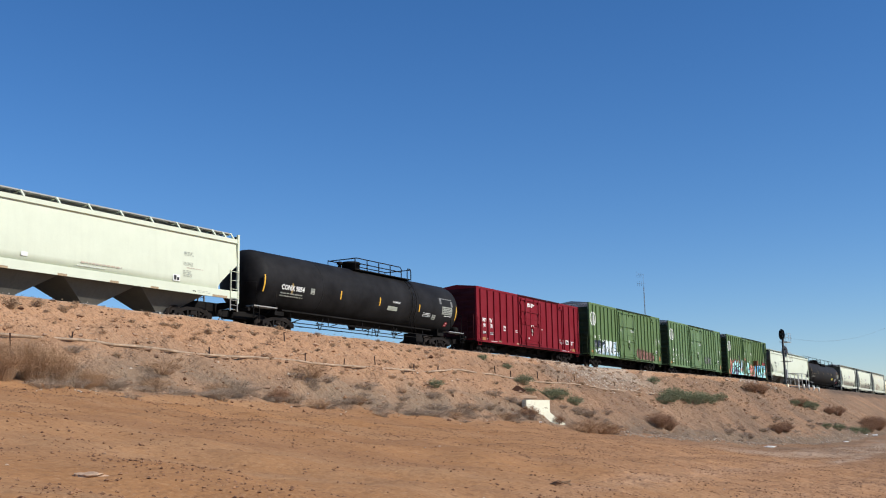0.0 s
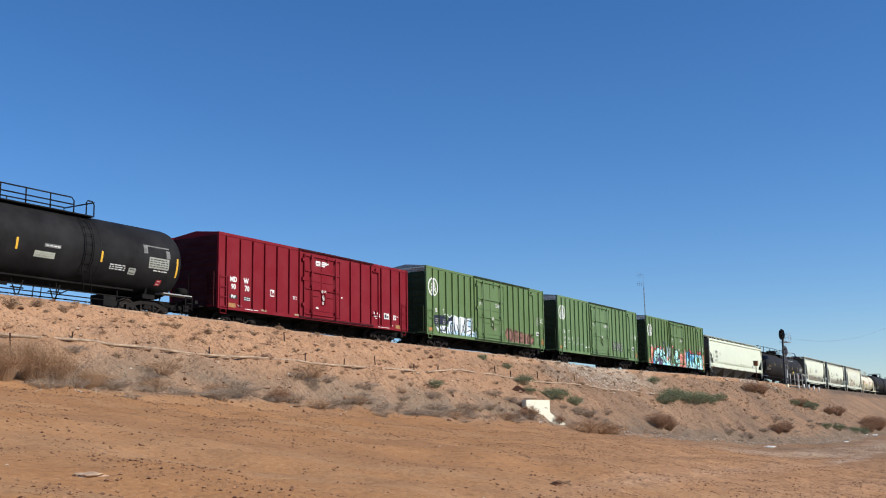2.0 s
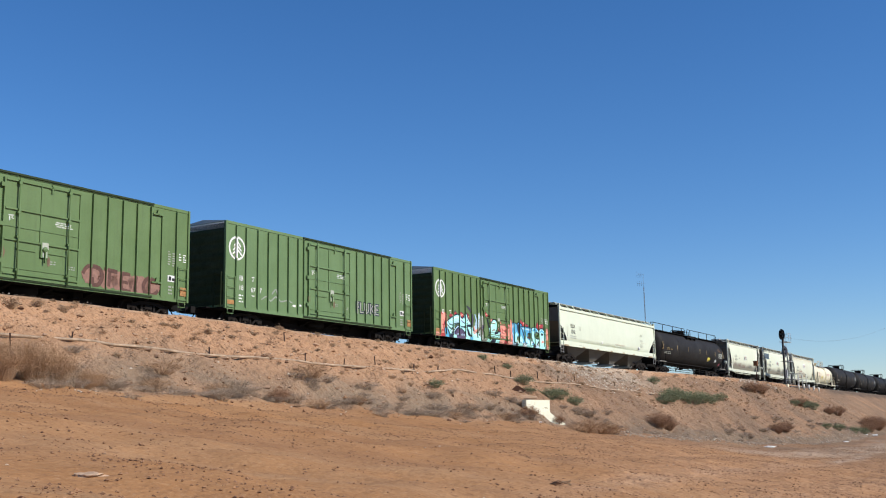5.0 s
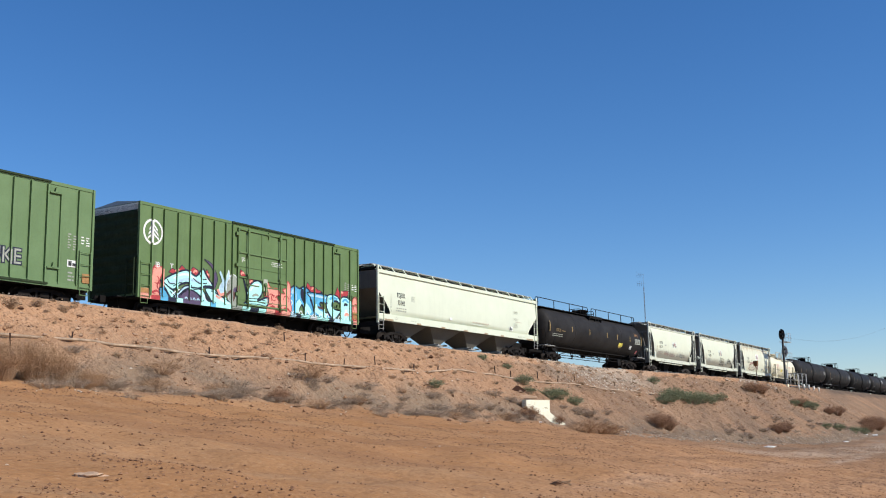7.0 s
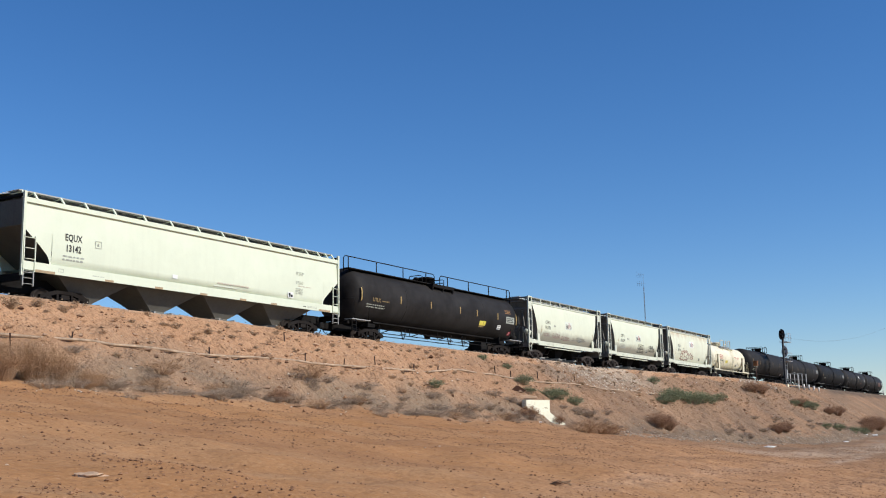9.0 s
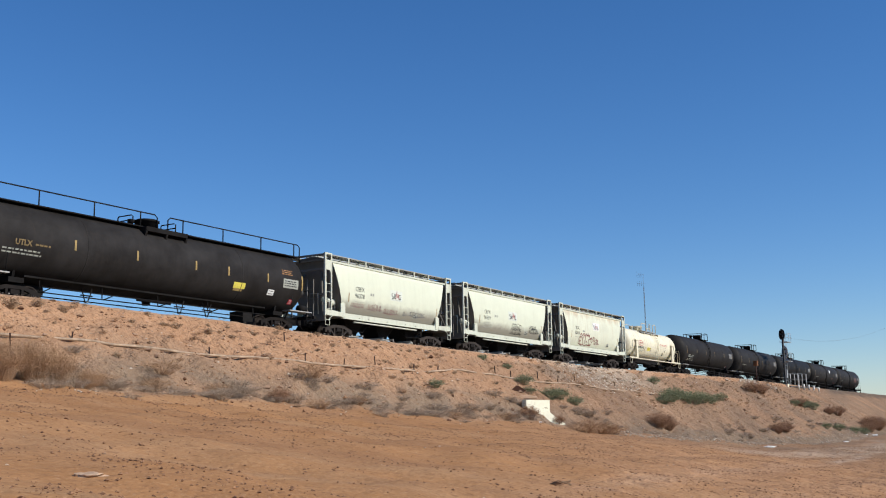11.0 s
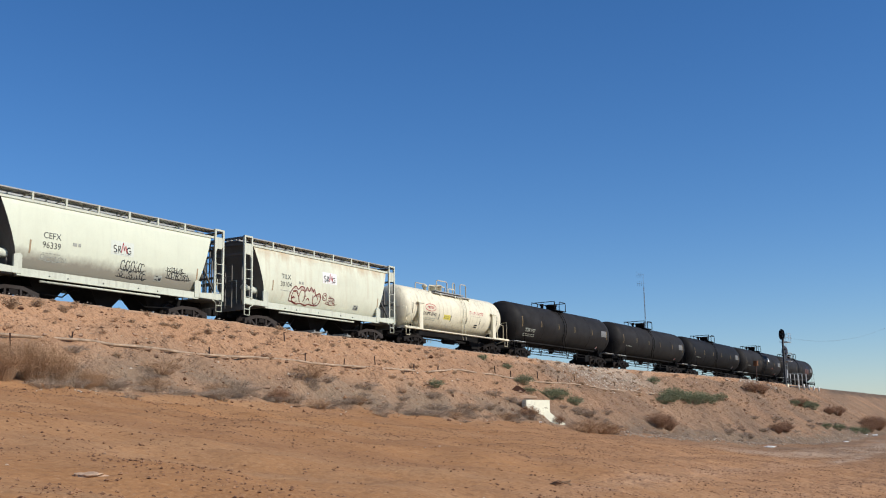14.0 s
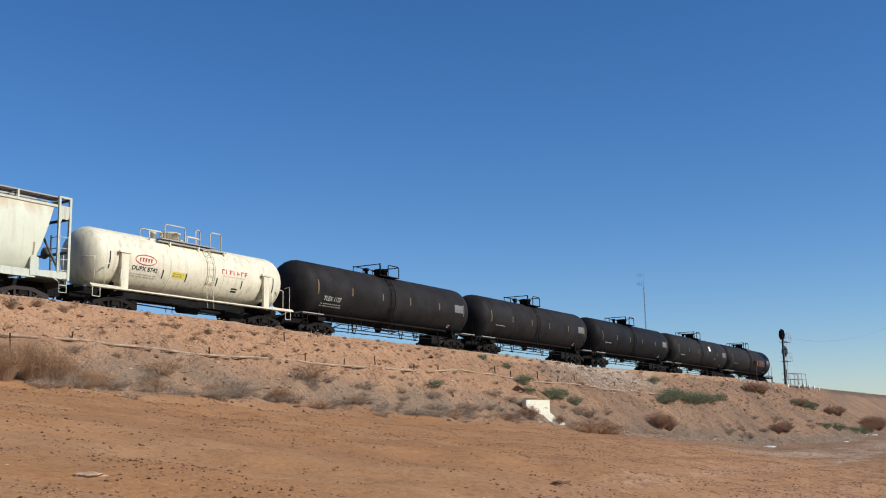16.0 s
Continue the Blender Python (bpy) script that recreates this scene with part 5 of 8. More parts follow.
def pellet_hopper(label, centre, seed, marks):
    L, W = 9.98, 1.52
    car = thing("covered_hopper", label, "railway wagon", "wagons of the freight train")
    rng = random.Random(seed)
    prof = [(0.0, 4.56), (-0.6, 4.52), (-1.15, 4.36), (-1.44, 4.24), (-1.46, 4.08), (-1.49, 3.6), (-1.525, 3.0), (-1.535, 2.5), (-1.52, 2.1), (-1.49, 1.74)]
    full = prof + [(-y, z) for y, z in prof[::-1][:-1]]
    bm = bmesh.new()
    skin(bm, [[(x, y, z) for y, z in full] for x in (-L + 1.35, -3, 3, L - 1.35)])
    # end pieces: roof and upper sides run out to the end, the lower corner is cut away
    for q in (-1, 1):
        up = [(y, z) for y, z in full if z >= 3.0]
        left = [(y, z) for y, z in prof if z >= 3.0]
        for s_ in (-1, 1):
            xs = (q * (L - 1.35), q * L)
            skin(bm, [[(x, s_ * y, z) for y, z in left] for x in xs])
            low = [bm.verts.new(p) for p in ((q * (L - 1.35), s_ * 1.49, 1.74), (q * (L - 1.35), s_ * 1.525, 3.0), (q * (L - 0.08), s_ * 1.525, 3.0), (q * (L - 0.72), s_ * 1.53, 2.48), (q * (L - 1.12), s_ * 1.51, 2.12), (q * (L - 1.26), s_ * 1.49, 1.92), (q * (L - 1.28), s_ * 1.49, 1.74))]
            bm.faces.new(low)
    bmesh.ops.remove_doubles(bm, verts=bm.verts, dist=0.002)
    part("body", bm, CREAM, car, "smooth curved cream-grey steel body")
    for q in (-1, 1):
        bm = bmesh.new()
        v = [bm.verts.new(p) for p in ((q * (L - 0.02), -1.44, 4.24), (q * (L - 0.02), 1.44, 4.24), (q * (L - 0.02), 1.5, 3.2), (q * (L - 2.5), 1.45, 1.55), (q * (L - 2.5), -1.45, 1.55), (q * (L - 0.02), -1.5, 3.2))]
        bm.faces.new((v[0], v[1], v[2], v[5]))
        bm.faces.new((v[5], v[2], v[3], v[4]))
        part("end_slope_sheet", bm, BAY_STEEL, car, "grimy slope sheet darkened for shade", tidy=False)
    part("top_chord", boxes((-L, L, -W - 0.03, -W + 0.1, 4.08, 4.27), (-L, L, W - 0.1, W + 0.03, 4.08, 4.27)), CREAM, car)
    for s_ in (-1, 1):
        part("side_sill", boxes((-L + 0.02, L - 0.02, s_ * W - 0.04, s_ * W + 0.04, 1.38, 1.76)), CREAM, car)
    for q in (-1, 1):
        for s_ in (-1, 1):
            part("corner_post", boxes((q * L - 0.06, q * L + 0.06, s_ * W - 0.05, s_ * W + 0.05, 1.2, 4.5)), CREAM, car)
        ladder(car, q * (L - 0.27), -W - 0.06, 1.35, 2.76, CREAM, 4, 0.52)
        ladder(car, q * (L - 0.27), W + 0.06, 1.35, 2.76, CREAM, 4, 0.52)
        ladder(car, q * (L - 0.27), -W - 0.03, 0.8, 1.4, WALK_STEEL, 3, 0.48)
        end_ladder(car, q * (L + 0.06), 0.9, 1.2, 4.4, BAY_STEEL, 9)
        part("end_sill", boxes((q * L - 0.05, q * L + 0.05, -W, W, 1.0, 1.3)), UNDER_STEEL, car)
        part("end_beam", boxes((q * L - 0.04, q * L + 0.04, -W, W, 4.3, 4.42)), UNDER_STEEL, car)
    bay = bay_mesh(2.02, 1.5, 0.42, BAY_STEEL)
    for x in (-6.15, -2.05, 2.05, 6.15):
        b = part("hopper_bay", bay, BAY_STEEL, car, "tapered discharge bay")
        b.matrix_basis = pose(x, 0, 0)
        part("outlet_gate", GATE, WALK_STEEL, b).matrix_basis = pose(0, 0, 0.36)
    for q in (-1, 1):
        part("stub_sill", boxes((min(q * 6.9, q * L), max(q * 6.9, q * L), -0.28, 0.28, 0.68, 1.3)), UNDER_STEEL, car)
    roof_walk(car, L, 4.3, 1.12, 4.62, [-9.85, -9.3, -8.0, -6.8, -5.3, -3.6, -2.0, -0.3, 1.3, 3.0, 4.7, 6.3, 7.6, 8.6, 9.3, 9.85], CREAM, 0.3)
    running_gear(car, 7.55, L + 0.02)
    part("brake_cylinder", made(lathe, [(8.2, 0.02), (8.22, 0.22), (8.9, 0.22), (8.92, 0.02)], 16, "x", (-1.1, 2.2)), UNDER_STEEL, car)
    y = -1.563
    reflectors(car, MARK_TAN, (-5.72, -2.95, -0.2, 2.45, 4.7), 1.42, y, 0.46, 0.09)
    reflectors(car, MARK_TAN, (-8.95, 8.75), 1.43, y, 0.98, 0.10)
    bars("panel_outline", MARK_PALE, car, [(-8.3, -8.05, 1.5, 1.52), (-8.3, -8.05, 1.62, 1.64), (-8.3, -8.28, 1.5, 1.64), (-8.07, -8.05, 1.5, 1.64)], y)
    small_print(rng, MARK_PALE, car, -6.6, -6.0, 1.5, 1.58, 1, y)
    small_print(rng, MARK_BLACK, car, 7.0, 7.2, 1.46, 1.56, 1, y)
    small_print(rng, MARK_PALE, car, 7.3, 8.1, 1.46, 1.58, 2, y)
    if marks:
        letters(marks[0], 0.28, MARK_BLACK, car, -7.6, 2.94, None, -1.533, width=0.8, bold=0.01)
        letters(marks[1], 0.28, MARK_BLACK, car, -7.6, 2.5, None, -1.545, width=0.8, bold=0.01)
        small_print(rng, MARK_GREY, car, -8.1, -7.05, 1.98, 2.25, 2, -1.535)
    bars("panel_outline", MARK_GREY, car, [(-6.5, -6.18, 2.7, 2.72), (-6.5, -6.18, 2.98, 3.0), (-6.5, -6.48, 2.7, 3.0), (-6.2, -6.18, 2.7, 3.0), (-6.38, -6.3, 2.78, 2.9)], -1.544)
    bars("white_panel", MARK_WHITE, car, [(-2.15, -1.85, 1.95, 2.12)], -1.55)
    small_print(rng, MARK_FADED, car, 0.7, 2.85, 1.98, 2.12, 1, -1.552)
    small_print(rng, MARK_PANEL, car, 0.5, 2.0, 1.86, 1.96, 1, -1.552)
    small_print(rng, MARK_PALE, car, 6.45, 7.05, 3.06, 3.26, 3, -1.535)
    small_print(rng, MARK_PALE, car, 6.4, 7.0, 2.6, 2.78, 3, -1.547)
    small_print(rng, MARK_FADED, car, 6.6, 7.65, 2.48, 2.56, 1, -1.549)
    small_print(rng, MARK_PALE, car, 6.4, 6.95, 2.1, 2.42, 4, -1.55)
    framed_sign(car, 6.0, 2.0, 0.42, 0.3, -1.545)
    TRAIN.append((car, centre))
    return car


def round_hopper(label, centre, seed, marks, body_paint):
    L, W = 6.22, 1.5
    car = thing("covered_hopper", label, "railway wagon", "wagons of the freight train")
    rng = random.Random(seed)
    trim = TRIM_GREY
    prof = [(0.0, 4.52), (-0.6, 4.48), (-1.1, 4.32), (-1.42, 4.16), (-1.47, 3.9), (-1.53, 3.3), (-1.54, 2.75), (-1.5, 2.25), (-1.4, 1.85), (-1.22, 1.5), (-1.08, 1.32)]
    full = prof + [(-y, z) for y, z in prof[::-1][:-1]]

    def side(z):
        return float(np.interp(z, [q_[1] for q_ in prof[::-1]], [-q_[0] for q_ in prof[::-1]]))

    def edge(z):
        return 4.85 + (5.68 - 4.85) * max(0.0, (z - 1.9) / 2.26) if z > 1.9 else 4.85
    bm = bmesh.new()
    k = 6
    skin(bm, [[(edge(z) * (2 * i / k - 1), y, z) for y, z in full] for i in range(k + 1)])
    part("body", bm, body_paint, car, "rounded pale grey steel body with road grime")
    for q in (-1, 1):
        bm = bmesh.new()
        bm.faces.new([bm.verts.new((q * (edge(z) - 0.02), y * 0.985, z)) for y, z in full])
        part("end_slope_sheet", bm, BAY_STEEL, car, "grimy end sheet darkened for shade", tidy=False)
    for s_ in (-1, 1):
        part("side_sill", boxes((-4.85, 4.85, s_ * 1.42 - 0.06, s_ * 1.42 + 0.06, 1.22, 1.48)), trim, car)
        part("sill_flange", boxes((-4.85, 4.85, s_ * 1.46 - 0.06, s_ * 1.46 + 0.06, 1.17, 1.215)), trim, car)
        part("roof_rail", boxes((-5.86, 5.86, s_ * 1.42 - 0.05, s_ * 1.42 + 0.07, 4.12, 4.22)), trim, car)
    for q in (-1, 1):
        for s_ in (-1, 1):
            ys = s_ * W
            part("corner_post", boxes((q * 6.4 - 0.05, q * 6.4 + 0.05, ys - 0.05, ys + 0.05, 1.2, 4.56)), trim, car)
            part("side_post", boxes((q * 5.88 - 0.045, q * 5.88 + 0.045, ys - 0.04, ys + 0.04, 1.5, 4.56)), trim, car)
            part("top_rail", boxes((min(q * 5.84, q * 6.44), max(q * 5.84, q * 6.44), ys - 0.045, ys + 0.045, 4.5, 4.58)), trim, car)
            bm = bmesh.new()
            prism(bm, [(q * 5.90, 4.2), (q * 6.36, 4.2), (q * 6.36, 3.78), (q * 6.28, 3.66), (q * 6.0, 3.66), (q * 5.90, 3.4)], "y", ys - 0.03, ys + 0.03)
            part("gusset_plate", bm, trim, car, "pale corner gusset plate")
            bm = bmesh.new()
            prism(bm, [(q * 6.42, 1.56), (q * 5.8, 1.54), (q * 4.9, 1.48), (q * 4.9, 1.26), (q * 6.1, 1.24), (q * 6.42, 1.3)], "y", s_ * 1.47 - 0.05, s_ * 1.47 + 0.05)
            part("end_sill_plate", bm, trim, car)
            bm = bmesh.new()
            prism(bm, [(q * 5.0, 1.25), (q * 4.62, 1.25), (q * 4.62, 1.95), (q * 4.72, 2.05), (q * 5.0, 1.98)], "y", s_ * 1.47 - 0.04, s_ * 1.47 + 0.04)
            part("jack_stand", bm, trim, car)
        ladder(car, q * 6.13, -W - 0.03, 1.5, 3.0, trim, 4, 0.44)
        part("stirrup_step", tubes(0.026, [(q * 6.36, -W, 1.3), (q * 6.36, -W, 0.72), (q * 6.0, -W, 0.72), (q * 5.98, -W, 1.12), (q * 5.75, -W, 1.24)], [(q * 6.36, -W, 1.0), (q * 5.98, -W, 1.0)]), trim, car)
        end_ladder(car, q * 6.46, 0.9, 1.1, 4.5, BAY_STEEL, 10)
        end_ladder(car, q * 6.46, -0.55, 1.1, 3.2, BAY_STEEL, 5)
        for x, z in ((6.4, 4.48), (5.88, 4.3), (6.4, 3.7), (6.4, 2.35)):
            part("end_beam", boxes((q * x - 0.045, q * x + 0.045, -W + 0.05, W - 0.05, z - 0.05, z + 0.05)), BAY_STEEL, car)
        part("end_sill", boxes((q * 6.35 - 0.06, q * 6.35 + 0.06, -W + 0.05, W - 0.05, 0.95, 1.2)), BAY_STEEL, car)
        part("end_deck", boxes((min(q * 5.0, q * 6.4), max(q * 5.0, q * 6.4), -W + 0.06, W - 0.06, 1.2, 1.25)), BAY_STEEL, car)
        for s_ in (-1, 1):
            part("end_brace", tubes(0.05, [(q * 6.35, s_ * 1.3, 1.2), (q * 5.4, s_ * 0.5, 3.9)]), BAY_STEEL, car)
            part("handhold", tubes(0.02, [(q * 6.47, s_ * 1.1, 1.3), (q * 6.5, s_ * 1.1, 2.4), (q * 6.47, s_ * 0.6, 2.4)]), trim, car)
        bm = bmesh.new()
        lathe(bm, [(q * 6.48, 0.02), (q * 6.5, 0.25), (q * 6.54, 0.25), (q * 6.56, 0.02)], 18, "x", (0.1, 2.5))
        part("brake_wheel", bm, BAY_STEEL, car)
    bay = bay_mesh(1.05, 1.3, 0.4, UNDER_STEEL, 0.8)
    for x in (-2.75, 0.28, 3.2):
        b = part("hopper_bay", bay, UNDER_STEEL, car, "tapered discharge bay")
        b.matrix_basis = pose(x, 0, 0)
        part("outlet_gate", GATE, WALK_STEEL, b).matrix_basis = pose(0, 0, 0.34)
    for q in (-1, 1):
        part("stub_sill", boxes((min(q * 3.7, q * L), max(q * 3.7, q * L), -0.28, 0.28, 0.68, 1.25)), UNDER_STEEL, car)
    part("floor_plate", boxes((-3.9, 3.9, -1.2, 1.2, 1.25, 1.5)), UNDER_STEEL, car)
    bm = bmesh.new()
    lathe(bm, [(-5.62, 0.03), (-5.58, 0.13), (-5.5, 0.19), (-4.95, 0.19), (-4.87, 0.13), (-4.83, 0.03)], 18, "x", (-0.95, 2.05))
    part("air_reservoir", bm, trim, car, "round brake air reservoir")
    bm = bmesh.new()
    lathe(bm, [(-6.12, 0.03), (-6.09, 0.13), (-6.0, 0.18), (-5.86, 0.18), (-5.78, 0.12), (-5.75, 0.03)], 18, "x", (-1.1, 2.1))
    part("brake_cylinder", bm, trim, car, "round brake cylinder")
    part("reservoir_bracket", boxes((-5.7, -5.62, -1.2, -0.8, 1.25, 2.0), (-5.05, -4.97, -1.1, -0.8, 1.25, 1.9)), BAY_STEEL, car)
    part("pipe_rack", tubes(0.045, [(-3.7, -1.4, 1.06), (2.6, -1.4, 1.06)]), trim, car, "long pale pipe under the sill")
    for x in (-3.4, -2.5, -0.7, 1.2, 2.3):
        part("pipe_hanger", tubes(0.025, [(x, -1.4, 1.0), (x, -1.43, 1.25), (x + 0.1, -1.5, 1.3)]), UNDER_STEEL, car)
    for q in (-1, 1):
        part("air_pipe", tubes(0.03, [(q * 3.7, -0.9, 0.7), (q * 2.2, -0.9, 0.62), (q * 1.7, -0.8, 0.95), (q * 1.3, -0.8, 1.0)]), UNDER_STEEL, car)
    roof_walk(car, L, 4.26, 1.42, 4.56, [-4.22, -2.6, -0.95, 0.71, 2.35, 3.98], trim)
    running_gear(car, 4.65, L, DUSTY_FRAME)
    y = -1.552
    letters(marks[0], 0.26, MARK_BLACK, car, -3.3, 2.88, side)
    letters(marks[1], 0.26, MARK_BLACK, car, -3.3, 2.5, side)
    small_print(rng, MARK_GREY, car, -3.7, -2.85, 2.16, 2.22, 1, y, side)
    small_print(rng, MARK_GREY, car, -2.3, -1.85, 2.55, 2.85, 1, y, side)
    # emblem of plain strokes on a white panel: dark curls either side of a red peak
    zc = 3.2 if seed == 33 else 2.88
    x0 = -0.33
    bars("emblem_panel", MARK_PANEL if seed != 33 else MARK_WHITE, car, [(x0, x0 + 1.24, zc - 0.3, zc + 0.3)], y, lambda z_: side(z_) - 0.004)
    dark = [(arc(x0 + 0.22, zc + 0.02, 0.075, 40, 270, 9), 0.024), (arc(x0 + 0.22, zc - 0.12, 0.075, 90, -140, 9), 0.024),
            ([(x0 + 0.4, zc - 0.19), (x0 + 0.4, zc + 0.09), (x0 + 0.5, zc + 0.07), (x0 + 0.5, zc - 0.03), (x0 + 0.42, zc - 0.06), (x0 + 0.54, zc - 0.19)], 0.022),
            (arc(x0 + 0.98, zc - 0.06, 0.12, 50, 330, 12, 1.1), 0.026), ([(x0 + 0.98, zc - 0.07), (x0 + 1.09, zc - 0.07)], 0.022)]
    spray("emblem", car, MARK_BLACK, dark, y, "", lambda z_: side(z_) + 0.006)
    spray("emblem", car, MARK_RED, [([(x0 + 0.54, zc - 0.18), (x0 + 0.66, zc + 0.26), (x0 + 0.71, zc - 0.1), (x0 + 0.78, zc + 0.14), (x0 + 0.86, zc - 0.18)], 0.024)], y, "", lambda z_: side(z_) + 0.016)
    small_print(rng, MARK_PALE if seed != 33 else MARK_FADED, car, x0 + 0.15, x0 + 1.1, zc - 0.27, zc - 0.22, 1, y, side)
    # worn tags near the sill: rows of slanting strokes and loops
    spots = {31: ((-4.0, -2.9, 2.02, 0.2, SPRAY_FAINT), (-2.4, -1.1, 2.02, 0.3, SPRAY_FAINT), (-0.8, 0.5, 1.92, 0.26, SPRAY_FAINT), (1.1, 1.4, 1.95, 0.2, MARK_DUSK), (1.8, 3.4, 1.98, 0.24, MARK_DUSK)),
             32: ((-3.75, -2.6, 2.0, 0.2, MARK_GREY), (0.3, 1.55, 2.22, 0.42, MARK_BLACK), (0.2, 1.7, 1.85, 0.3, MARK_BLACK), (2.9, 3.9, 2.32, 0.2, MARK_BLACK), (2.95, 4.3, 2.06, 0.28, MARK_BLACK)),
             33: ((0.1, 0.9, 1.95, 0.26, SPRAY_MAROON), (0.3, 0.6, 2.2, 0.12, SPRAY_MAROON))}[seed]
    for xa, xb, zm, h, ink in spots:
        scr = []
        k = max(2, int((xb - xa) / 0.13))
        for i in range(k):
            x = xa + (xb - xa) * (i + 0.5) / k
            t = rng.uniform(-0.05, 0.05)
            kind = rng.randrange(4)
            if kind == 0:
                scr.append((arc(x, zm + t, 0.1, 30, rng.uniform(260, 400), 10, h / 0.22), 0.02))
            elif kind == 1:
                scr.append(([(x - 0.09, zm - h / 2), (x - 0.02, zm + h / 2), (x + 0.06, zm - h / 2 + t), (x + 0.12, zm + h / 2)], 0.021))
            elif kind == 2:
                scr.append(([(x - 0.08, zm + h / 2), (x - 0.06, zm - h / 2), (x + 0.1, zm - h * 0.4), (x - 0.02, zm + t)], 0.021))
            else:
                scr.append(([(x + 0.09, zm + h / 2), (x - 0.07, zm + h * 0.2), (x + 0.08, zm - h * 0.1), (x - 0.08, zm - h / 2)], 0.021))
        scr.append(([(xa - 0.1, zm - h * 0.4), (xa + (xb - xa) * 0.5, zm - h * 0.6), (xb + 0.12, zm - h * 0.3)], 0.014))
        spray("graffiti", car, ink, scr, -1.535, "worn spray tag", side)
    if body_paint is RUSTED_WHITE:
        # bubble letters: a lumpy dark red outline over a paler fill
        rim = [(-2.9, 1.75), (-2.92, 2.1), (-2.72, 2.38), (-2.5, 2.5), (-2.3, 2.36), (-2.1, 2.52), (-1.85, 2.5), (-1.72, 2.3), (-1.6, 2.54), (-1.42, 2.34), (-1.28, 2.56), (-1.1, 2.36), (-1.0, 2.5), (-0.85, 2.2), (-0.55, 2.3), (-0.42, 2.05), (-0.55, 1.72), (-0.9, 1.66), (-1.3, 1.7), (-1.5, 1.6), (-1.9, 1.68), (-2.3, 1.62), (-2.6, 1.72)]
        rim = smooth(rim)
        bm = bmesh.new()
        bm.faces.new([bm.verts.new(on_side(px, pz, y, lambda z_: side(z_) - 0.003)) for px, pz in rim])
        bubble = part("graffiti", bm, MARK_FADED, car, "dark red bubble graffiti", tidy=False)
        inner = [(rim + rim[:2], 0.034), (arc(-2.5, 1.98, 0.26, 30, 320, 14, 1.2), 0.026), (arc(-1.95, 2.05, 0.24, -60, 250, 14, 1.3), 0.026), (arc(-0.85, 1.95, 0.2, 0, 330, 14, 1.1), 0.026), (arc(-2.6, 1.85, 0.1, 200, 20, 8), 0.04), (arc(-1.45, 1.85, 0.12, 180, 0, 8), 0.03), (arc(-0.1, 2.18, 0.19, 0, 360, 16), 0.022), (arc(-0.1, 2.18, 0.09, 0, 300, 10), 0.022),
                 ([(-2.75, 2.25), (-2.4, 2.2), (-2.2, 2.0)], 0.022), ([(-1.75, 2.25), (-1.65, 1.75)], 0.026), ([(-1.3, 2.4), (-1.2, 1.8)], 0.024), ([(-1.05, 2.35), (-1.1, 2.0)], 0.024), ([(-1.82, 2.0), (-1.6, 2.08)], 0.02), ([(-1.75, 2.12), (-1.68, 1.95)], 0.02)]
        spray("graffiti_outline", bubble, SPRAY_MAROON, inner, y, "", side)
    bars("reflector", MARK_TAN, car, [(-4.34, -4.26, 2.1, 2.62), (4.7, 4.78, 2.05, 2.55)], y, side)
    framed_sign(car, 2.45 if seed != 33 else 2.75, 1.86, 0.45, 0.26, y, side, MARK_GREY)
    TRAIN.append((car, centre))
    return car


# ---------- tank cars ----------
def tank_shell(L, r, zc):
    bm = bmesh.new()
    d = r * 0.52
    head = [(L - d + d * math.sin(a), r * math.cos(a) ** 0.85 if a < 1.57 else 0.02) for a in [radians(v) for v in (0, 12, 25, 38, 50, 61, 71, 79, 85)]]
    prof = [(-x, q) for x, q in head[::-1]] + [(x, q) for x, q in ((-L / 3, r), (0, r), (L / 3, r))] + head
    lathe(bm, prof, 56, "x", (0, zc))
    return bm


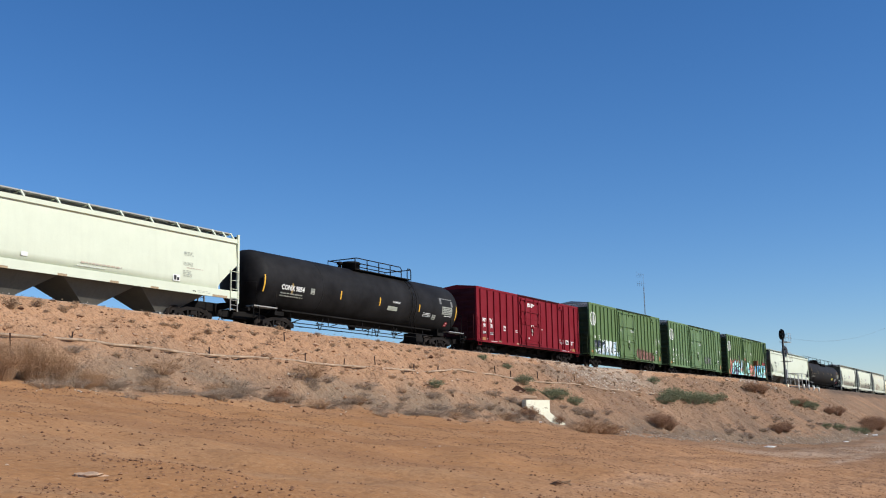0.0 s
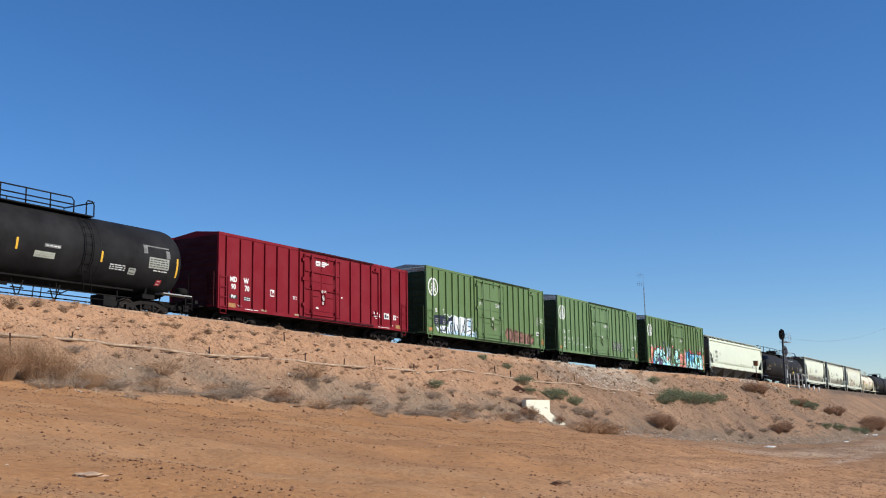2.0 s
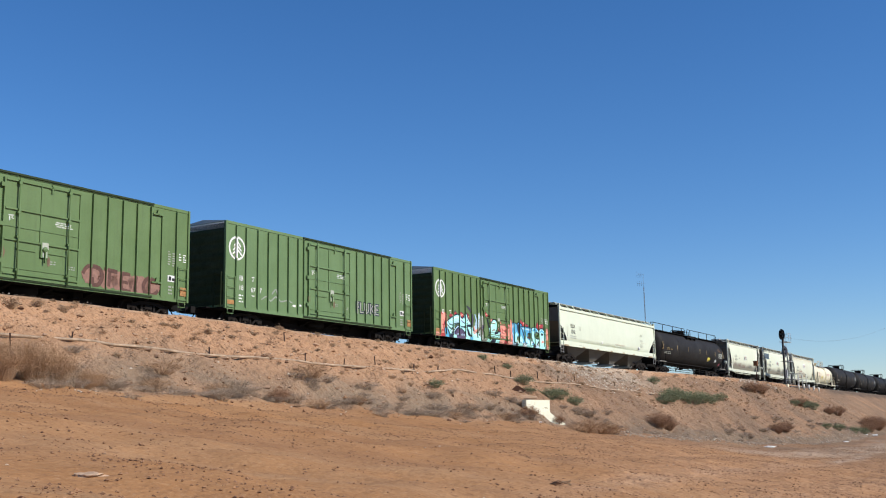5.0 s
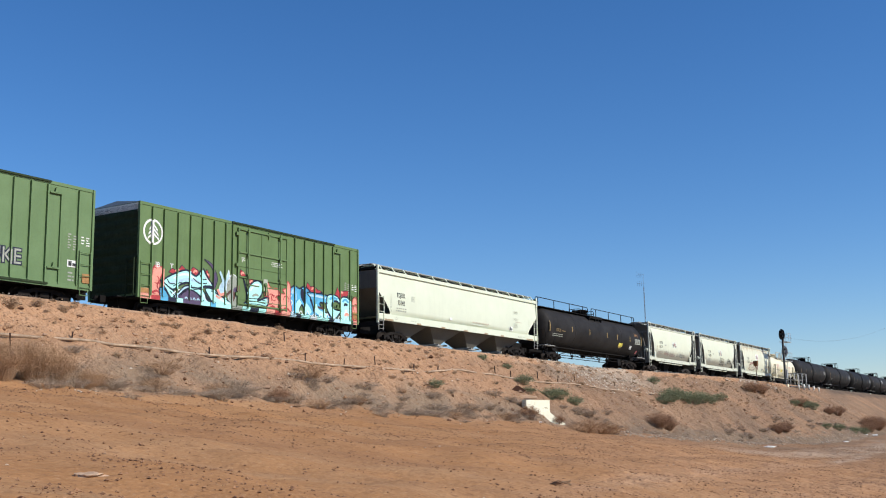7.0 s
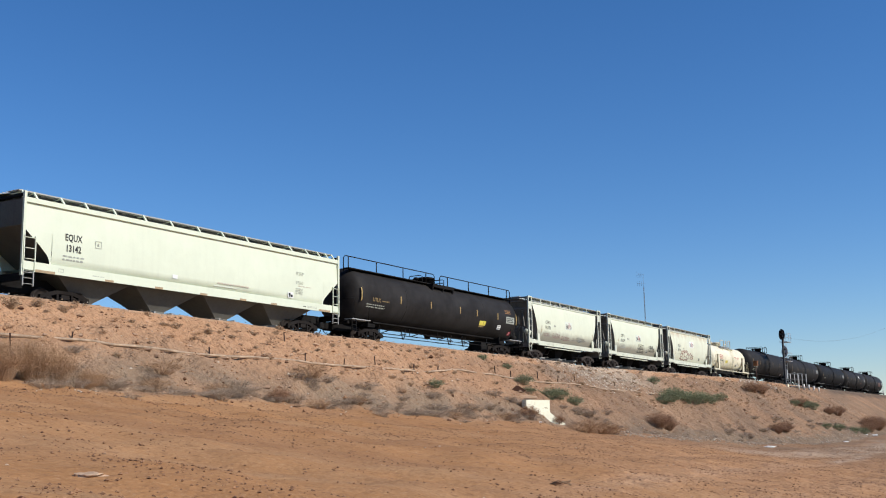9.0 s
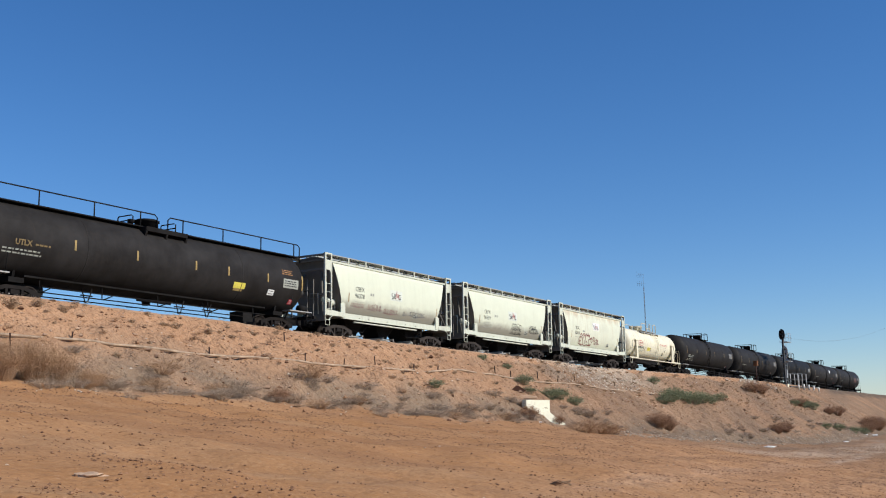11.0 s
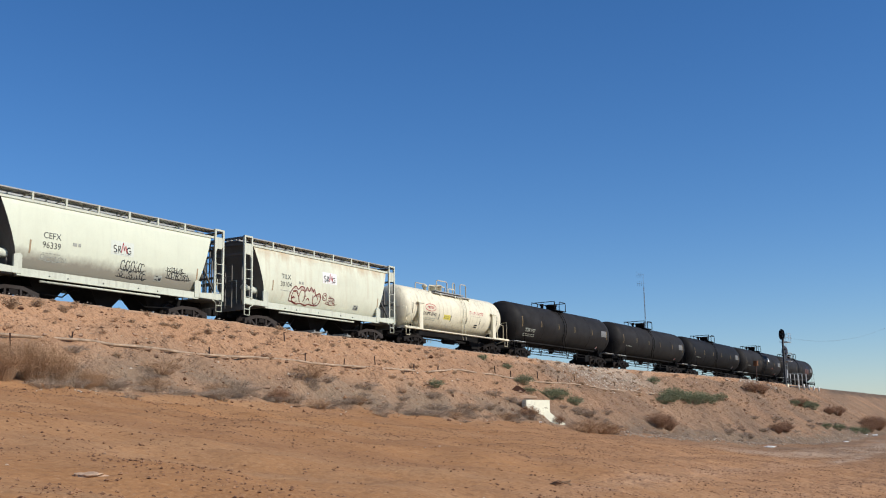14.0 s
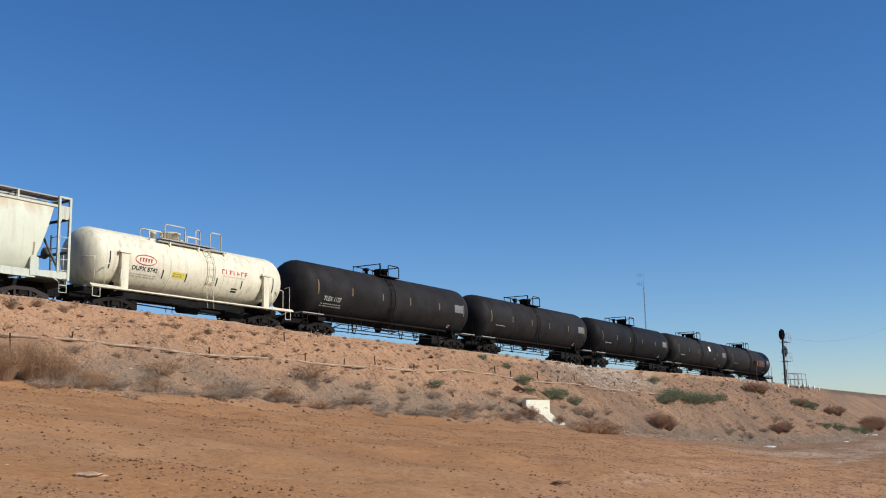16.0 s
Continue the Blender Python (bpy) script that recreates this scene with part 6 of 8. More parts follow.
def tank_car(label, centre, L, r, zc, shell, dark, truck_x, platform, marks, seed, hand_rail=True, stub=0.7):
    car = thing("tank_car", label, "railway wagon", "wagons of the freight train")
    rng = random.Random(seed)
    part("tank", tank_shell(L, r, zc), shell, car, "welded cylindrical tank with domed heads")
    for x in (-L / 2.1, L / 2.1) if L > 7 else (-1.8, 1.6):
        part("weld_band", made(lathe, [(x - 0.03, r), (x - 0.02, r + 0.006), (x + 0.02, r + 0.006), (x + 0.03, r)], 56, "x", (0, zc)), shell, car)
    E = L + stub
    for q in (-1, 1):
        a, b = sorted((q * (truck_x - 1.9), q * E))
        bm = boxes((a, b, -0.33, 0.33, 0.68, 1.05), (min(q * truck_x - 0.35, q * truck_x + 0.35), q * truck_x + 0.35, -1.15, 1.15, 0.95, 1.15))
        prism(bm, [(-r * 0.66, zc - r * 0.62), (r * 0.66, zc - r * 0.62), (0.9, 1.0), (-0.9, 1.0)], "x", q * truck_x - 0.06, q * truck_x + 0.06)
        box(bm, q * E - 0.08, q * E + 0.08, -1.45, 1.45, 0.95, 1.1)
        part("stub_sill", bm, UNDER_STEEL, car)
        a, b = sorted((q * (truck_x + 0.4), q * E))
        a, b = sorted((q * (L - 1.5), q * (L + 0.25)))
        for s_ in (-1, 1):
            part("end_platform", boxes((a, b, s_ * 1.22 - 0.26, s_ * 1.22 + 0.26, 1.22, 1.27)), WALK_STEEL if shell is not TANK_WHITE else dark, car, "narrow grating end platform")
        part("grab_rail", tubes(0.022, [(q * (L - 1.32), -1.46, 1.25), (q * (L - 1.36), -1.5, 2.0)]), dark, car)
        part("grab_rail", tubes(0.022, [(q * (L + 0.02), -1.45, 1.25), (q * (L + 0.02), -1.45, 2.4), (q * (L + 0.3), -0.9, 2.4)]), dark, car)
        part("brace", tubes(0.03, [(q * (L + 0.2), -1.3, 1.2), (q * (E - 0.1), -0.4, 1.0)]), dark, car)
        part("brace", tubes(0.03, [(q * (L - 1.4), -1.25, 1.22), (q * (L - 1.2), -0.9, 0.9)]), dark, car)
        if L > 7:
            ladder(car, q * (L + 0.05), -1.46, 0.6, 1.22, dark, 3, 0.4)
        else:
            stirrup(car, q * (L - 0.1), -1.46, 0.75, 1.2, dark)
        part("reservoir", made(lathe, [(q * (L + 0.05), 0.03), (q * (L + 0.08), 0.2), (q * (L + 0.5), 0.2), (q * (L + 0.53), 0.03)], 14, "x", (-0.75, 1.5)), dark, car) if q > 0 and L > 9 else None
    # bottom fittings
    bm = bmesh.new()
    lathe(bm, [(zc - r - 0.28, 0.04), (zc - r - 0.26, 0.17), (zc - r - 0.1, 0.2), (zc - r + 0.15, 0.35)], 14, "z", (0.0, 0.0))
    tube(bm, [(-1.0, -0.5, 0.95), (1.0, -0.5, 0.95)], 0.05)
    part("bottom_outlet", bm, UNDER_STEEL, car)
    part("brake_box", boxes((truck_x - 2.1, truck_x - 1.35, -0.72, 0.1, 0.45, 0.98)), UNDER_STEEL, car, "black brake equipment box")
    if hand_rail:
        lines = [[(-truck_x + 1.1, -1.25, 0.88), (truck_x - 1.1, -1.25, 0.88)], [(-truck_x + 1.1, -0.7, 0.75), (truck_x - 1.1, -0.7, 0.75)], [(-truck_x + 1.1, 1.25, 0.88), (truck_x - 1.1, 1.25, 0.88)]]
        k = 5
        for i in range(k):
            x = -truck_x + 1.4 + i * (2 * truck_x - 2.8) / (k - 1)
            lines.append([(x, -0.75, 0.78), (x, -0.72, zc - r * 0.89)])
            lines.append([(x + 0.12, -1.25, 0.86), (x + 0.12, -0.7, 0.74)])
            lines.append([(x, 1.25, 0.86), (x, 0.72, 0.8)])
        part("side_handrail", tubes(0.026, *lines, k=5), dark, car)
        for x in (-L * 0.42, L * 0.12, L * 0.3):
            part("drain_brace", tubes(0.03, [(x - 0.28, -0.9, 1.1), (x - 0.05, -0.9, 0.5), (x + 0.05, -0.9, 0.5), (x + 0.28, -0.9, 1.1)], [(x - 0.3, -0.9, 0.8), (x + 0.3, -0.9, 0.8)], k=5), dark, car)
        for s_ in (-1, 1):
            part("sill_angle", boxes((-truck_x + 0.6, truck_x - 0.6, s_ * 0.78 - 0.05, s_ * 0.78 + 0.05, zc - r * 0.9, zc - r * 0.82)), dark, car)
    # top works
    x0, x1, rail_h = platform
    zt = zc + r
    mw = 0.52 if L > 9 else 0.4
    part("manway", made(lathe, [(zt - 0.1, mw), (zt + 0.32, mw), (zt + 0.33, mw + 0.06), (zt + 0.40, mw + 0.06), (zt + 0.45, mw - 0.05), (zt + 0.47, 0.04)], 20, "z", (-0.1 if L > 9 else 0.3 if L > 7 else -0.62, 0)), TANK_WHITE if shell is TANK_WHITE else dark, car, "round manway with bolted lid")
    bm = bmesh.new()
    lathe(bm, [(zt - 0.1, 0.1), (zt + 0.26, 0.1), (zt + 0.28, 0.17), (zt + 0.42, 0.17), (zt + 0.45, 0.03)], 12, "z", (-1.45 if L < 7 else -0.75, 0.3))
    part("valve", bm, dark, car)
    part("vent_valve", made(lathe, [(zt - 0.1, 0.07), (zt + 0.18, 0.07), (zt + 0.2, 0.12), (zt + 0.26, 0.03)], 10, "z", (0.25, 0.2)), dark, car)
    x2 = x1 - 0.5 if x1 - x0 > 10 else x1
    part("platform", boxes((x0, x2, -0.98, -0.6, zt - 0.14, zt - 0.09), (x0, x2, 0.6, 0.98, zt - 0.14, zt - 0.09)), WALK_STEEL if shell is TANK_WHITE else dark, car)
    gap = {True: (3.68, 4.32), False: (-1.08, -0.3)}[L > 9]
    if rail_h and x1 - x0 < 10:
        # near rail with the ladder opening, far rail closed, and a rail across each end
        top = zt + rail_h
        for xa, xb in ((x0, gap[0]), (gap[1], x1)):
            run = [[(xa, -0.95, zt - 0.12), (xa, -0.95, top - 0.08), (xa + 0.06, -0.95, top), (xb - 0.12, -0.95, top), (xb, -0.95, top - 0.12), (xb, -0.95, zt - 0.12)]]
            k = int((xb - xa) / 1.15)
            run += [[(xa + (xb - xa) * i / k, -0.95, zt - 0.12), (xa + (xb - xa) * i / k, -0.95, top)] for i in range(1, k)]
            run += [[(xa, -0.95, zt + rail_h * 0.45), (xb, -0.95, zt + rail_h * 0.45)]] if xb - xa > 2 else []
            part("platform_rail", tubes(0.03, *run), dark, car)
        part("platform_rail", tubes(0.03, [(x0, 0.95, zt - 0.12), (x0, 0.95, top), (x1, 0.95, top), (x1, 0.95, zt - 0.12)], [((x0 + x1) / 2, 0.95, zt - 0.12), ((x0 + x1) / 2, 0.95, top)]), dark, car)
        for x in (x0, x1):
            part("platform_rail", tubes(0.03, [(x, -0.95, top - 0.03), (x, 0.95, top - 0.03)]), dark, car)
    if x1 - x0 > 10:
        for xa, xb, posts in ((x0, -0.03, (x0 + 0.45, -6.4, -3.6, -1.02)), (0.62, x1, (1.57, 4.24, 6.99, x1 - 0.45))):
            top = zt + rail_h
            run = [[(xa, -0.6, zt - 0.3 if xa < -1 else zt - 0.1), (xa, -0.6, top - 0.12), (xa + 0.15, -0.6, top), (xb - 0.15, -0.6, top), (xb, -0.6, top - 0.12), (xb, -0.6, zt - 0.3 if xb > 1 else zt - 0.1)]]
            run += [[(x, -0.6, zt - 0.12), (x, -0.6, top)] for x in posts]
            part("platform_rail", tubes(0.03, *run), dark, car)
        for x in (-1.46, 1.11):
            part("manway_rail", tubes(0.028, [(x, -0.6, zt - 0.1), (x, -0.6, zt + 0.36), (x, -0.5, zt + 0.42), (x, 0.3, zt + 0.42), (x, 0.35, zt + 0.36), (x, 0.35, zt - 0.1)], [(x, -0.6, zt + 0.2), (x, 0.35, zt + 0.2)]), dark, car)
        part("manway_step", boxes((-1.3, 1.2, -1.3, -0.7, zt - 0.34, zt - 0.14)), dark, car)
        for x in (-1.26, -0.05, 1.16):
            bm = bmesh.new()
            prism(bm, [(-1.28, zt - 0.15), (-1.28, zt - 0.4), (-1.18, zt - 0.66), (-1.1, zt - 0.5), (-1.0, zt - 0.15)], "x", x - 0.05, x + 0.05)
            part("step_bracket", bm, dark, car)
    # side ladder bent to the shell
    lx = 0.2 if x1 - x0 > 10 else 4.0 if L > 9 else -0.7 if L > 7 else 0.7
    for s_ in (-1, 1) if x1 - x0 < 10 else ():
        bm = bmesh.new()
        for q in (-0.2, 0.2):
            pts = [(lx + q, s_ * (r + 0.1) * math.cos(radians(a)), zc + (r + 0.1) * math.sin(radians(a))) for a in range(50, -31, -10)] + [(lx + q, s_ * (r * 0.93 + 0.12), 0.85)]
            tube(bm, pts, 0.024, 5)
        for a in range(45, -36, -13):
            p, z = s_ * (r + 0.1) * math.cos(radians(a)), zc + (r + 0.1) * math.sin(radians(a))
            tube(bm, [(lx - 0.2, p, z), (lx + 0.2, p, z)], 0.016, 5)
        part("ladder", bm, dark, car)
    running_gear(car, truck_x, E)
    wrap = (zc, r)
    for x, h in marks["tape"]:
        bars("reflector", (MARK_YELLOW if shell is BLACK_PAINT else MARK_DULL) if L > 9 else MARK_DIM, car, [(x - 0.05, x + 0.05, zc + marks.get("drop", 0.0) - h / 2, zc + marks.get("drop", 0.0) + h / 2)], 0, wrap)
    if "text" in marks:
        body, x, z, h, mat = marks["text"]
        letters(body, h, mat, car, x, z, wrap, bold=0.012)
        small_print(rng, MARK_GREY, car, x - 0.9, x + 0.9, z - 0.5, z - 0.22, 2, 0, wrap)
    for x0_, x1_, z0, z1, lines, mat in marks.get("print", ()):
        small_print(rng, mat, car, x0_, x1_, z0, z1, lines, 0, wrap)
    for x0_, x1_, z0, z1, mat in marks.get("patch", ()):
        bars("placard", mat, car, [(x0_, x1_, z0, z1)], 0, (zc, r - 0.004))
    TRAIN.append((car, centre))
    return car


def six_tapes(L):
    return [(-L * 0.88, 0.75), (-L * 0.53, 0.42), (-L * 0.19, 0.42), (L * 0.14, 0.42), (L * 0.52, 0.42), (L * 0.86, 0.75)]


def train():
    pellet_hopper("cream-grey four-bay covered hopper, plain side with small print", -32.7, 21, None)
    tank_car("glossy black tank car with yellow reflectors and top railing", -11.5, 9.75, 1.58, 2.68, BLACK_PAINT, UNDER_STEEL, 7.7, (-0.98, 4.72, 0.52),
             {"tape": [(-9.3, 0.85), (-3.07, 0.46), (0.6, 0.46), (4.72, 0.46), (8.95, 0.85)], "drop": -0.28, "text": ("CONX 9854", -7.1, 2.34, 0.25, MARK_WHITE),
              "print": [(1.5, 2.36, 2.02, 2.2, 2, MARK_GREY), (7.35, 8.4, 2.28, 2.68, 4, MARK_BLACK), (5.2, 6.05, 1.92, 2.2, 3, MARK_WHITE), (1.9, 2.6, 2.46, 2.54, 1, MARK_WHITE), (7.6, 8.5, 2.1, 2.2, 1, MARK_WHITE)],
              "patch": [(1.45, 2.42, 1.99, 2.24, MARK_PALE), (1.86, 2.64, 2.43, 2.57, MARK_DUSK), (7.3, 8.46, 2.24, 2.72, MARK_GREY), (7.0, 7.22, 2.85, 3.2, MARK_DUSK), (8.3, 8.52, 2.75, 3.1, MARK_DUSK), (7.0, 8.5, 3.18, 3.24, MARK_DUSK), (-5.66, -5.34, 2.2, 2.5, MARK_GREY), (-5.61, -5.39, 2.25, 2.45, BLACK_PAINT), (6.25, 6.65, 1.82, 2.12, MARK_GREY), (6.31, 6.59, 1.88, 2.06, BLACK_PAINT), (-7.2, -7.08, 2.05, 2.6, MARK_DULL), (7.98, 8.28, 1.46, 1.76, MARK_RED), (8.05, 8.21, 1.52, 1.7, MARK_WHITE)]}, 5, stub=0.55)
    red_boxcar()
    first_green()
    second_green()
    third_green()
    pellet_hopper("cream-grey four-bay covered hopper lettered EQUX 13142", 82.8, 22, ("EQUX", "13142"))
    tank_car("weathered black tank car with full-length top railing", 104.1, 9.75, 1.58, 2.68, BROWN_BLACK, UNDER_STEEL, 7.7, (-9.6, 10.03, 0.62),
             {"tape": [(-9.2, 0.75), (-5.3, 0.42), (-2.0, 0.42), (1.5, 0.42), (3.65, 0.42), (6.45, 0.42), (9.1, 0.75)], "print": [(7.72, 8.68, 2.38, 2.72, 3, MARK_BLACK), (7.55, 8.35, 2.96, 3.26, 3, MARK_ORANGE), (-7.2, -6.5, 2.36, 2.52, 1, MARK_DIM)], "text": ("UTLX", -7.75, 2.45, 0.22, MARK_DIM),
              "patch": [(4.1, 4.9, 1.93, 2.23, MARK_LEMON), (4.15, 4.75, 1.8, 1.925, MARK_DULL), (7.62, 8.78, 2.32, 2.78, MARK_GREY), (6.58, 7.04, 1.82, 2.12, MARK_WHITE), (6.64, 6.98, 1.88, 2.06, MARK_BLACK), (8.36, 8.66, 1.46, 1.76, MARK_RED), (8.43, 8.59, 1.53, 1.7, MARK_WHITE)]}, 6, stub=0.55)
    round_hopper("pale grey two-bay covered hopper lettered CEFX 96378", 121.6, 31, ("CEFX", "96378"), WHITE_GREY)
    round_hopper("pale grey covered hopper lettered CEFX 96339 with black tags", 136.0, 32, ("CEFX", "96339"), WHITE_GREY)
    round_hopper("rust-stained white covered hopper with dark red graffiti", 150.3, 33, ("TILX", "30104"), RUSTED_WHITE)
    short_tank()
    names = ("TLEX 1127", "", "", "", "")
    hues = (BROWN_BLACK, BROWN_BLACK, BLACK_PAINT, BROWN_BLACK, BROWN_BLACK)
    for i, c in enumerate((180.4, 199.1, 217.8, 236.2, 253.9)):
        L = 8.6
        marks = {"tape": six_tapes(L), "patch": [(6.3, 7.3, 2.5, 2.98, MARK_DUSK), (6.0, 6.2, 1.4, 1.62, MARK_WHITE), (6.03, 6.17, 1.45, 1.57, MARK_RED)], "print": [] if names[i] else [(-6.9, -5.6, 2.06, 2.2, 1, MARK_GREY)]}
        if names[i]:
            marks["text"] = (names[i], -6.25, 2.12, 0.24, MARK_GREY)
        if i == 3:
            marks["patch"] += [(1.8, 2.4, 2.9, 3.4, MARK_WHITE), (3.4, 4.2, 2.1, 2.3, SPRAY_BROWN)]
        if i == 4:
            marks["patch"] += [(3.2, 5.4, 2.2, 2.9, SPRAY_BROWN), (4.2, 4.6, 2.4, 3.4, SPRAY_NAVY), (5.1, 5.5, 2.4, 3.4, SPRAY_NAVY)]
        label = ("weathered black tank car with a small valve platform", "black tank car with grey end panel and valve platform", "black tank car with valve platform", "black tank car with a white square and faded tags", "last black tank car, brown graffiti patch near its end")[i]
        tank_car(label, c, L, 1.52, 2.68, hues[i], UNDER_STEEL, 6.85, (-1.15, 0.82, 0.55), marks, 40 + i, stub=0.55)


def short_tank():
    car = tank_car("short ivory tank car with walkway and white railings", 164.3, 6.2, 1.32, 2.58, TANK_WHITE, TANK_WHITE, 4.75, (-2.1, 1.3, 0.0),
                   {"tape": [], "print": [(-4.1, -2.6, 1.78, 2.0, 2, MARK_PALE), (1.5, 3.1, 2.42, 2.5, 1, MARK_FADED), (-1.66, -0.98, 2.05, 2.25, 2, MARK_DULL)], "patch": [(-1.7, -0.9, 2.0, 2.3, MARK_LEMON), (2.25, 2.65, 1.72, 1.95, MARK_BLACK)]}, 9, hand_rail=False, stub=0.45)
    wrap = (2.58, 1.32)
    letters("DUPX 8742", 0.2, MARK_BLACK, car, -3.32, 2.2, wrap, width=1.08, bold=0.006)
    bars("hazard_strip", MARK_BLACK, car, [(x - 0.035, x + 0.035, z_ - 0.2, z_ + 0.2) for x, z_ in ((-2.25, 2.1), (-0.82, 2.1), (1.15, 2.12), (2.85, 2.16))] + [(x - 0.035, x + 0.035, 2.0, 2.75) for x in (-5.3, 5.1)], 0, wrap)
    # maker's oval and product name as plain shapes
    bm = bmesh.new()
    ring = arc(-3.3, 2.6, 0.6, 0, 360, 29, 0.36)
    ribbon(bm, ring, 0.02, 0, (2.58, 1.325))
    for i in range(5):
        patch(bm, -3.66 + i * 0.16, -3.6 + i * 0.16, 2.52, 2.68, 0, (2.58, 1.325))
        patch(bm, -3.66 + i * 0.16, -3.55 + i * 0.16, 2.64, 2.68, 0, (2.58, 1.328))
    part("emblem", bm, MARK_RED, car, "red oval emblem", tidy=False)
    bars("product_name", MARK_RED, car, [(1.45 + i * 0.26, 1.51 + i * 0.26, 2.56, 2.78) for i in range(7)] + [(1.45 + i * 0.26, 1.64 + i * 0.26, 2.73, 2.78) for i in (0, 2, 5, 6)] + [(1.45 + i * 0.26, 1.62 + i * 0.26, 2.64, 2.68) for i in (2, 4, 6)], 0, wrap)
    part("walkway", boxes((-6.4, 6.5, -1.5, -1.2, 1.15, 1.21), (-6.4, 6.5, 1.2, 1.5, 1.15, 1.21)), TANK_WHITE, car, "long white side walkway")
    part("centre_sill", boxes((-6.4, 6.4, -0.4, 0.4, 0.98, 1.3)), UNDER_STEEL, car)
    for x in (-4.6, 4.46):
        bm = bmesh.new()
        pts = [(-1.38 * math.cos(radians(a)), 2.58 + 1.38 * math.sin(radians(a))) for a in range(-50, 16, 8)]
        for (ya, za), (yb, zb) in zip(pts, pts[1:]):
            v = [bm.verts.new(p) for p in ((x - 0.2, ya, za), (x + 0.2, ya, za), (x + 0.2, yb, zb), (x - 0.2, yb, zb))]
            bm.faces.new(v)
        box(bm, x - 0.2, x + 0.2, -1.46, -1.34, 1.15, 2.75)
        box(bm, x - 0.32, x + 0.32, -1.5, -1.2, 2.74, 2.8)
        box(bm, x - 0.28, x + 0.28, 1.32, 1.5, 1.15, 2.75)
        part("saddle", bm, TANK_WHITE, car, "upright white saddle strap")
    zt = 3.92
    for x0, x1, h in ((-2.68, -1.94, 4.1), (-1.76, -0.5, 4.5), (-0.36, 0.46, 4.11), (0.18, 0.46, 4.53), (1.14, 1.86, 4.54)):
        k_ = 0.08
        part("safety_rail", tubes(0.032, [(x0, -0.8, zt - 0.35), (x0, -0.8, h - k_), (x0 + k_, -0.8, h), (x1 - k_, -0.8, h), (x1, -0.8, h - k_), (x1, -0.8, zt - 0.35)]), TANK_WHITE, car)
        part("safety_rail", tubes(0.032, [(x0, 0.8, zt - 0.35), (x0, 0.8, h - k_), (x0 + k_, 0.8, h), (x1 - k_, 0.8, h), (x1, 0.8, h - k_), (x1, 0.8, zt - 0.35)]), TANK_WHITE, car)
    part("top_grating", boxes((-2.3, 2.05, -1.0, -0.6, zt - 0.3, zt - 0.24), (-2.3, 2.05, 0.6, 1.0, zt - 0.3, zt - 0.24)), WALK_STEEL, car)
    for x in (-1.6, 0.2, 1.9):
        part("grating_bracket", boxes((x - 0.04, x + 0.04, -1.02, -0.9, zt - 0.62, zt - 0.24)), TANK_WHITE, car)
    for q in (-1, 1):
        part("grab_rail", tubes(0.028, [(q * 5.7, -1.46, 1.15), (q * 5.7, -1.46, 2.15), (q * 5.4, -1.4, 2.2)]), TANK_WHITE, car)
    brake_rigging(car, 3.5)


# ---------- ground, track ----------
def steps(*runs):
    v = []
    for a, b, d in runs:
        v += list(np.arange(a, b, d))
    return np.array(v)


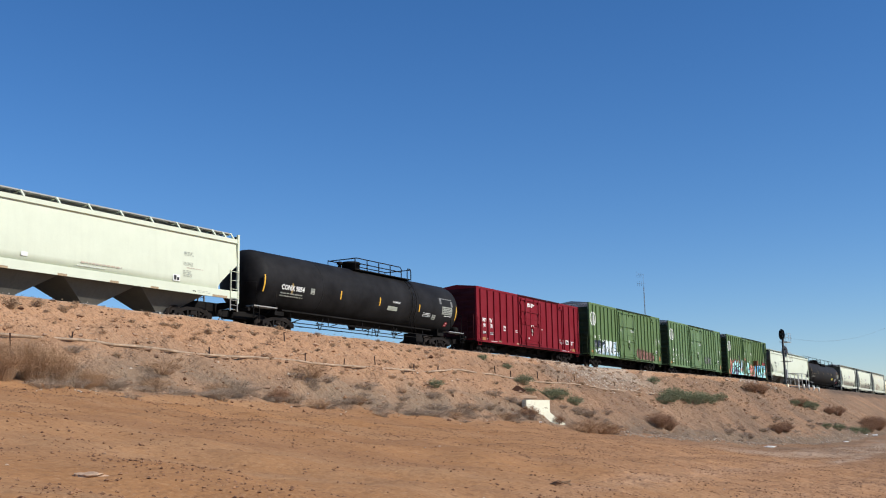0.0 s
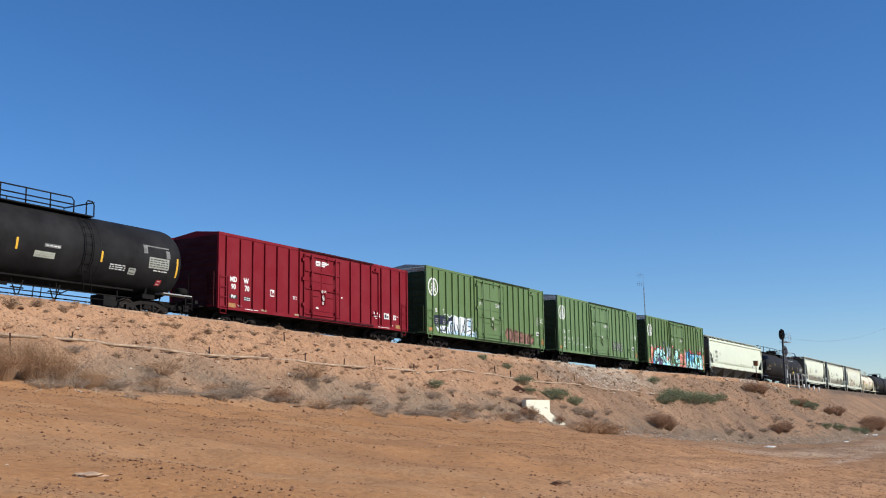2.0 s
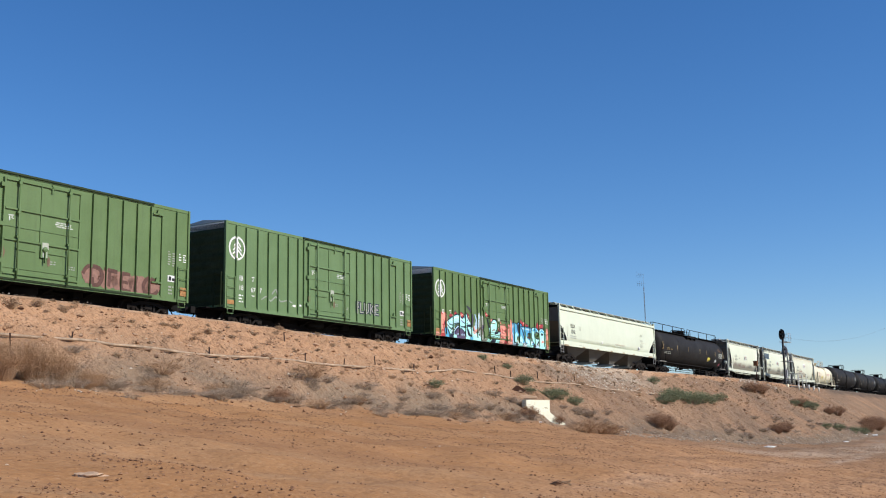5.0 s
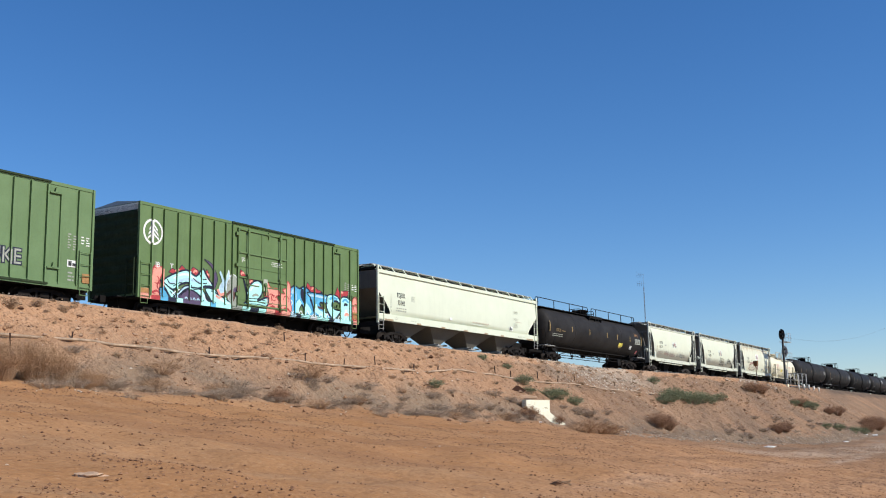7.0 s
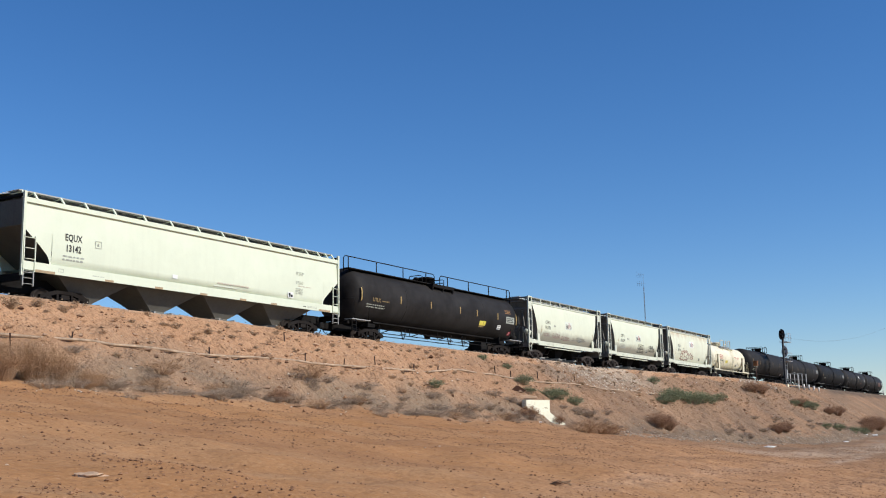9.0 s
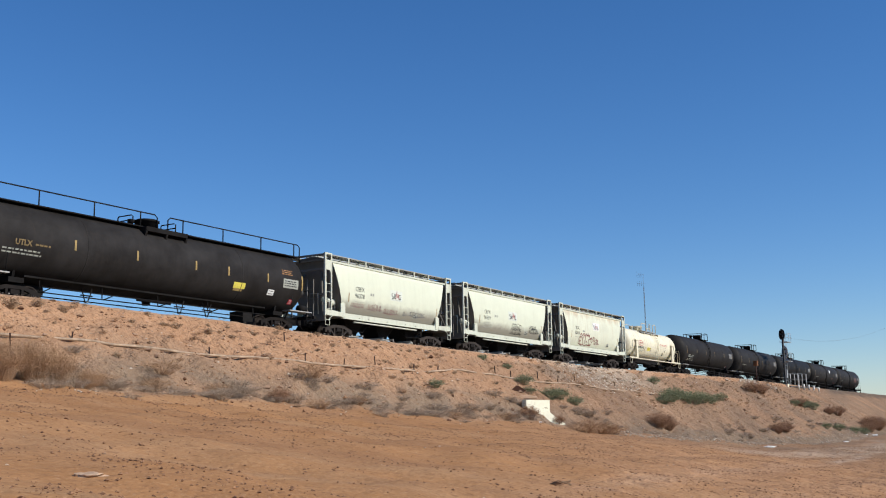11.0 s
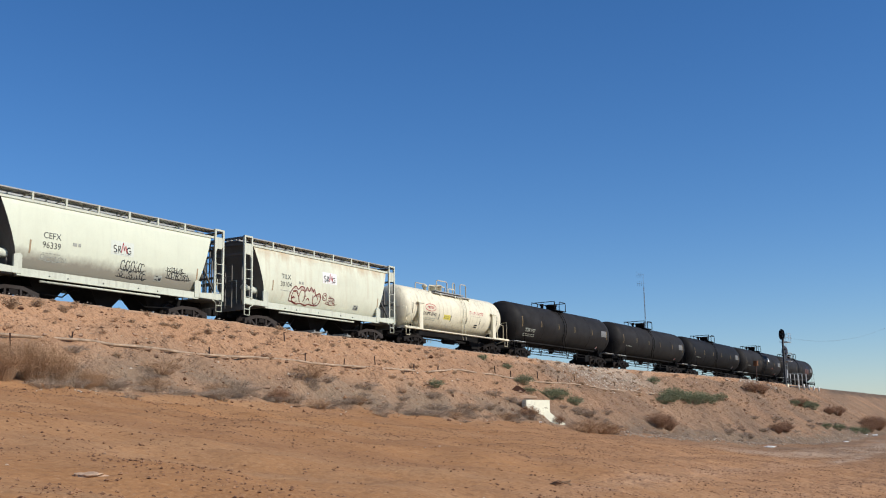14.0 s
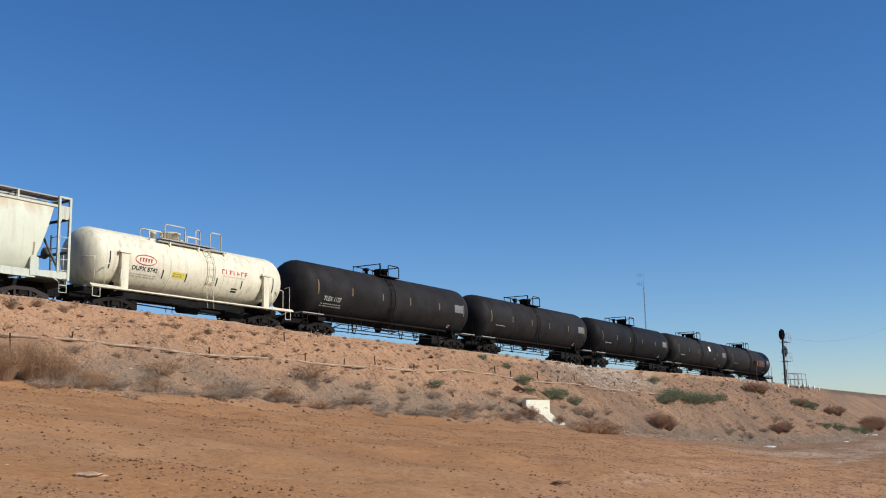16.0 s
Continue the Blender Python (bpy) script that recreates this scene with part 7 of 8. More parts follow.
def make_ground():
    s = steps((-640, -120, 20), (-120, -62, 2.0), (-62, 30, 0.3), (30, 110, 0.7), (110, 200, 2.0), (200, 420, 10), (420, 1900, 60))
    o = steps((-1500, -140, 60), (-140, -60, 6), (-60, -34, 1.0), (-34, -14, 0.42), (-14, -3.0, 0.18), (-3.0, 3.4, 0.35), (3.4, 14, 1.0), (14, 60, 6), (60, 1501, 60))
    ss, oo = np.meshgrid(s, o, indexing="ij")
    z = terrain(ss.ravel(), oo.ravel())
    x, y = plan(ss.ravel(), oo.ravel())
    ns, no = len(s), len(o)
    idx = np.arange(ns * no).reshape(ns, no)
    faces = np.stack([idx[:-1, :-1], idx[1:, :-1], idx[1:, 1:], idx[:-1, 1:]], -1).reshape(-1, 4)
    me = bpy.data.meshes.new("ground")
    me.from_pydata(np.stack([x, y, z], 1).tolist(), [], faces.tolist())
    me.polygons.foreach_set("use_smooth", np.ones(len(faces), dtype=bool))
    f, b = field(x, y), bank(ss.ravel(), oo.ravel())
    sr, orr = ss.ravel(), oo.ravel()
    d = b - f
    red = np.clip(0.5 - (d + bumps(x, y, 1.1) * 0.35 - 0.05) / 0.3, 0, 1) * (orr < 0)
    red *= 1 - np.clip((x - 1) / 20, 0, 0.35)
    # pale wheel tracks that sweep across the lot, and the dirt road along the toe
    wander = bumps(x, y, 3.0) * 0.5
    one = np.interp(y, (8, 19.6, 28, 36, 44.3, 60, 100), (-1.2, 2.3, 6.0, 9.6, 13.9, 22, 40))
    two = np.interp(y, (12, 26, 38, 60, 100), (3.0, 8.1, 14.9, 27, 48))
    road = np.interp(y, (40, 55, 62, 80, 100, 208), (4, 14, 19.5, 30, 41, 104))
    pale = np.maximum(np.exp(-((x - one + wander) / 0.55) ** 2) * np.clip((y - 14) / 8, 0, 1), 0.4 * np.exp(-((x - two + wander) / 0.9) ** 2))
    pale = np.maximum(pale, np.exp(-((x - road + wander) / 2.6) ** 2) * np.clip((y - 50) / 10, 0, 1))
    pale *= (d < 0.3) * (orr < 0) * np.clip(0.8 + bumps(x, y, 1.7) * 1.2, 0.2, 1)
    red *= 1 - 0.6 * np.clip(pale, 0, 1)
    mound = np.exp(-((sr + 18) / 9) ** 2)
    silt = np.exp(-((d - 0.62 - 0.35 * mound - bumps(x, y, 6) * 0.9) / (0.8 + 0.3 * mound)) ** 2) * np.clip(1.05 + bumps(x + 3, y, 2.0) * 1.6, 0, 1) * (orr < -4)
    silt *= 1.0 * np.clip(1.3 - np.abs(sr + 22) / 40, 0.3, 1)
    silt = np.maximum(silt, np.clip((sr + 12) / 50, 0, 0.55) * (orr < -4) * np.clip(0.8 + bumps(x, y, 3.0) * 1.4, 0, 1) * (orr > -30))
    apron = np.exp(-((d - 0.1) / 0.45) ** 2) * np.clip((sr + 6) / 10, 0, 1) * (orr < -4)
    stone = np.clip(1.6 - np.abs(sr - 13) / 7 + bumps(x, y, 1.5) * 1.5, 0, 1) * np.clip((orr + 6.6) / 1.6, 0, 1) * (orr < -2)
    ball = np.clip((3.5 - np.abs(orr)) / 0.4, 0, 1)
    dark = np.clip((sr + 16) / 42, 0, 0.5) * (orr < -4) * np.clip(0.9 + bumps(x, y, 2.5) * 1.2, 0.2, 1.2)
    dark *= np.clip(0.5 + d, 0.55, 1)
    dark = np.maximum(dark, np.clip((sr - 82) / 14, 0, 1) * np.clip((orr + 5.4) / 1.2 + bumps(x, y, 2.0) * 0.5, 0, 1))
    col = me.color_attributes.new("soil", "FLOAT_COLOR", "POINT")
    col.data.foreach_set("color", np.stack([red, np.clip(silt + apron * 0.9, 0, 1) * (1 - 0.8 * red * (sr < 4)), np.maximum(np.maximum(stone * 0.8, ball), np.where(y > 54, 0.5, 0.08) * pale), dark * (1 - 0.8 * pale)], 1).ravel())
    me.materials.append(SOIL)
    return tagged(new("ground", me), "bare red and tan dirt ground with railway embankment", "ground", kind="structure")


def rail_line(y):
    bm = bmesh.new()
    prof = [(-0.07, -0.18), (0.07, -0.18), (0.07, -0.16), (0.012, -0.14), (0.012, -0.045), (0.036, -0.03), (0.036, 0.0), (-0.036, 0.0), (-0.036, -0.03), (-0.012, -0.045), (-0.012, -0.14), (-0.07, -0.16)]
    rings = []
    for s in np.arange(-260, 620, 6.0):
        m = on_track(float(s))
        rings.append([bm.verts.new(m @ Vector((0, y + a, b))) for a, b in prof])
    for a, b in zip(rings, rings[1:]):
        for i in range(len(prof)):
            bm.faces.new((a[i], a[(i + 1) % len(prof)], b[(i + 1) % len(prof)], b[i]))
    return bm


def make_track():
    track = thing("railway_track", "steel rails on dark timber ties in grey ballast", "railway track", kind="structure")
    for y in (-0.755, 0.755):
        part("rail", rail_line(y), RAIL_STEEL, track, "worn steel rail")
    tie = boxes((-0.115, 0.115, -1.3, 1.3, -0.36, -0.185))
    tie = mesh_of("tie", tie, TIE_WOOD)
    for s in np.arange(-42, 108, 0.55):
        part("tie", tie, TIE_WOOD, track).matrix_basis = on_track(float(s))
    bm = bmesh.new()
    for s in np.concatenate([np.arange(-260, -42, 0.55), np.arange(108, 330, 0.55)]):
        m = on_track(float(s))
        v = [bm.verts.new(m @ Vector((x, y, -0.19))) for x, y in ((-0.115, -1.3), (0.115, -1.3), (0.115, 1.3), (-0.115, 1.3))]
        w = [bm.verts.new(m @ Vector((x, y, -0.4))) for x, y in ((-0.115, -1.3), (0.115, -1.3), (0.115, 1.3), (-0.115, 1.3))]
        bm.faces.new(v)
        for i in range(4):
            bm.faces.new((v[i], v[(i + 1) % 4], w[(i + 1) % 4], w[i]))
    tagged(part("distant_ties", bm, TIE_WOOD, track, tidy=False), kind="stuff")
    return track


OCTA_V = np.array([(1, 0, 0), (-1, 0, 0), (0, 1, 0), (0, -1, 0), (0, 0, 1), (0, 0, -0.7)], float)
OCTA_F = np.array([(0, 2, 4), (2, 1, 4), (1, 3, 4), (3, 0, 4), (2, 0, 5), (1, 2, 5), (3, 1, 5), (0, 3, 5)])


def scatter(name, label, category, material, s, off, size, rng, flat=0.7, lift=0.15, parent=None, height=None):
    """Many loose stones or clods as one mesh resting on the ground."""
    k = len(s)
    x, y = plan(s, off)
    z = terrain(s, off) if height is None else height
    v = OCTA_V[None] * rng.uniform(0.6, 1.25, (k, 6, 1)) + rng.uniform(-0.18, 0.18, (k, 6, 3))
    a = rng.uniform(0, 6.28, k)
    c, d = np.cos(a)[:, None], np.sin(a)[:, None]
    vx, vy = v[:, :, 0] * c - v[:, :, 1] * d, v[:, :, 0] * d + v[:, :, 1] * c
    sz = size[:, None]
    P = np.stack([x[:, None] + vx * sz, y[:, None] + vy * sz * 0.8, z[:, None] + v[:, :, 2] * sz * flat + sz * lift], -1).reshape(-1, 3)
    F = (OCTA_F[None] + (np.arange(k) * 6)[:, None, None]).reshape(-1, 3)
    me = bpy.data.meshes.new(name)
    me.from_pydata(P.tolist(), [], F.tolist())
    me.materials.append(material)
    ob = new(name, me)
    return tagged(ob, label, category, kind="stuff")


def make_stones():
    g = np.random.default_rng(5)
    k = 165000
    s, o = g.uniform(-66, 30, k), g.uniform(-34, -9.2, k)
    x, y = plan(s, o)
    ok = (bank(s, o) < field(x, y) + 0.1) & (np.hypot(x, y) > 8) & (g.random(k) < np.clip(0.5 + bumps(x, y, 2.2) * 1.2 + bumps(x, y, 0.7) * 0.9, 0.07, 1))
    scatter("dirt_clods", "scattered red dirt clods on bare ground", "clods", CLODS, s[ok], o[ok], np.minimum(g.gamma(1.0, 0.0115, ok.sum()) + 0.004, 0.034 + 0.03 * (g.random(ok.sum()) > 0.988)), g, flat=0.6)
    k = 6500
    s, o = g.uniform(-48, 80, k), g.uniform(-11.5, -3.5, k)
    scatter("embankment_stones", "small tan stones on the embankment slope", "stones", CLODS, s, o, g.gamma(1.5, 0.019, k) + 0.012, g)
    k = 2600
    s, o = g.uniform(-48, 90, k), -3.5 - 6.0 * g.random(k)
    scatter("slope_rocks", "half-buried brown rocks and clods on the slope", "rocks", ROCKS, s, o, g.gamma(2.0, 0.026, k) + 0.02, g, flat=0.55, lift=0.05)
    k = 2400
    s, o = g.uniform(-60, 90, k), g.uniform(-11, -3.4, k)
    scatter("pale_stones", "scattered pale stones and chips", "stones", STONES, s, o, g.gamma(1.6, 0.012, k) + 0.010, g)
    k = 700
    s, o = g.uniform(-60, 40, k), g.uniform(-30, -11, k)
    scatter("field_chips", "small tan stone chips on the dirt", "stones", CHIPS, s, o, g.gamma(1.3, 0.008, k) + 0.006, g)
    k = 5200
    s, o = g.uniform(-6, 70, k), g.normal(-13.0, 0.9, k)
    scatter("roadside_gravel", "grey gravel along the embankment foot", "gravel", GRAVEL, s, o, g.gamma(1.4, 0.018, k) + 0.012, g)
    k = 16000
    s, o = g.uniform(-46, 130, k), -np.abs(g.normal(0, 0.75, k)) - 1.7
    o = np.clip(o, -3.7, -1.3)
    scatter("ballast", "coarse grey crushed-stone ballast", "ballast", BALLAST, s, o, g.uniform(0.02, 0.05, k), g, height=terrain(s, o) + g.uniform(0.0, 0.04, k))
    k = 90
    s, o = g.normal(54, 3.0, k), g.uniform(-5.2, -3.5, k)
    scatter("broken_concrete", "broken pale concrete lumps by the track", "rubble", STONES, s, o, g.uniform(0.08, 0.26, k), g)
    k = 1300
    s, o = g.normal(12.5, 4.2, k), g.uniform(-6.6, -3.4, k)
    scatter("spilled_ballast", "pale ballast spilled down the slope", "ballast", STONES, s, o, g.uniform(0.025, 0.085, k), g)


# ---------- plants ----------
def brush_mesh(name, rng, radius, height, stems, material, twigs=3, width=0.010, leaf=0.0, leaves=0, lean=0.9):
    """Fine stems that spread from the root and fork; with leaves where it is green."""
    V, F = [], []

    def strip(a, b, w):
        d = (b - a)
        side = d.cross(Vector((rng.uniform(-1, 1), rng.uniform(-1, 1), rng.uniform(-1, 1))))
        if side.length < 1e-6:
            return
        side = side.normalized() * w
        i = len(V)
        V.extend([a - side, a + side, b + side * 0.35, b - side * 0.35])
        F.append((i, i + 1, i + 2, i + 3))

    for _ in range(stems):
        a = rng.uniform(0, 2 * math.pi)
        q = rng.random() ** 0.6
        root = Vector((math.cos(a), math.sin(a), 0)) * radius * 0.35 * rng.random()
        root.z = -0.03
        tip = Vector((math.cos(a) * radius * q * lean, math.sin(a) * radius * q * lean, height * rng.uniform(0.55, 1.0) * (1 - 0.45 * q * q)))
        knee = root.lerp(tip, 0.5) + Vector((rng.uniform(-1, 1), rng.uniform(-1, 1), 0.6)) * radius * 0.12
        strip(root, knee, width)
        strip(knee, tip, width * 0.7)
        for _ in range(twigs):
            base = knee.lerp(tip, rng.random())
            end = base + Vector((rng.uniform(-1, 1), rng.uniform(-1, 1), rng.uniform(-0.2, 1))) * height * 0.28
            strip(base, end, width * 0.55)
            for _ in range(leaves):
                c = base.lerp(end, rng.random()) + Vector((rng.uniform(-1, 1), rng.uniform(-1, 1), rng.uniform(-1, 1))) * leaf
                e = c + Vector((rng.uniform(-1, 1), rng.uniform(-1, 1), rng.uniform(-0.3, 0.8))) * leaf
                strip(c, e, leaf * 0.4)
    me = bpy.data.meshes.new(name)
    me.from_pydata([tuple(v) for v in V], [], F)
    me.materials.append(material)
    return me


def plant(name, mesh, label, category, group, s, off, scale=1.0, turn=0.0, sink=0.02):
    x, y = plan(s, off)
    ob = new(name, mesh)
    ob.matrix_basis = Matrix.Translation((float(x), float(y), ground_at(s, off) - sink)) @ Matrix.Rotation(radians(turn), 4, "Z") @ Matrix.Scale(scale, 4)
    return tagged(ob, label, category, group)


def strew(name, label, category, meshes, rng, rows):
    """Many small plants that nobody counts, as one mesh on the ground."""
    shapes = []
    for me in meshes:
        v = np.empty(len(me.vertices) * 3)
        me.vertices.foreach_get("co", v)
        shapes.append(v.reshape(-1, 3))
    V, base = [], 0
    for s, o, k in rows:
        v = shapes[rng.randrange(len(shapes))]
        a = rng.uniform(0, 6.28)
        x, y = plan(s, o)
        V.append(np.stack([(v[:, 0] * math.cos(a) - v[:, 1] * math.sin(a)) * k + float(x), (v[:, 0] * math.sin(a) + v[:, 1] * math.cos(a)) * k + float(y), v[:, 2] * k * rng.uniform(0.8, 1.2) + ground_at(s, o) - 0.02], 1))
    V = np.concatenate(V)
    F = np.arange(len(V)).reshape(-1, 4)
    me = bpy.data.meshes.new(name)
    me.from_pydata(V.tolist(), [], F.tolist())
    me.materials.append(meshes[0].materials[0])
    return tagged(new(name, me), label, category, kind="stuff")


def make_plants():
    rng = random.Random(17)
    tall = brush_mesh("dry_bush", rng, 1.15, 1.75, 760, DRY, 4, 0.0042)
    low = [brush_mesh("dry_grass", rng, 0.9, 0.38, 190, DRY_GREY, 3, 0.006) for _ in range(3)]
    brown = brush_mesh("dry_bush", rng, 0.9, 0.5, 220, DRY, 4, 0.005)
    round_ = [brush_mesh("tumbleweed", rng, 0.75, 0.78, 330, DRY_RUST, 5, 0.006) for _ in range(2)]
    green = [brush_mesh("green_weed", rng, 0.95, 0.75, 150, WEED, 4, 0.007, 0.05, 2) for _ in range(2)]
    tufts = [brush_mesh("tuft", rng, 0.26, 0.22, 70, SAGE, 3, 0.006, 0.025, 1) for _ in range(4)]
    # the tall dry bush by the leaning post, and its neighbours
    plant("dry_bush", tall, "tall dry brown bush on the embankment foot", "bush", "dry bushes", -39.9, -9.1, 0.82, 10)
    plant("dry_bush", tall, "tall dry brown bush on the embankment foot", "bush", "dry bushes", -39.0, -9.0, 0.72, 80)
    plant("dry_bush", tall, "wispy dry brown bush on the embankment foot", "bush", "dry bushes", -37.9, -9.1, 0.5, 160)
    plant("dry_bush", tall, "tall dry brown bush on the embankment foot", "bush", "dry bushes", -41.0, -9.0, 0.8, 230)
    for s, o, k, m in ((-29.3, -9.7, 0.75, 0), (-9.3, -9.9, 1.0, 1), (8.3, -10.6, 1.4, 0), (9.7, -10.6, 1.25, 1), (32.5, -12.0, 1.2, 0), (36.0, -11.8, 1.3, 1), (47.3, -6.0, 1.6, 0), (50.0, -6.2, 1.4, 1), (58.5, -7.9, 1.2, 0), (69.5, -9.5, 1.6, 1), (66.5, -9.2, 1.2, 0), (74.5, -12.0, 2.0, 1), (78.0, -12.2, 2.2, 0), (72.0, -12.4, 1.6, 0), (81.0, -12.0, 2.0, 1), (-6.0, -10.1, 0.7, 0)):
        plant("tumbleweed", round_[m], "rust-brown dry tumbleweed on the slope", "bush", "tumbleweeds", s, o, k, rng.uniform(0, 360))
    for s, o, k in ((19.0, -7.6, 1.3), (20.6, -7.4, 1.25), (22.4, -7.7, 1.3), (24.0, -7.9, 1.35), (25.6, -7.9, 1.2), (27.2, -8.1, 1.0), (17.6, -7.5, 0.9), (-2.9, -8.1, 0.95), (-1.8, -8.2, 0.9), (-4.2, -7.4, 0.6), (-3.6, -6.8, 0.85), (-0.6, -8.6, 0.8), (31.5, -7.6, 0.9), (59.0, -8.3, 1.1), (61.5, -8.6, 1.2), (56.0, -8.0, 0.9), (52.0, -11.8, 0.9), (56.0, -12.2, 1.0), (62.0, -12.6, 1.1), (66.0, -12.8, 1.1), (22.0, -5.2, 0.8)):
        plant("green_weed", green[rng.randrange(2)], "low green weed on the embankment slope", "weed", "green weeds", s, o, k, rng.uniform(0, 360))
    plant("green_weed", green[0], "small olive weed on the embankment slope", "weed", "green weeds", -14.7, -7.5, 0.6, 30)
    for s, o, k in ((-2.4, -5.0, 0.5), (-4.0, -4.2, 0.5)):
        plant("green_weed", green[1], "small olive weed on the embankment slope", "weed", "green weeds", s, o, k, 50)
    # dry grass belt along the embankment foot
    for s, o, k in ((-33.6, -7.9, 0.6), (-25.2, -7.9, 0.7), (-24.1, -9.4, 0.5), (-26.8, -9.6, 0.45), (-31.5, -8.6, 0.4), (-37.0, -8.6, 0.5), (-7.5, -12.4, 0.8), (-6.3, -12.6, 0.85), (-5.3, -12.9, 0.7), (-12.5, -10.2, 0.5), (-17.0, -9.9, 0.5), (-28.5, -9.4, 0.45), (-34.8, -8.8, 0.5)):
        plant("dry_bush", brown, "low wispy dry bush at the embankment foot", "bush", "dry bushes", s, o, k * 1.9, rng.uniform(0, 360))
    grass = []
    for i in range(190):
        s = rng.uniform(-45, 2)
        o = -9.0 + (s + 30) * -0.03 + rng.gauss(0, 0.75)
        if rng.random() < 0.25:
            s, o = rng.uniform(2, 60), -11.6 + rng.gauss(0, 0.7)
        if -9.5 < s < -2.5 and o < -9.3:
            continue
        grass.append((s, o, rng.uniform(0.45, 1.0)))
    strew("dry_grass", "grey dry grass clumps at the embankment foot", "dry grass", low, rng, grass)
    strew("small_tufts", "small dry olive tufts dotted over the slope", "tufts", tufts, rng, [(rng.uniform(-46, 70), -3.5 - 4.1 * rng.random() ** 1.3, rng.uniform(0.3, 1.0)) for _ in range(260)])
    strew("dead_tufts", "small dead brown tufts dotted over the slope", "tufts", [brown], rng, [(rng.uniform(-46, 75), -3.6 - 5.0 * rng.random(), rng.uniform(0.12, 0.34)) for _ in range(230)])
    for s, o, k in ((-37.3, -4.4, 1.9), (-36.0, -4.2, 1.4), (-34.9, -4.2, 1.3), (-38.0, -3.4, 1.6), (-34.0, -2.7, 1.9), (-33.2, -2.6, 1.7), (-29.5, -4.4, 1.3), (-28.0, -4.8, 1.1)):
        plant("tuft", tufts[rng.randrange(4)], "larger dry tuft near the track", "tuft", "tufts on the embankment", s, o, k, rng.uniform(0, 360))


# ---------- things on the bank ----------
def make_pipe():
    pts = []
    rng = random.Random(2)
    knots = ((-48, -6.3), (-38.6, -6.3), (-36.3, -6.13), (-32.8, -6.3), (-31, -6.5), (-25.5, -6.6), (-21, -6.2), (-16.4, -6.3), (-13.2, -6.2), (-10.2, -5.85), (-7.6, -6.1), (2.8, -6.45), (17.7, -6.5), (30, -6.6))
    ks, ko = [k[0] for k in knots], [k[1] for k in knots]
    for s in np.arange(-48, 30, 0.8):
        o = float(np.interp(s, ks, ko)) + rng.uniform(-0.02, 0.02)
        x, y = plan(s, o)
        z = sum(ground_at(s + k * 0.6, o) for k in (-3, -2, -1, 0, 1, 2, 3)) / 7
        pts.append((float(x), float(y), z + rng.uniform(0.02, 0.065)))
    bm = bmesh.new()
    tube(bm, pts, 0.052, 8)
    ob = new("pipe", mesh_of("pipe", bm, HOSE))
    return tagged(ob, "long bleached pipe lying along the embankment slope", "pipe")


def make_stakes():
    bm = bmesh.new()
    prism(bm, [(-0.03, 0), (-0.03, 0.012), (-0.006, 0.012), (-0.006, 0.05), (0.006, 0.05), (0.006, 0.012), (0.03, 0.012), (0.03, 0)], "z", -0.2, 1.0)
    me = mesh_of("stake", bm, POST_RUST)
    rng = random.Random(6)
    for s, o, h in ((-39.55, -7.5, 0.95), (-36.0, -6.0, 0.25), (-29.4, -6.2, 0.3), (-23.3, -4.9, 0.4), (-23.6, -6.35, 0.4), (-20.3, -6.0, 0.42), (-17.8, -6.0, 0.4), (-14.6, -6.2, 0.3), (-11.9, -5.9, 0.35), (-5.3, -5.8, 0.5), (-3.6, -5.9, 0.4), (-0.3, -6.0, 0.4), (2.2, -6.2, 0.4), (6.0, -5.6, 0.3), (12.0, -6.0, 0.3)):
        x, y = plan(s, o)
        ob = new("fence_stake", me)
        ob.matrix_basis = Matrix.Translation((float(x), float(y), ground_at(s, o))) @ Euler((radians(rng.uniform(-7, 7)), radians(rng.uniform(-7, 7)), radians(rng.uniform(0, 360)))).to_matrix().to_4x4() @ Matrix.Diagonal((0.95, 0.95, h, 1))
        tagged(ob, "rusted steel stake driven into the slope" if h < 0.8 else "tall rusted post beside the dry bush", "fence post", "stakes along the pipe")


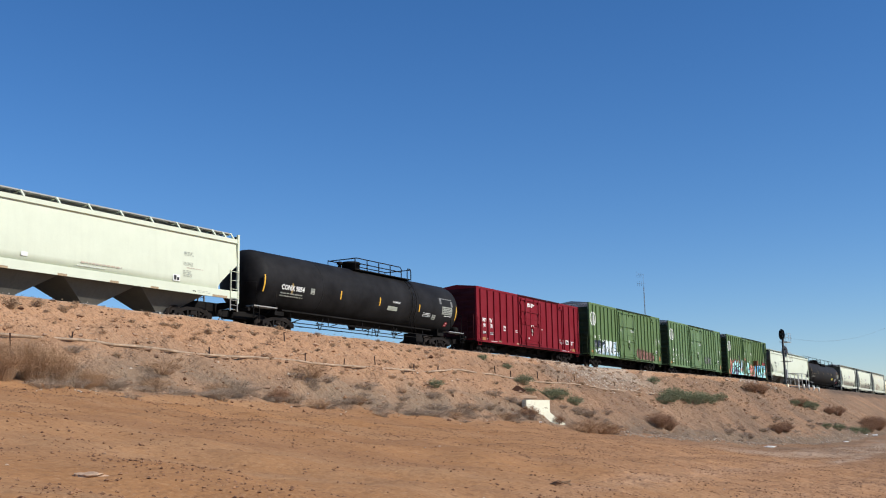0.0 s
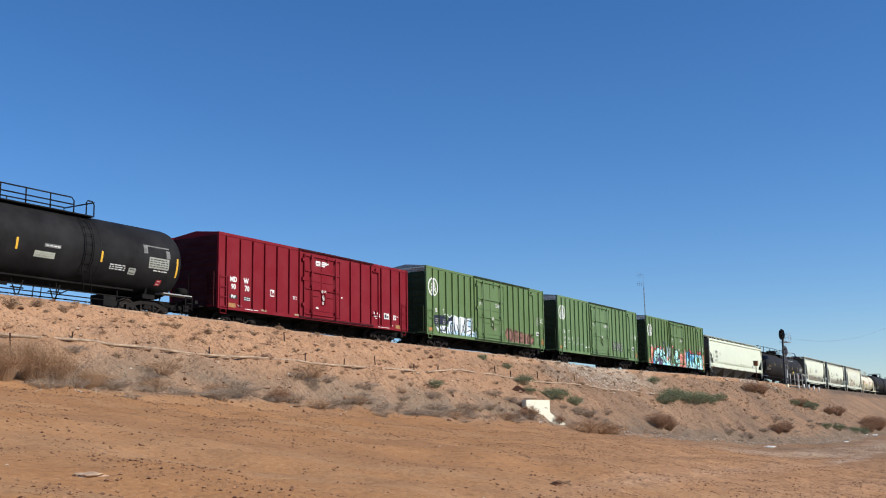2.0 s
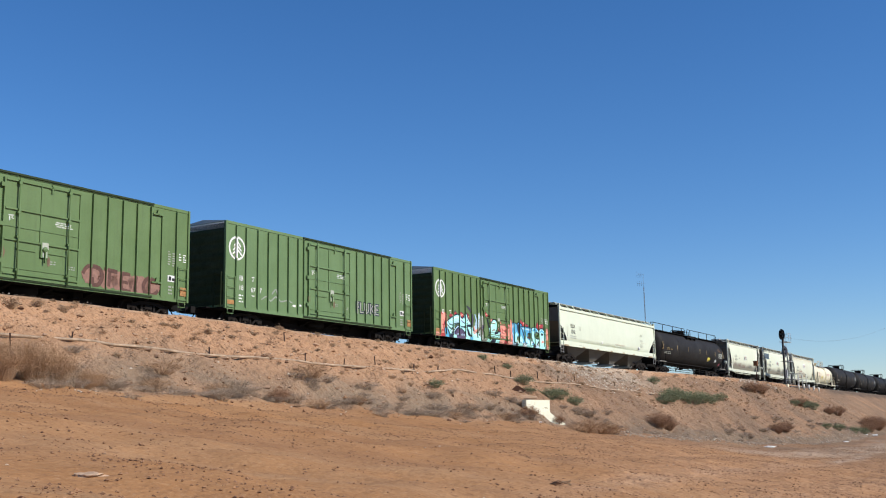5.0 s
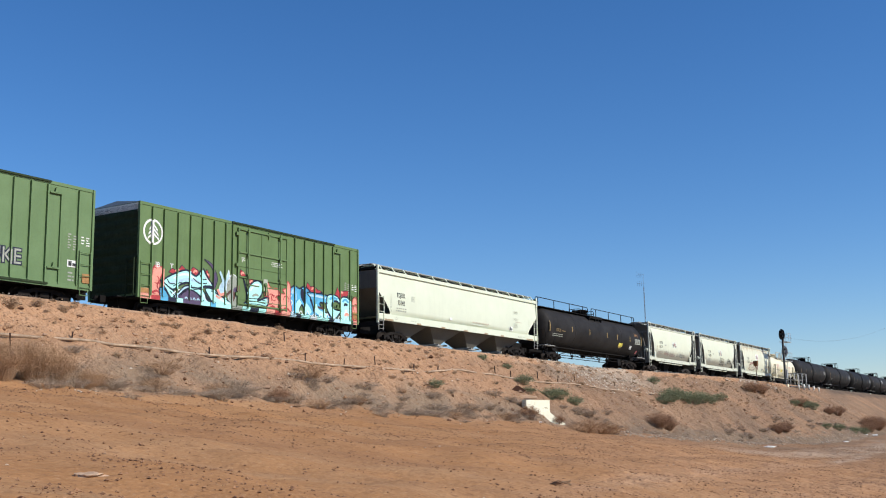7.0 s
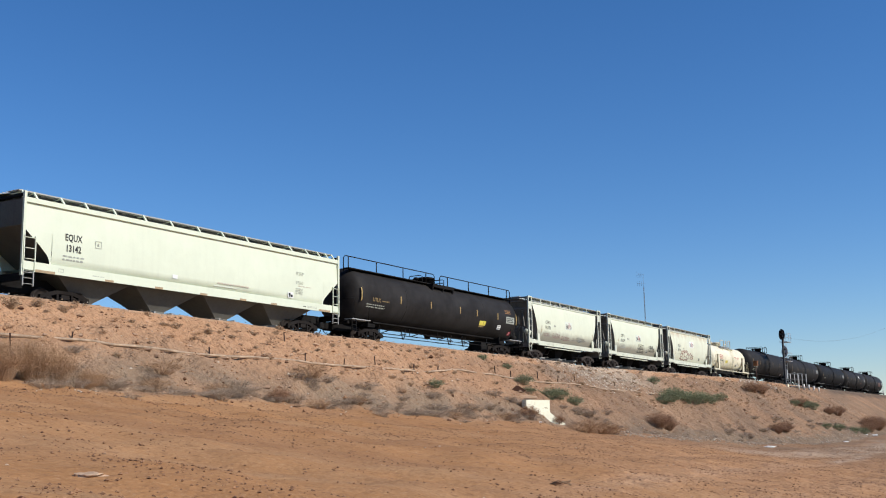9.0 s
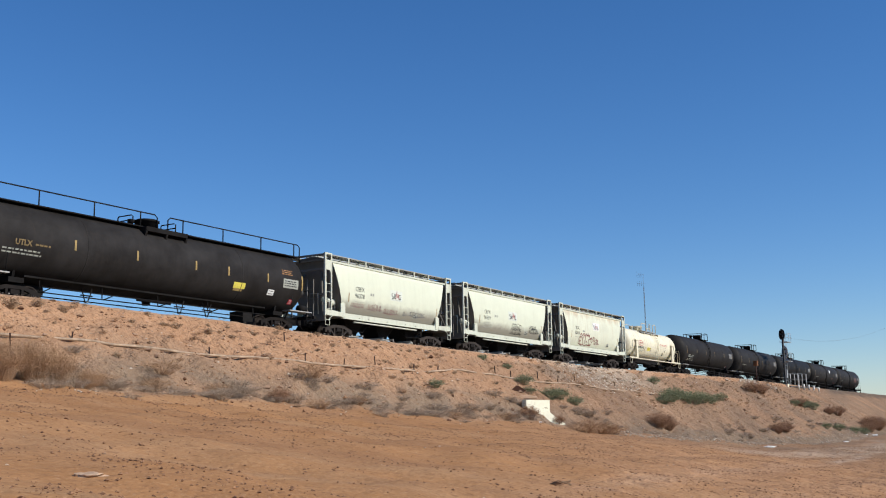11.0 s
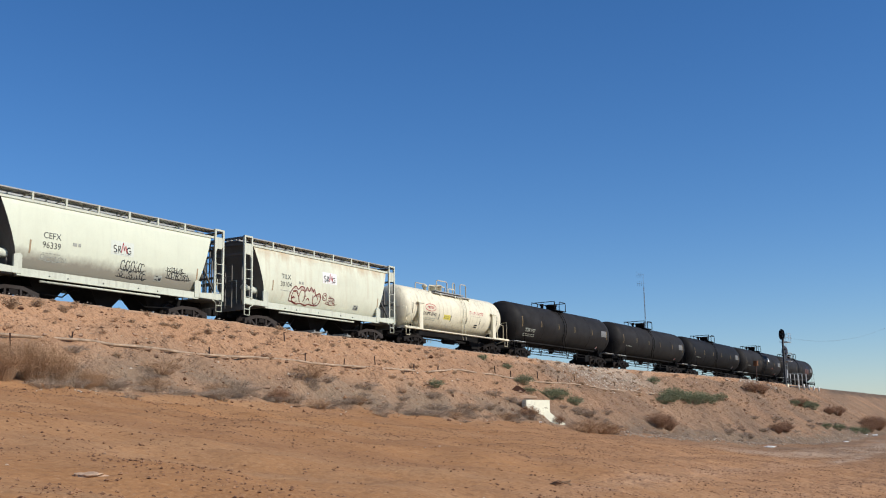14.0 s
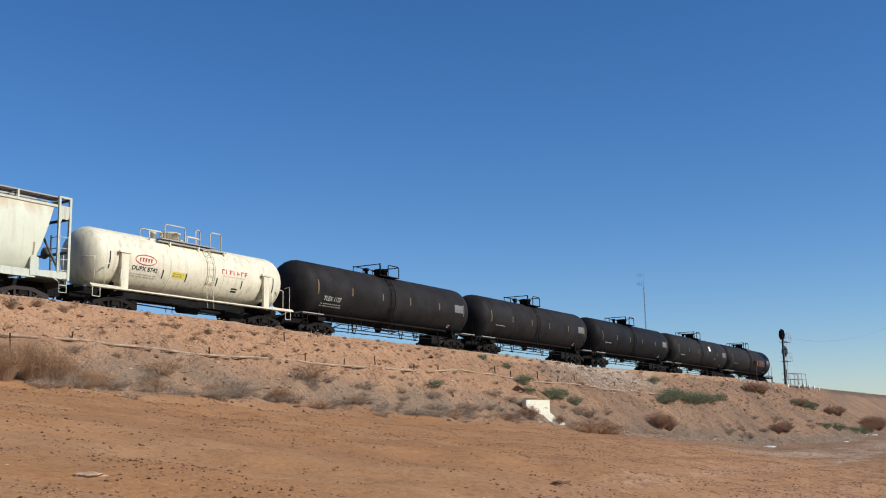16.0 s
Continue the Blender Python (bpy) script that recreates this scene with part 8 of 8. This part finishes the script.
def make_headwall():
    wall = thing("culvert_headwall", "whitewashed concrete culvert headwall with sloped wing", "headwall")
    z = ground_at(-6.9, -9.4)
    wall.matrix_basis = Matrix.Translation((*[float(v) for v in plan(-6.9, -9.35)], z - 0.26)) @ Matrix.Rotation(float(heading(-6.9)), 4, "Z")
    bm = bmesh.new()
    prism(bm, [(-1.72, 0.6), (-1.72, 0.98), (1.13, 0.97), (1.13, 0.26), (0.25, 0.3), (0.12, 0.02), (-0.8, 0.3)], "y", -0.12, 0.16)
    bmesh.ops.bevel(bm, geom=bm.edges[:], offset=0.012, segments=1, affect="EDGES")
    part("wall", bm, CONCRETE, wall)
    bm = bmesh.new()
    v = []
    turn_ = Matrix.Rotation(-float(heading(-6.9)), 3, "Z")
    face, across = turn_ @ Vector((0.338, -0.809, 0.48)), turn_ @ Vector((0.512, 0.587, 0.63))
    for x, y, zt in ((0.42, -0.1, 0.34), (0.92, -1.06, -0.52)):
        c = Vector((x, y, zt))
        v.append([bm.verts.new(c + across * k_ - face * dn) for k_, dn in ((-0.34, 0), (0.2, 0), (0.2, 0.05), (-0.34, 0.05))])
    for i in range(4):
        bm.faces.new((v[0][i], v[0][(i + 1) % 4], v[1][(i + 1) % 4], v[1][i]))
    bm.faces.new(v[0][::-1])
    bm.faces.new(v[1])
    part("wing", bm, CONCRETE, wall)
    sheet = bmesh.new()
    prism(sheet, [(-0.45, 0.03), (-0.08, 0.36), (0.05, 0.36), (0.45, 0.08), (0.38, 0.0)], "y", -0.02, 0.3)
    ob = new("rusted_sheet", mesh_of("rusted_sheet", sheet, SHEET_RUST))
    x, y = plan(-6.2, -7.7)
    ob.matrix_basis = Matrix.Translation((float(x), float(y), ground_at(-6.2, -7.7) - 0.04))
    tagged(ob, "bent rusted iron sheet lying on the slope", "sheet metal")
    slab = bmesh.new()
    prism(slab, [(-0.55, 0.0), (-0.5, 0.16), (0.1, 0.2), (0.7, 0.12), (0.75, 0.0)], "y", -0.25, 0.1)
    bmesh.ops.bevel(slab, geom=slab.edges[:], offset=0.02, segments=1, affect="EDGES")
    ob = new("slab", mesh_of("slab", slab, LUMP))
    x, y = plan(-6.5, -8.2)
    ob.matrix_basis = Matrix.Translation((float(x), float(y), ground_at(-6.5, -8.2) - 0.05)) @ Matrix.Rotation(0.3, 4, "Z")
    tagged(ob, "broken grey concrete slab below the rusted sheet", "concrete slab")


def make_litter():
    rng = random.Random(12)
    for s, o, k, label in ((17.5, -15.3, 0.32, "crumpled white litter on the dirt"), (69.0, -13.4, 0.36, "crumpled white litter by the weeds"), (45.0, -15.0, 0.25, "scrap of white litter on the dirt"), (66.0, -13.0, 0.3, "scrap of white litter on the dirt"), (-9.9, -10.9, 0.1, "scrap of white litter on the dirt")):
        bm = bmesh.new()
        bmesh.ops.create_icosphere(bm, subdivisions=2, radius=1)
        for v in bm.verts:
            n_ = noise.noise(v.co * 2.1 + Vector((s, o, 0)))
            v.co = Vector((v.co.x * (1 + n_ * 0.6), v.co.y * 0.6 * (1 + n_ * 0.5), v.co.z * 0.28 + n_ * 0.2)) * k
        x, y = plan(s, o)
        ob = new("litter", mesh_of("litter", bm, POST_WHITE))
        ob.matrix_basis = Matrix.Translation((float(x), float(y), ground_at(s, o) + 0.03))
        tagged(ob, label, "litter", "litter on the ground")
    for s, o, k, mat, label in ((-52.95, -27.1, 0.12, LUMP, "flat pale rock half buried in red dirt"), (-43.7, -28.4, 0.13, BRANCH, "dark splintered wood scrap on the dirt"), (-51.0, -21.5, 0.1, CLODS, "dark clod of earth on the dirt"), (-28.9, -10.2, 0.2, BRANCH, "broken dark branch at the field edge"), (-18.9, -10.2, 0.12, BRANCH, "broken dark branch at the field edge")):
        bm = bmesh.new()
        if mat is BRANCH:
            for i in range(6):
                a = rng.uniform(-0.5, 0.5)
                tube(bm, [(-k * 1.5, 0, 0.02), (rng.uniform(-0.1, 0.1), a * k, rng.uniform(0.02, 0.1)), (k * 1.6 * math.cos(a), k * 1.6 * math.sin(a), rng.uniform(0.0, 0.1))], 0.008, 5)
        else:
            bmesh.ops.create_icosphere(bm, subdivisions=3, radius=1)
            for v in bm.verts:
                n_ = noise.noise(v.co * 1.7 + Vector((s, o, 4)))
                v.co = Vector((v.co.x * (1.5 + n_), v.co.y * (1.5 + n_ * 0.5), v.co.z * 0.26 * (1 + n_))) * k
        x, y = plan(s, o)
        ob = new("wood_scrap" if mat is BRANCH else "rock", mesh_of("scrap", bm, mat))
        ob.matrix_basis = Matrix.Translation((float(x), float(y), ground_at(s, o)))
        tagged(ob, label, "wood scrap" if mat is BRANCH else "rock")


# ---------- signal, mast and wires ----------
def make_signal():
    sig = thing("railway_signal", "black railway signal mast with two heads and ladder", "railway signal")
    s0, o0 = 70.6, -3.7
    zb = ground_at(s0, o0)
    sig.matrix_basis = beside_track(s0, o0, zb)
    part("mast", made(lathe, [(-0.3, 0.16), (0.5, 0.16), (0.52, 0.13), (6.0, 0.12), (6.05, 0.02)], 14, "z"), SIGNAL_BLACK, sig)
    part("mast_base", boxes((-0.3, 0.3, -0.3, 0.3, -0.3, 0.18)), CONCRETE, sig)
    for z, mat, x in ((5.95, SIGNAL_BLACK, -0.25), (4.0, SIGNAL_SILVER, 0.6)):
        bm = bmesh.new()
        k = 20
        pts = [(0.36 * math.cos(2 * math.pi * i / k), 0.66 * math.sin(2 * math.pi * i / k)) for i in range(k)]
        prism(bm, [(a, z + 0.05 + b) for a, b in pts], "x", x - 0.03, x + 0.03)
        head = part("signal_head", bm, mat, sig, "oval signal backboard with hooded lamps")
        for i in range(2):
            zz = z + 0.3 - i * 0.5
            part("lamp", made(lathe, [(x - 0.06, 0.02), (x - 0.05, 0.14), (x - 0.03, 0.15)], 14, "x", (0, zz)), LENS, head)
            bm = bmesh.new()
            for j in range(9):
                a0, a1 = radians(-10 + j * 22.2), radians(-10 + (j + 1) * 22.2)
                q = [(x - 0.03, 0.17 * math.cos(a0), zz + 0.17 * math.sin(a0)), (x - 0.03, 0.17 * math.cos(a1), zz + 0.17 * math.sin(a1)), (x - 0.4, 0.16 * math.cos(a1), zz + 0.02 + 0.16 * math.sin(a1)), (x - 0.4, 0.16 * math.cos(a0), zz + 0.02 + 0.16 * math.sin(a0))]
                bm.faces.new([bm.verts.new(p) for p in q])
            part("hood", bm, SIGNAL_BLACK, head, tidy=False)
        part("lamp_box", boxes((x + 0.03, x + 0.3, -0.2, 0.2, z - 0.5, z + 0.6)), mat, head)
    lines = [[(0.7, q, 0.0), (0.7, q, 6.0)] for q in (-0.2, 0.2)]
    lines += [[(0.7, -0.2, 0.3 + 0.3 * i), (0.7, 0.2, 0.3 + 0.3 * i)] for i in range(19)]
    part("ladder", tubes(0.022, *lines, k=5), SIGNAL_SILVER, sig, "grey steel ladder")
    for z in (2.9, 5.2):
        part("service_platform", boxes((0.15, 2.3, -0.45, 0.45, z - 0.04, z)), SIGNAL_SILVER, sig)
        rails = [[(x, y, z), (x, y, z + 1.0)] for x in (1.3, 2.25) for y in (-0.42, 0.42)] + [[(0.3, y, z + 1.0), (2.25, y, z + 1.0)] for y in (-0.42, 0.42)] + [[(0.3, y, z + 0.5), (2.25, y, z + 0.5)] for y in (-0.42, 0.42)] + [[(2.25, -0.42, z + 1.0), (2.25, 0.42, z + 1.0)]]
        part("platform_rail", tubes(0.022, *rails, k=5), SIGNAL_SILVER, sig)
    part("relay_case", boxes((0.22, 0.5, -0.2, 0.2, 0.9, 1.9)), SIGNAL_SILVER, sig)
    # culvert crossing with handrails and white posts beyond the signal
    deck = thing("footway", "grey steel handrailed footway beside the track", "footway")
    zd = ground_at(80.0, -4.0)
    deck.matrix_basis = beside_track(80.0, -3.6, zd + 0.55)
    part("deck", boxes((-8.6, 0.4, -0.5, 0.5, -0.5, -0.38)), DARK_STEEL, deck)
    for x in (-4.6, -2.4, -0.2):
        for y in (-0.45, 0.45):
            part("post", tubes(0.055, [(x, y, -0.4), (x, y, 1.2)]), POST_GALV, deck, "bright galvanised post")
    for y in (-0.45, 0.45):
        for z in (0.5, 1.2):
            part("handrail", tubes(0.036, [(-8.4, y, z - 0.12), (-6.4, y, z - 0.02), (-4.6, y, z), (-0.2, y, z)]), DARK_STEEL, deck)
    post = bmesh.new()
    lathe(post, [(-0.3, 0.11), (1.15, 0.11), (1.2, 0.08), (1.21, 0.02)], 12, "z")
    post = mesh_of("marker_post", post, POST_WHITE)
    for s in (74.4, 77.2, 79.9, 82.6, 85.4):
        x, y = plan(s, -4.3)
        ob = new("marker_post", post)
        ob.matrix_basis = Matrix.Translation((float(x), float(y), ground_at(s, -4.3))) @ Matrix.Diagonal((1.0, 1.0, 0.52, 1))
        tagged(ob, "short white painted post beside the track", "post", "white marker posts")
    # rusty box on a slim stand
    stand = thing("lineside_box", "small rusty brown metal box on a slim post", "equipment box")
    stand.matrix_basis = beside_track(57.6, -3.8, ground_at(57.6, -3.8))
    part("post", tubes(0.045, [(0, 0, -0.3), (0, 0, 1.77)]), POST_RUST, stand, "slim steel post")
    bm = boxes((-0.25, 0.25, -0.2, 0.2, 1.75, 2.25))
    bmesh.ops.bevel(bm, geom=bm.edges[:], offset=0.02, segments=1, affect="EDGES")
    case = part("case", bm, CASE_RUST, stand, "rust-brown painted case")
    part("lid", boxes((-0.28, 0.28, -0.23, 0.23, 2.25, 2.29)), CASE_RUST, stand)
    part("latch", boxes((0.12, 0.17, -0.225, -0.2, 1.93, 2.05)), DARK_STEEL, case)


def make_mast():
    mast = thing("radio_mast", "thin grey radio mast with a small aerial", "radio mast")
    mast.matrix_basis = pose(28.9, 158.0, -1.6)
    lines = [[(q * 0.12, w * 0.12, 0), (q * 0.05, w * 0.05, 21.6)] for q, w in ((-1, -1), (1, -1), (0, 1))]
    for i in range(36):
        z = i * 0.6
        a = 0.12 - 0.07 * z / 21.6
        lines += [[(-a, -a, z), (a, -a, z + 0.6)], [(a, -a, z), (0, a, z + 0.6)], [(0, a, z), (-a, -a, z + 0.6)]]
    part("lattice", tubes(0.014, *lines, k=4), WIRE, mast)
    lines = [[(0, 0, 21.4), (0, 0, 23.6)], [(-0.9, 0, 23.4), (0.2, 0, 23.4)], [(-0.9, 0, 22.1), (0.2, 0, 22.1)]]
    for x in (-0.9, -0.6, -0.3):
        lines += [[(x, 0, 23.0), (x, 0, 23.8)], [(x, 0, 21.8), (x, 0, 22.5)]]
    part("aerial", tubes(0.016, *lines, k=4), WIRE, mast)


def make_wires():
    """A slack line wire between two slim poles beyond the track."""
    a, b = Vector((50.5, 165.0, 12.9)), Vector((84.0, 188.0, 20.6))
    pts = []
    for i in range(31):
        f = i / 30
        p = a.lerp(b, f)
        p.z -= 4 * 3.2 * f * (1 - f)
        pts.append(p)
    tagged(new("line_wire", mesh_of("line_wire", made(tube, pts, 0.012, 5), WIRE)), "thin slack overhead line wire", "wire")
    for p, h in ((a, 13.8), (b, 22.0)):
        pole = thing("utility_pole", "slim weathered wooden utility pole", "utility pole", "line poles")
        pole.matrix_basis = pose(p.x, p.y, 0.0)
        part("shaft", made(lathe, [(-0.5, 0.08), (h, 0.06), (h + 0.1, 0.02)], 10, "z"), TIE_WOOD, pole)
        part("insulator", made(lathe, [(h - 0.2, 0.03), (h - 0.15, 0.09), (h - 0.02, 0.09), (h, 0.03)], 10, "z"), SIGNAL_SILVER, pole)


make_ground()
train()
make_pipe()
make_stakes()
make_headwall()
make_signal()
make_mast()
make_wires()
make_plants()
make_litter()
make_stones()
make_track()


# ---------- what moves ----------
def travelled(t):
    return SPEED * t - 0.5 * BRAKE * t * t


def motions():
    for car, s0 in TRAIN:
        walk(car, [(float(t), on_track(s0 - travelled(t))) for t in range(17)])
    turns = [(i / FPS, -math.degrees(travelled(i / FPS) / 0.457)) for i in range(16 * FPS + 1)]
    for w, x in WHEELS:
        walk(w, [(t, pose(x, 0, 0.457, 0, a, 0)) for t, a in turns])


motions()
